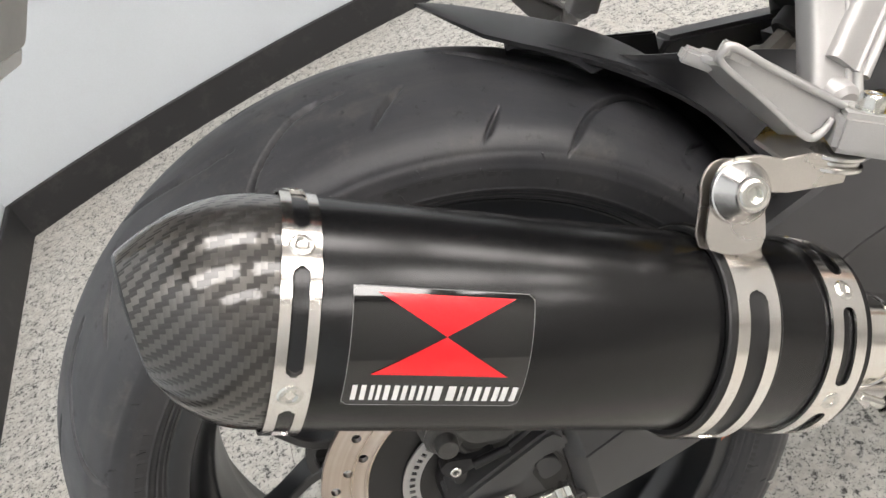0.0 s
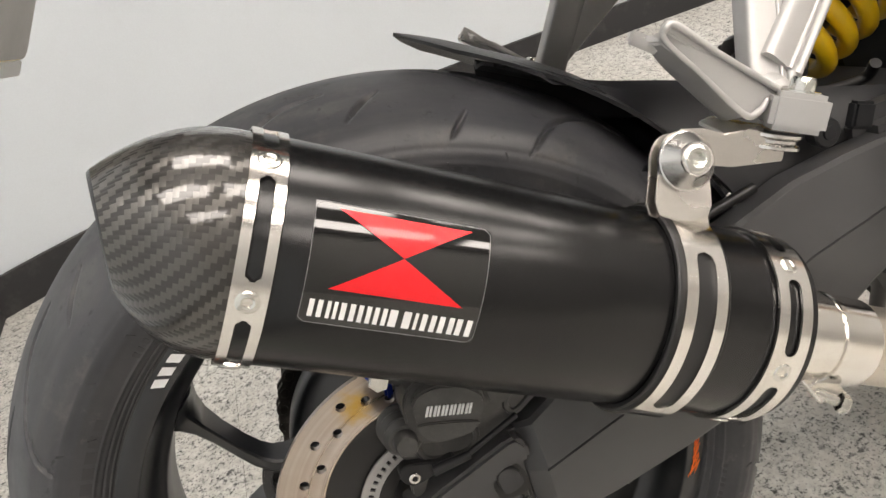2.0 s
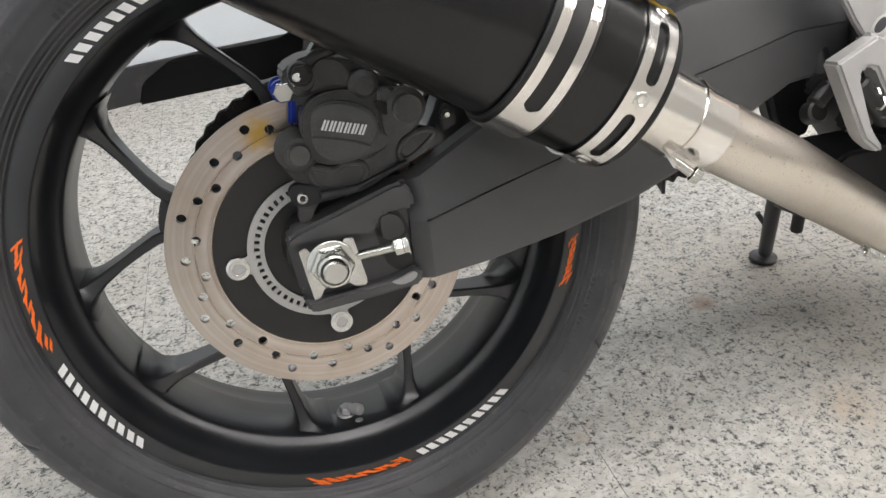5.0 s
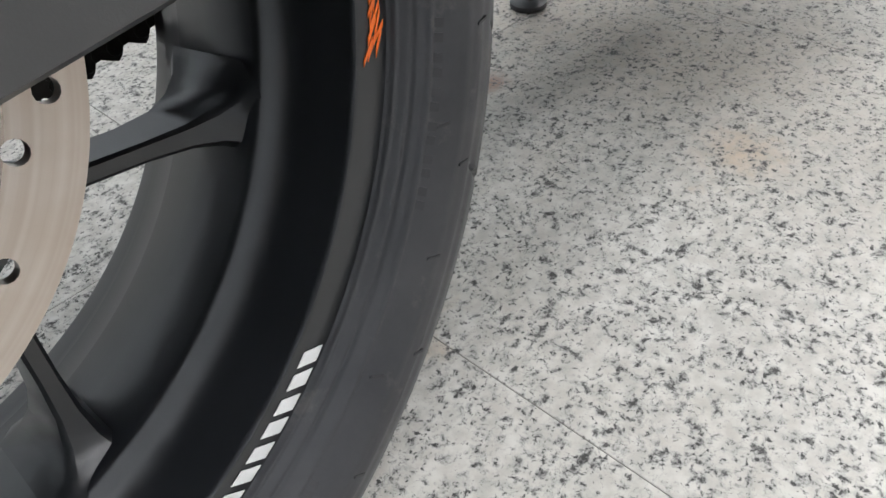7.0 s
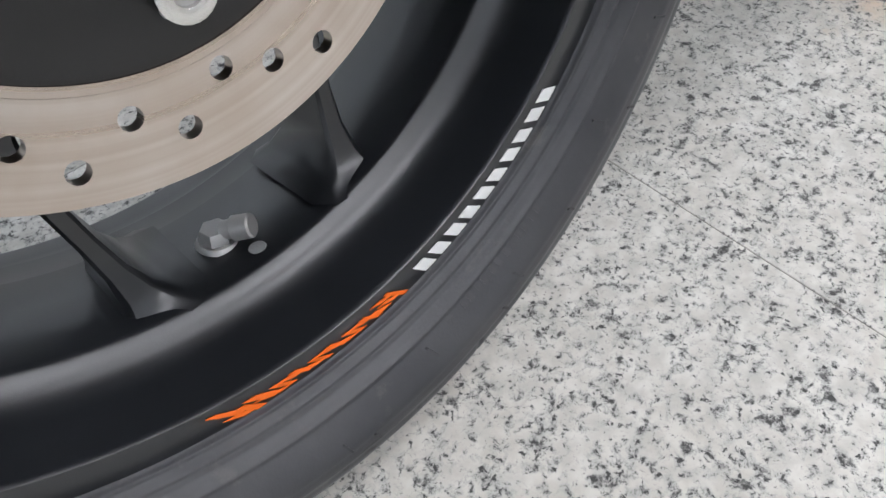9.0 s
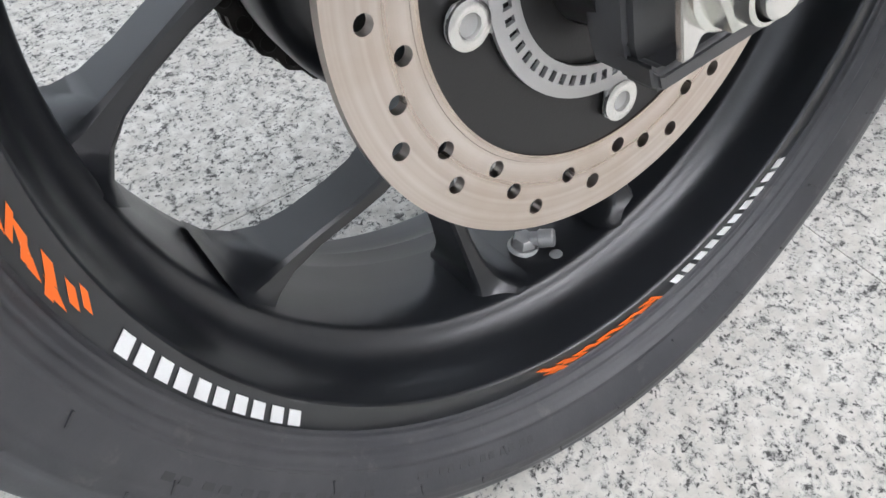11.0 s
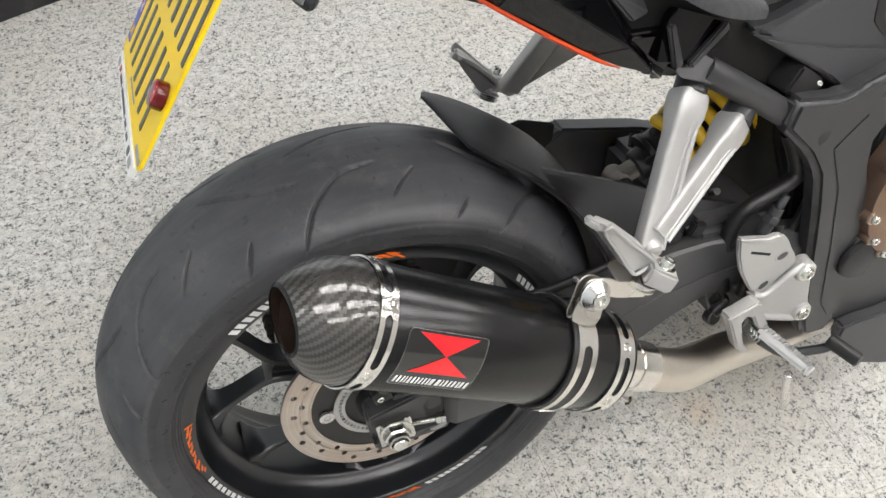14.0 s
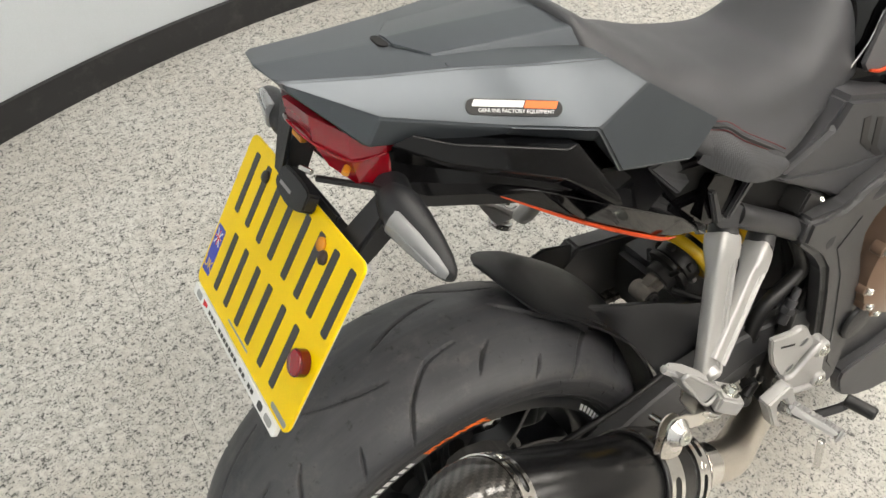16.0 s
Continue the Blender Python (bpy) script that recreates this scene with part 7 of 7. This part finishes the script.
    part("end_clip", facets({n: V3((x, -y * s, z)) for n, (x, y, z) in dict(a=(0.2600, 0.1255, 0.4055), b=(0.2720, 0.1250, 0.3950), c=(0.2790, 0.1190, 0.4000), d=(0.2650, 0.1170, 0.3920), e=(0.2680, 0.1080, 0.4060)).items()}, ("a b d", "a e c b", "b c d", "a d e", "c e d"), 0.0008, 2), BARE_ALU, side_panel, "bright metal clip")
    part("rubber_gusset", plate3d([(x, -y * s, z) for x, y, z in ((0.2050, 0.0985, 0.4860), (0.2450, 0.0940, 0.4860), (0.2660, 0.0990, 0.4480), (0.2450, 0.1060, 0.4450))], 0.006, 0.002, (0, 1 * s, -0.3)), VINYL_WEAVE, side_panel, "woven-texture black gusset")
    part("rear_tongue", slab([(0.2300, 0.4350), (0.3000, 0.4330), (0.3350, 0.4050), (0.3050, 0.3820), (0.2620, 0.3920)], *sorted((-0.1100 * s, -0.0850 * s)), 0.004), GLOSS_BLACK, side_panel)
part("undertail", slab([(-0.0440, 0.5560), (-0.0200, 0.5130), (-0.0039, 0.5059), (0.0770, 0.4745), (0.1500, 0.4480), (0.2300, 0.4200), (0.2300, 0.4600), (0.0600, 0.5500)], -0.0570, 0.0570, 0.004), BLACK_PLASTIC, bike, "black moulded undertail")

# ---------------------------------------------------------------- seat
SEAT = [
    (0.1380, [(0, 0.6250), (0.040, 0.6230), (0.066, 0.6130), (0.074, 0.6040), (0.060, 0.585), (0, 0.58)]),
    (0.1500, [(0, 0.6330), (0.042, 0.6300), (0.072, 0.6130), (0.084, 0.5970), (0.080, 0.565), (0, 0.56)]),
    (0.2000, [(0, 0.6000), (0.050, 0.5960), (0.084, 0.5810), (0.096, 0.5600), (0.098, 0.528), (0, 0.52)]),
    (0.2400, [(0, 0.5760), (0.056, 0.5720), (0.092, 0.5580), (0.108, 0.5330), (0.113, 0.500), (0, 0.49)]),
    (0.2850, [(0, 0.5580), (0.060, 0.5550), (0.096, 0.5420), (0.118, 0.5120), (0.131, 0.471), (0, 0.46)]),
    (0.3300, [(0, 0.5410), (0.060, 0.5380), (0.096, 0.5260), (0.116, 0.4960), (0.133, 0.455), (0, 0.44)]),
    (0.3900, [(0, 0.5260), (0.056, 0.5240), (0.090, 0.5130), (0.106, 0.4850), (0.116, 0.447), (0, 0.43)]),
    (0.4400, [(0, 0.5230), (0.052, 0.5210), (0.080, 0.5110), (0.094, 0.4860), (0.098, 0.450), (0, 0.43)]),
    (0.4750, [(0, 0.5450), (0.047, 0.5420), (0.071, 0.5270), (0.084, 0.4950), (0.088, 0.455), (0, 0.43)]),
    (0.5050, [(0, 0.5655), (0.042, 0.5620), (0.062, 0.5460), (0.075, 0.5100), (0.080, 0.460), (0, 0.43)]),
    (0.5350, [(0, 0.5600), (0.036, 0.5560), (0.054, 0.5380), (0.067, 0.5000), (0.072, 0.462), (0, 0.44)]),
    (0.5540, [(0, 0.5350), (0.030, 0.5310), (0.046, 0.5150), (0.058, 0.4880), (0.064, 0.465), (0, 0.45)]),
]


def seat_rows():
    """Sections smoothed along the seat and round it."""
    cols = [[V3((x, y, z)) for x, half in SEAT for y, z in [half[k]]] for k in range(6)]
    cols = [curve_points(c, 5) for c in cols]
    rows = []
    for i in range(len(cols[0])):
        half = fine([(c[i].y, c[i].z) for c in cols], 4)
        rows.append((cols[0][i].x, half))
    return mirrored_rows(rows)


seat = part("rider_seat", grid(seat_rows()), VINYL, bike, "black vinyl rider seat with red stitching", 60)


def seat_patch(s):
    """The woven side panel at the seat's lower edge with its double stitching."""
    outline = [(0.258, 0.1150, 0.520), (0.272, 0.1220, 0.517), (0.290, 0.1290, 0.5035), (0.330, 0.1290, 0.4785), (0.360, 0.1285, 0.459)]
    foot = [(0.246, 0.1180, 0.488), (0.264, 0.1340, 0.477), (0.292, 0.1470, 0.463), (0.330, 0.1440, 0.450), (0.362, 0.1360, 0.443)]
    up, low = (curve_points([V3((x, -y * s, z)) for x, y, z in pts], 5) for pts in (outline, foot))
    bulge = [(t, 0.0055 * math.sin(math.pi * t)) for t in (0, 0.15, 0.35, 0.5, 0.65, 0.85, 1)]
    rows = [[a.lerp(b, t) + V3((0, -h * s, h * 0.4)) for t, h in bulge] for a, b in zip(up, low)]
    part("woven_panel", thicken(grid(rows, ring=False), 0.010), VINYL_WEAVE, seat, "woven-texture vinyl side panel")
    line = curve_points([V3((x, -(y + 0.0012) * s, z + 0.0025)) for x, y, z in outline], 10)
    part("seam", tube([p for p in line], 0.0014, 6, 1), DISC_BLACK, seat)
    for dz in (0.0055, -0.0035):
        bits = []
        for a, b in list(zip(line, line[1:]))[::1]:
            p0, p1 = a + V3((0, -0.0008 * s, dz)), a.lerp(b, 0.6) + V3((0, -0.0008 * s, dz))
            bits.append(tube([p0, p1], 0.0006, 5, 1))
        tagged(part("stitching", merged(*bits), STITCH, seat, "dark red double stitching"), kind="stuff")


for s in (1, -1):
    seat_patch(s)

# ---------------------------------------------------------------- frame, engine, tank, side covers
FRAME_R = [(0.4301, 0.3503), (0.4600, 0.3460), (0.4910, 0.3433), (0.5080, 0.3490), (0.5218, 0.3570), (0.5500, 0.3640), (0.5900, 0.3780), (0.6700, 0.4150), (0.8200, 0.4850), (0.8400, 0.4350), (0.6900, 0.3560), (0.6200, 0.3240), (0.5822, 0.3092), (0.5680, 0.2960), (0.5606, 0.2786), (0.5690, 0.2420), (0.5878, 0.2005), (0.6020, 0.1484), (0.6120, 0.0950), (0.6300, 0.0200), (0.6300, -0.0300), (0.6200, -0.0480), (0.5850, -0.0480), (0.5700, -0.0154), (0.5480, 0.0600), (0.5240, 0.1480), (0.5107, 0.1938), (0.4936, 0.2438), (0.4689, 0.2767), (0.4247, 0.3158)]
for s in (1, -1):
    y0, y1 = sorted((-0.1440 * s, -0.1150 * s))
    frame_plate = part("frame", slab(FRAME_R, y0, y1, 0.007, None, 3), FRAME_BLACK, bike, "satin black pressed frame plate")
    part("frame_panel", slab([(0.4980, 0.2800), (0.5300, 0.3180), (0.5480, 0.2980), (0.5500, 0.2750), (0.5580, 0.2380), (0.5760, 0.1970), (0.5900, 0.1450), (0.6000, 0.0850), (0.6120, 0.0200), (0.6080, -0.0100), (0.5860, 0.0200), (0.5600, 0.1200), (0.5300, 0.2200)], -0.1453 * s, -0.1420 * s, 0.0012, None, 2), FRAME_BLACK, frame_plate)
    part("top_tube", tube([(0.5300, -0.1220 * s, 0.3330), (0.5620, -0.1290 * s, 0.3440), (0.6000, -0.1340 * s, 0.3600), (0.6800, -0.1310 * s, 0.3950), (0.8200, -0.1250 * s, 0.4620)], 0.0195, 24, 5), FRAME_BLACK, frame_plate, "black frame tube")
    part("round_cover", lathe([(0, 0.0310), (0.004, 0.0310), (0.0060, 0.0295), (0.0070, 0.0270), (0.0070, 0.0002)], (0.6140, -0.1470 * s, 0.0950), (0, -s, 0), 40), BLACK_PLASTIC, frame_plate, "round black pivot cover")
    part("seat_rail", tube([(0.4620, -0.1230 * s, 0.3080), (0.4000, -0.1190 * s, 0.3470), (0.3480, -0.1180 * s, 0.3780), (0.3270, -0.1140 * s, 0.3900)], (0.0140, 0.0138, 0.0138, 0.0135), 24, 6), FRAME_BLACK, frame_plate, "black tubular seat rail")
    part("rail_tang", facets({n: V3((x, -y * s, z)) for n, (x, y, z) in dict(a=(0.2950, 0.1240, 0.3900), b=(0.3350, 0.1300, 0.3780), c=(0.3420, 0.1240, 0.3980), d=(0.3200, 0.1120, 0.4080), e=(0.2900, 0.1150, 0.3960), f=(0.3200, 0.1000, 0.3820)).items()}, ("a b c d e", "a f b", "b f c", "c f d", "d f e", "e f a"), 0.002, 2), FRAME_BLACK, frame_plate)
    part("weld_collar", lathe([(-0.003, 0.0140), (0.0, 0.0158), (0.0025, 0.0163), (0.005, 0.0158), (0.008, 0.0140)], V3((0.4530, -0.1225 * s, 0.3136)), V3((-0.84, 0.05 * s, 0.54)), 28), FRAME_BLACK, frame_plate, "raised weld bead")
    part("rail_socket", rod((0.4500, -0.1225 * s, 0.3155), (0.4850, -0.1270 * s, 0.2950), 0.0150, 0.0200, 28, 0.002), FRAME_BLACK, frame_plate)
# engine: a bronze side cover with ribs and bolts
EC = V3((0.7050, -0.1500, 0.1950))
engine = part("engine_case", slab(smooth_outline([(0.600, 0.300), (0.640, 0.320), (0.90, 0.33), (0.95, 0.05), (0.86, -0.10), (0.70, -0.09), (0.615, 0.02), (0.605, 0.18)], 3), -0.120, 0.14, 0.008), FRAME_BLACK, bike, "dark engine cases")
part("clutch_cover", lathe([(-0.03, 0.118), (0.004, 0.116), (0.012, 0.108), (0.016, 0.096), (0.017, 0.090), (0.024, 0.086), (0.030, 0.072), (0.031, 0.040), (0.031, 0.0002)], EC, (0, -1, 0), 72), BRONZE, engine, "bronze painted round engine cover")
for degrees_round in (66, 98, 131.5, 159.5, 194, 215, 236, 262, 290, 320):
    a = radians(degrees_round)
    c = EC + V3((0.112 * math.cos(a), 0.0, 0.112 * math.sin(a)))
    part("cover_bolt", socket_bolt(c + V3((0, -0.006, 0)), (0, -1, 0), 0.0062, 0.0060, 0.0085), ZINC, engine, "zinc cover bolt")
    part("bolt_boss", rod(c + V3((0, 0.012, 0)), c + V3((0, -0.007, 0)), 0.0105, 0.0098, 20, 0.002), BRONZE, engine)
for k in range(3):
    part("cover_rib", slab([(0.660 + 0.012 * k, 0.255 - 0.028 * k), (0.760, 0.262 - 0.028 * k), (0.760, 0.255 - 0.028 * k), (0.662 + 0.012 * k, 0.248 - 0.028 * k)], -0.1830, -0.1780, 0.001), BRONZE, engine)
part("cylinder_block", brick_of((0.20, 0.24, 0.16), pose(0.78, 0.0, 0.36, 0, -25, 0), 0.01), FRAME_BLACK, engine)
BELLY = [(0.6650, -0.0620), (0.7300, -0.0560), (0.8700, -0.0450), (0.9600, -0.0900), (0.9300, -0.2050), (0.7900, -0.1900), (0.7050, -0.1450), (0.6750, -0.1050)]
part("belly_panel", slab(smooth_outline(BELLY, 2), -0.140, -0.120, 0.004), GREY_PLASTIC, bike, "dark grey lower side panel")
part("exhaust_box", slab([(0.515, -0.055), (0.540, -0.111), (0.630, -0.121), (0.760, -0.125), (0.760, -0.030), (0.560, -0.030)], -0.020, 0.070, 0.004), FRAME_BLACK, bike, "black exhaust collector box under the engine")
part("swingarm_pivot", rod((0.5850, -0.1200, 0.0650), (0.5850, 0.1200, 0.0650), 0.028), FRAME_BLACK, bike)
# shock absorber with a yellow spring
S0, S1 = V3((0.3300, -0.0050, 0.1900)), V3((0.4950, -0.0050, 0.2670))
su, sv, sw = basis(S1 - S0)
shock = part("shock_absorber", merged(rod(S0.lerp(S1, 0.14), S0.lerp(S1, 0.30), 0.0200, 0.0230, 28, 0.002), rod(S0.lerp(S1, 0.28), S0.lerp(S1, 0.40), 0.0300, 0.0315, 28, 0.002), rod(S0.lerp(S1, 0.30), S1, 0.0180)), DISC_BLACK, bike, "black rear shock absorber with yellow spring")
part("preload_collar", lathe([(0, 0.0300), (0.002, 0.0340), (0.0080, 0.0340), (0.010, 0.0300)], S0.lerp(S1, 0.22), S1 - S0, 16, caps=(True, True)), DISC_BLACK, shock, "black preload collar")
for a in (0.6, 2.4, 4.1):
    radial = su * math.cos(a) + sv * math.sin(a)
    part("adjuster_peg", rod(S0.lerp(S1, 0.20) + radial * 0.024, S0.lerp(S1, 0.26) + radial * 0.037, 0.0042, None, 10, 0.001), DISC_BLACK, shock)
coil = []
for k in range(190):
    t = k / 189
    a = t * 2 * math.pi * 4.4 + 1.2
    coil.append(S0.lerp(S1, 0.40 + 0.56 * t) + (su * math.cos(a) + sv * math.sin(a)) * 0.0390)
part("spring", tube(coil, 0.0080, 12, 1), YELLOW_SPRING, shock, "yellow painted coil spring")
part("shock_clevis", merged(brick_of((0.026, 0.022, 0.046), along(S0.lerp(S1, 0.06), S1 - S0), 0.007), rod(S0 + V3((0, -0.016, 0)), S0 + V3((0, 0.016, 0)), 0.0125, None, 24, 0.002)), DUSTY_CAST, shock, "dusty bare cast clevis")
for a in (0.3, 1.5, 2.7, 3.9, 5.1):
    radial = su * math.cos(a) + sv * math.sin(a)
    part("preload_notch", brick_of((0.012, 0.008, 0.008), along(S0.lerp(S1, 0.34) + radial * 0.0315, radial, S1 - S0), 0.0012), DISC_BLACK, shock)
part("shock_hose", tube([S0.lerp(S1, 0.2) + V3((0, -0.02, -0.012)), S0.lerp(S1, 0.35) + V3((0, -0.05, -0.03)), S0.lerp(S1, 0.55) + V3((0, -0.06, -0.045)), (0.420, -0.08, 0.200)], 0.0045, 10), HOSE, shock)
part("link_bolt", socket_bolt((0.330, -0.0210, 0.190), (0, -1, 0), 0.0085, 0.005, 0.012), DISC_BLACK, shock)
# inner parts between seat, frame and swingarm, their shade painted as near-black
part("airbox", slab(smooth_outline([(0.330, 0.440), (0.430, 0.400), (0.560, 0.340), (0.600, 0.300), (0.590, 0.120), (0.540, 0.130), (0.505, 0.260), (0.430, 0.330), (0.340, 0.400)], 2), -0.085, 0.085, 0.006), SHADE_BLACK, bike, "inner airbox in painted shade black")
part("battery_tray", slab([(0.180, 0.480), (0.470, 0.440), (0.520, 0.360), (0.470, 0.325), (0.380, 0.365), (0.250, 0.415), (0.180, 0.440)], -0.098, 0.098, 0.004), SHADE_BLACK, bike, "under-seat tray in painted shade black")
part("inner_fender", slab([(0.470, 0.300), (0.500, 0.290), (0.545, 0.200), (0.575, 0.080), (0.545, 0.075), (0.515, 0.190), (0.480, 0.260)], -0.080, 0.080, 0.004), SHADE_BLACK, bike, "inner mudguard in painted shade black")
for s in (1, -1):
    bracket_cover = part("rail_cover", facets({n: V3((x, -y * s, z)) for n, (x, y, z) in dict(a=(0.2680, 0.1180, 0.4080), b=(0.2720, 0.1130, 0.4420), c=(0.2860, 0.1100, 0.4540), d=(0.3560, 0.1060, 0.4280), e=(0.3440, 0.1120, 0.4100), f=(0.3150, 0.1180, 0.4050), g=(0.2960, 0.1200, 0.4040), ai=(0.2760, 0.0900, 0.4050), ci=(0.2860, 0.0880, 0.4480), di=(0.3500, 0.0880, 0.4200)).items()}, ("a b g", "b c f g", "c d e f", "a ai ci c b", "c ci di d", "a g f e d di ai"), 0.0014, 2), GLOSS_BLACK, bike, "gloss black moulded rail cover")
    part("cover_rib", beam((0.2755, -0.1180 * s, 0.4440), (0.2900, -0.1220 * s, 0.4020), 0.007, 0.010, 0.008, 0.008, (1, 0, 0.3), 0.002), FRAME_BLACK, bracket_cover)
    part("cover_rib", beam((0.3420, -0.1130 * s, 0.4320), (0.3020, -0.1220 * s, 0.4010), 0.010, 0.008, 0.008, 0.008, (1, 0, -0.8), 0.002), FRAME_BLACK, bracket_cover)
part("relay_box", brick_of((0.050, 0.030, 0.030), pose(0.452, -0.108, 0.352, 0, 32, 8), 0.003), DISC_BLACK, bike, "small black relay box")
part("relay_bolt", socket_bolt((0.470, -0.122, 0.352), (0, -0.5, 0.8), 0.0034, 0.002), ZINC, bike, "small bright screw")
# side covers and tank
COVER = [(0.3680, 0.4220), (0.3960, 0.4240), (0.4580, 0.4500), (0.4750, 0.4800), (0.5900, 0.4480), (0.6180, 0.3480), (0.5990, 0.3200), (0.5350, 0.3150), (0.4830, 0.3540)]
for s in (1, -1):
    y0, y1 = sorted((-0.1180 * s, -0.0650 * s))
    cover = part("side_cover", slab(COVER, y0, y1, 0.007), GREY_PLASTIC, bike, "dark grey plastic side cover with louvres")
    for pts in ([(0.509, 0.444), (0.522, 0.444), (0.529, 0.412), (0.548, 0.393), (0.538, 0.392), (0.517, 0.410)], [(0.535, 0.437), (0.548, 0.433), (0.557, 0.390), (0.577, 0.372), (0.566, 0.371), (0.545, 0.388)]):
        part("louvre", slab(pts, -0.1188 * s, -0.1170 * s, 0.0004), DISC_BLACK, cover, "dark louvre slot")
    part("oval_hole", slab(smooth_outline([(0.535, 0.333), (0.550, 0.341), (0.566, 0.336), (0.556, 0.327)], 4), -0.1188 * s, -0.1170 * s, 0.0004), DISC_BLACK, cover)
    part("lower_lip", slab([(0.3680, 0.4200), (0.4830, 0.3900), (0.6080, 0.3700), (0.6170, 0.3480), (0.5980, 0.3220), (0.5350, 0.3170), (0.4830, 0.3560)], *sorted((-0.1215 * s, -0.1150 * s)), 0.003), GREY_PLASTIC, cover)
    part("front_cover", slab([(0.6050, 0.4300), (0.6800, 0.4700), (0.7800, 0.4400), (0.7600, 0.3700), (0.6450, 0.3450), (0.6220, 0.3550)], *sorted((-0.1280 * s, -0.0700 * s)), 0.006), GREY_PLASTIC, cover)
TANK = [
    (0.5350, [(0, 0.5100), (0.030, 0.5080), (0.052, 0.4950), (0.064, 0.4700), (0.068, 0.4550), (0, 0.45)]),
    (0.5700, [(0, 0.5700), (0.036, 0.5650), (0.064, 0.5400), (0.078, 0.5000), (0.081, 0.4520), (0, 0.44)]),
    (0.6300, [(0, 0.6350), (0.055, 0.6280), (0.080, 0.5900), (0.084, 0.5300), (0.084, 0.4420), (0, 0.43)]),
    (0.7200, [(0, 0.6850), (0.075, 0.6750), (0.115, 0.6250), (0.125, 0.5550), (0.110, 0.4500), (0, 0.43)]),
    (0.8600, [(0, 0.7050), (0.090, 0.6900), (0.150, 0.6350), (0.160, 0.5600), (0.140, 0.4600), (0, 0.43)]),
    (0.9800, [(0, 0.6900), (0.080, 0.6700), (0.120, 0.6200), (0.125, 0.5600), (0.110, 0.4800), (0, 0.44)]),
]
tank = part("fuel_tank", grid(mirrored_rows([(x, fine(h, 4)) for x, h in TANK])), GLOSS_BLACK, bike, "gloss black fuel tank", 50)
for s in (1, -1):
    part("tank_grip", plate3d([V3((x, -0.0880 * s, z)) for x, z in ((0.5280, 0.4890), (0.5380, 0.4780), (0.5690, 0.4690), (0.6320, 0.4730), (0.6700, 0.5000), (0.6600, 0.5900), (0.5900, 0.6000), (0.5720, 0.5860), (0.5416, 0.5498))], 0.006, 0.003, (0, s, 0)), GRIP_MESH, tank, "textured grey knee grip pad")
    part("grip_stripe", tube([(0.5420, -0.0895 * s, 0.4800), (0.5690, -0.0895 * s, 0.4735), (0.6320, -0.0895 * s, 0.4775)], (0.0018, 0.0026, 0.0030), 8, 5), DEEP_ORANGE, tank, "orange edge line")
    part("silver_edge", tube([(0.5140, -0.0760 * s, 0.4733), (0.5400, -0.0780 * s, 0.5060), (0.5520, -0.0780 * s, 0.5430)], 0.0016, 8, 5), BARE_ALU, tank)

# ---------------------------------------------------------------- floor of half-metre terrazzo tiles
floor = part("floor", brick_of((7.5, 6.5, 0.02), Matrix.Translation((1.75, -0.65, -0.0105)), 0), JOINT, label="")
tagged(floor, "pale speckled terrazzo tile floor", "floor", kind="structure")
TILE = 0.5
tile_bm = brick_of((TILE - 0.0007, TILE - 0.0007, 0.006), Matrix.Identity(4), 0.0005, 1)
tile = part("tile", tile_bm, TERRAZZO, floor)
first = True
for i in range(-4, 9):
    for j in range(-6, 5):
        m = Matrix.Translation((0.26 + TILE * (i + 0.5), -0.32 + TILE * (j + 0.5), -0.003))
        if first:
            tile.matrix_basis, first = m, False
        else:
            again(tile, m)
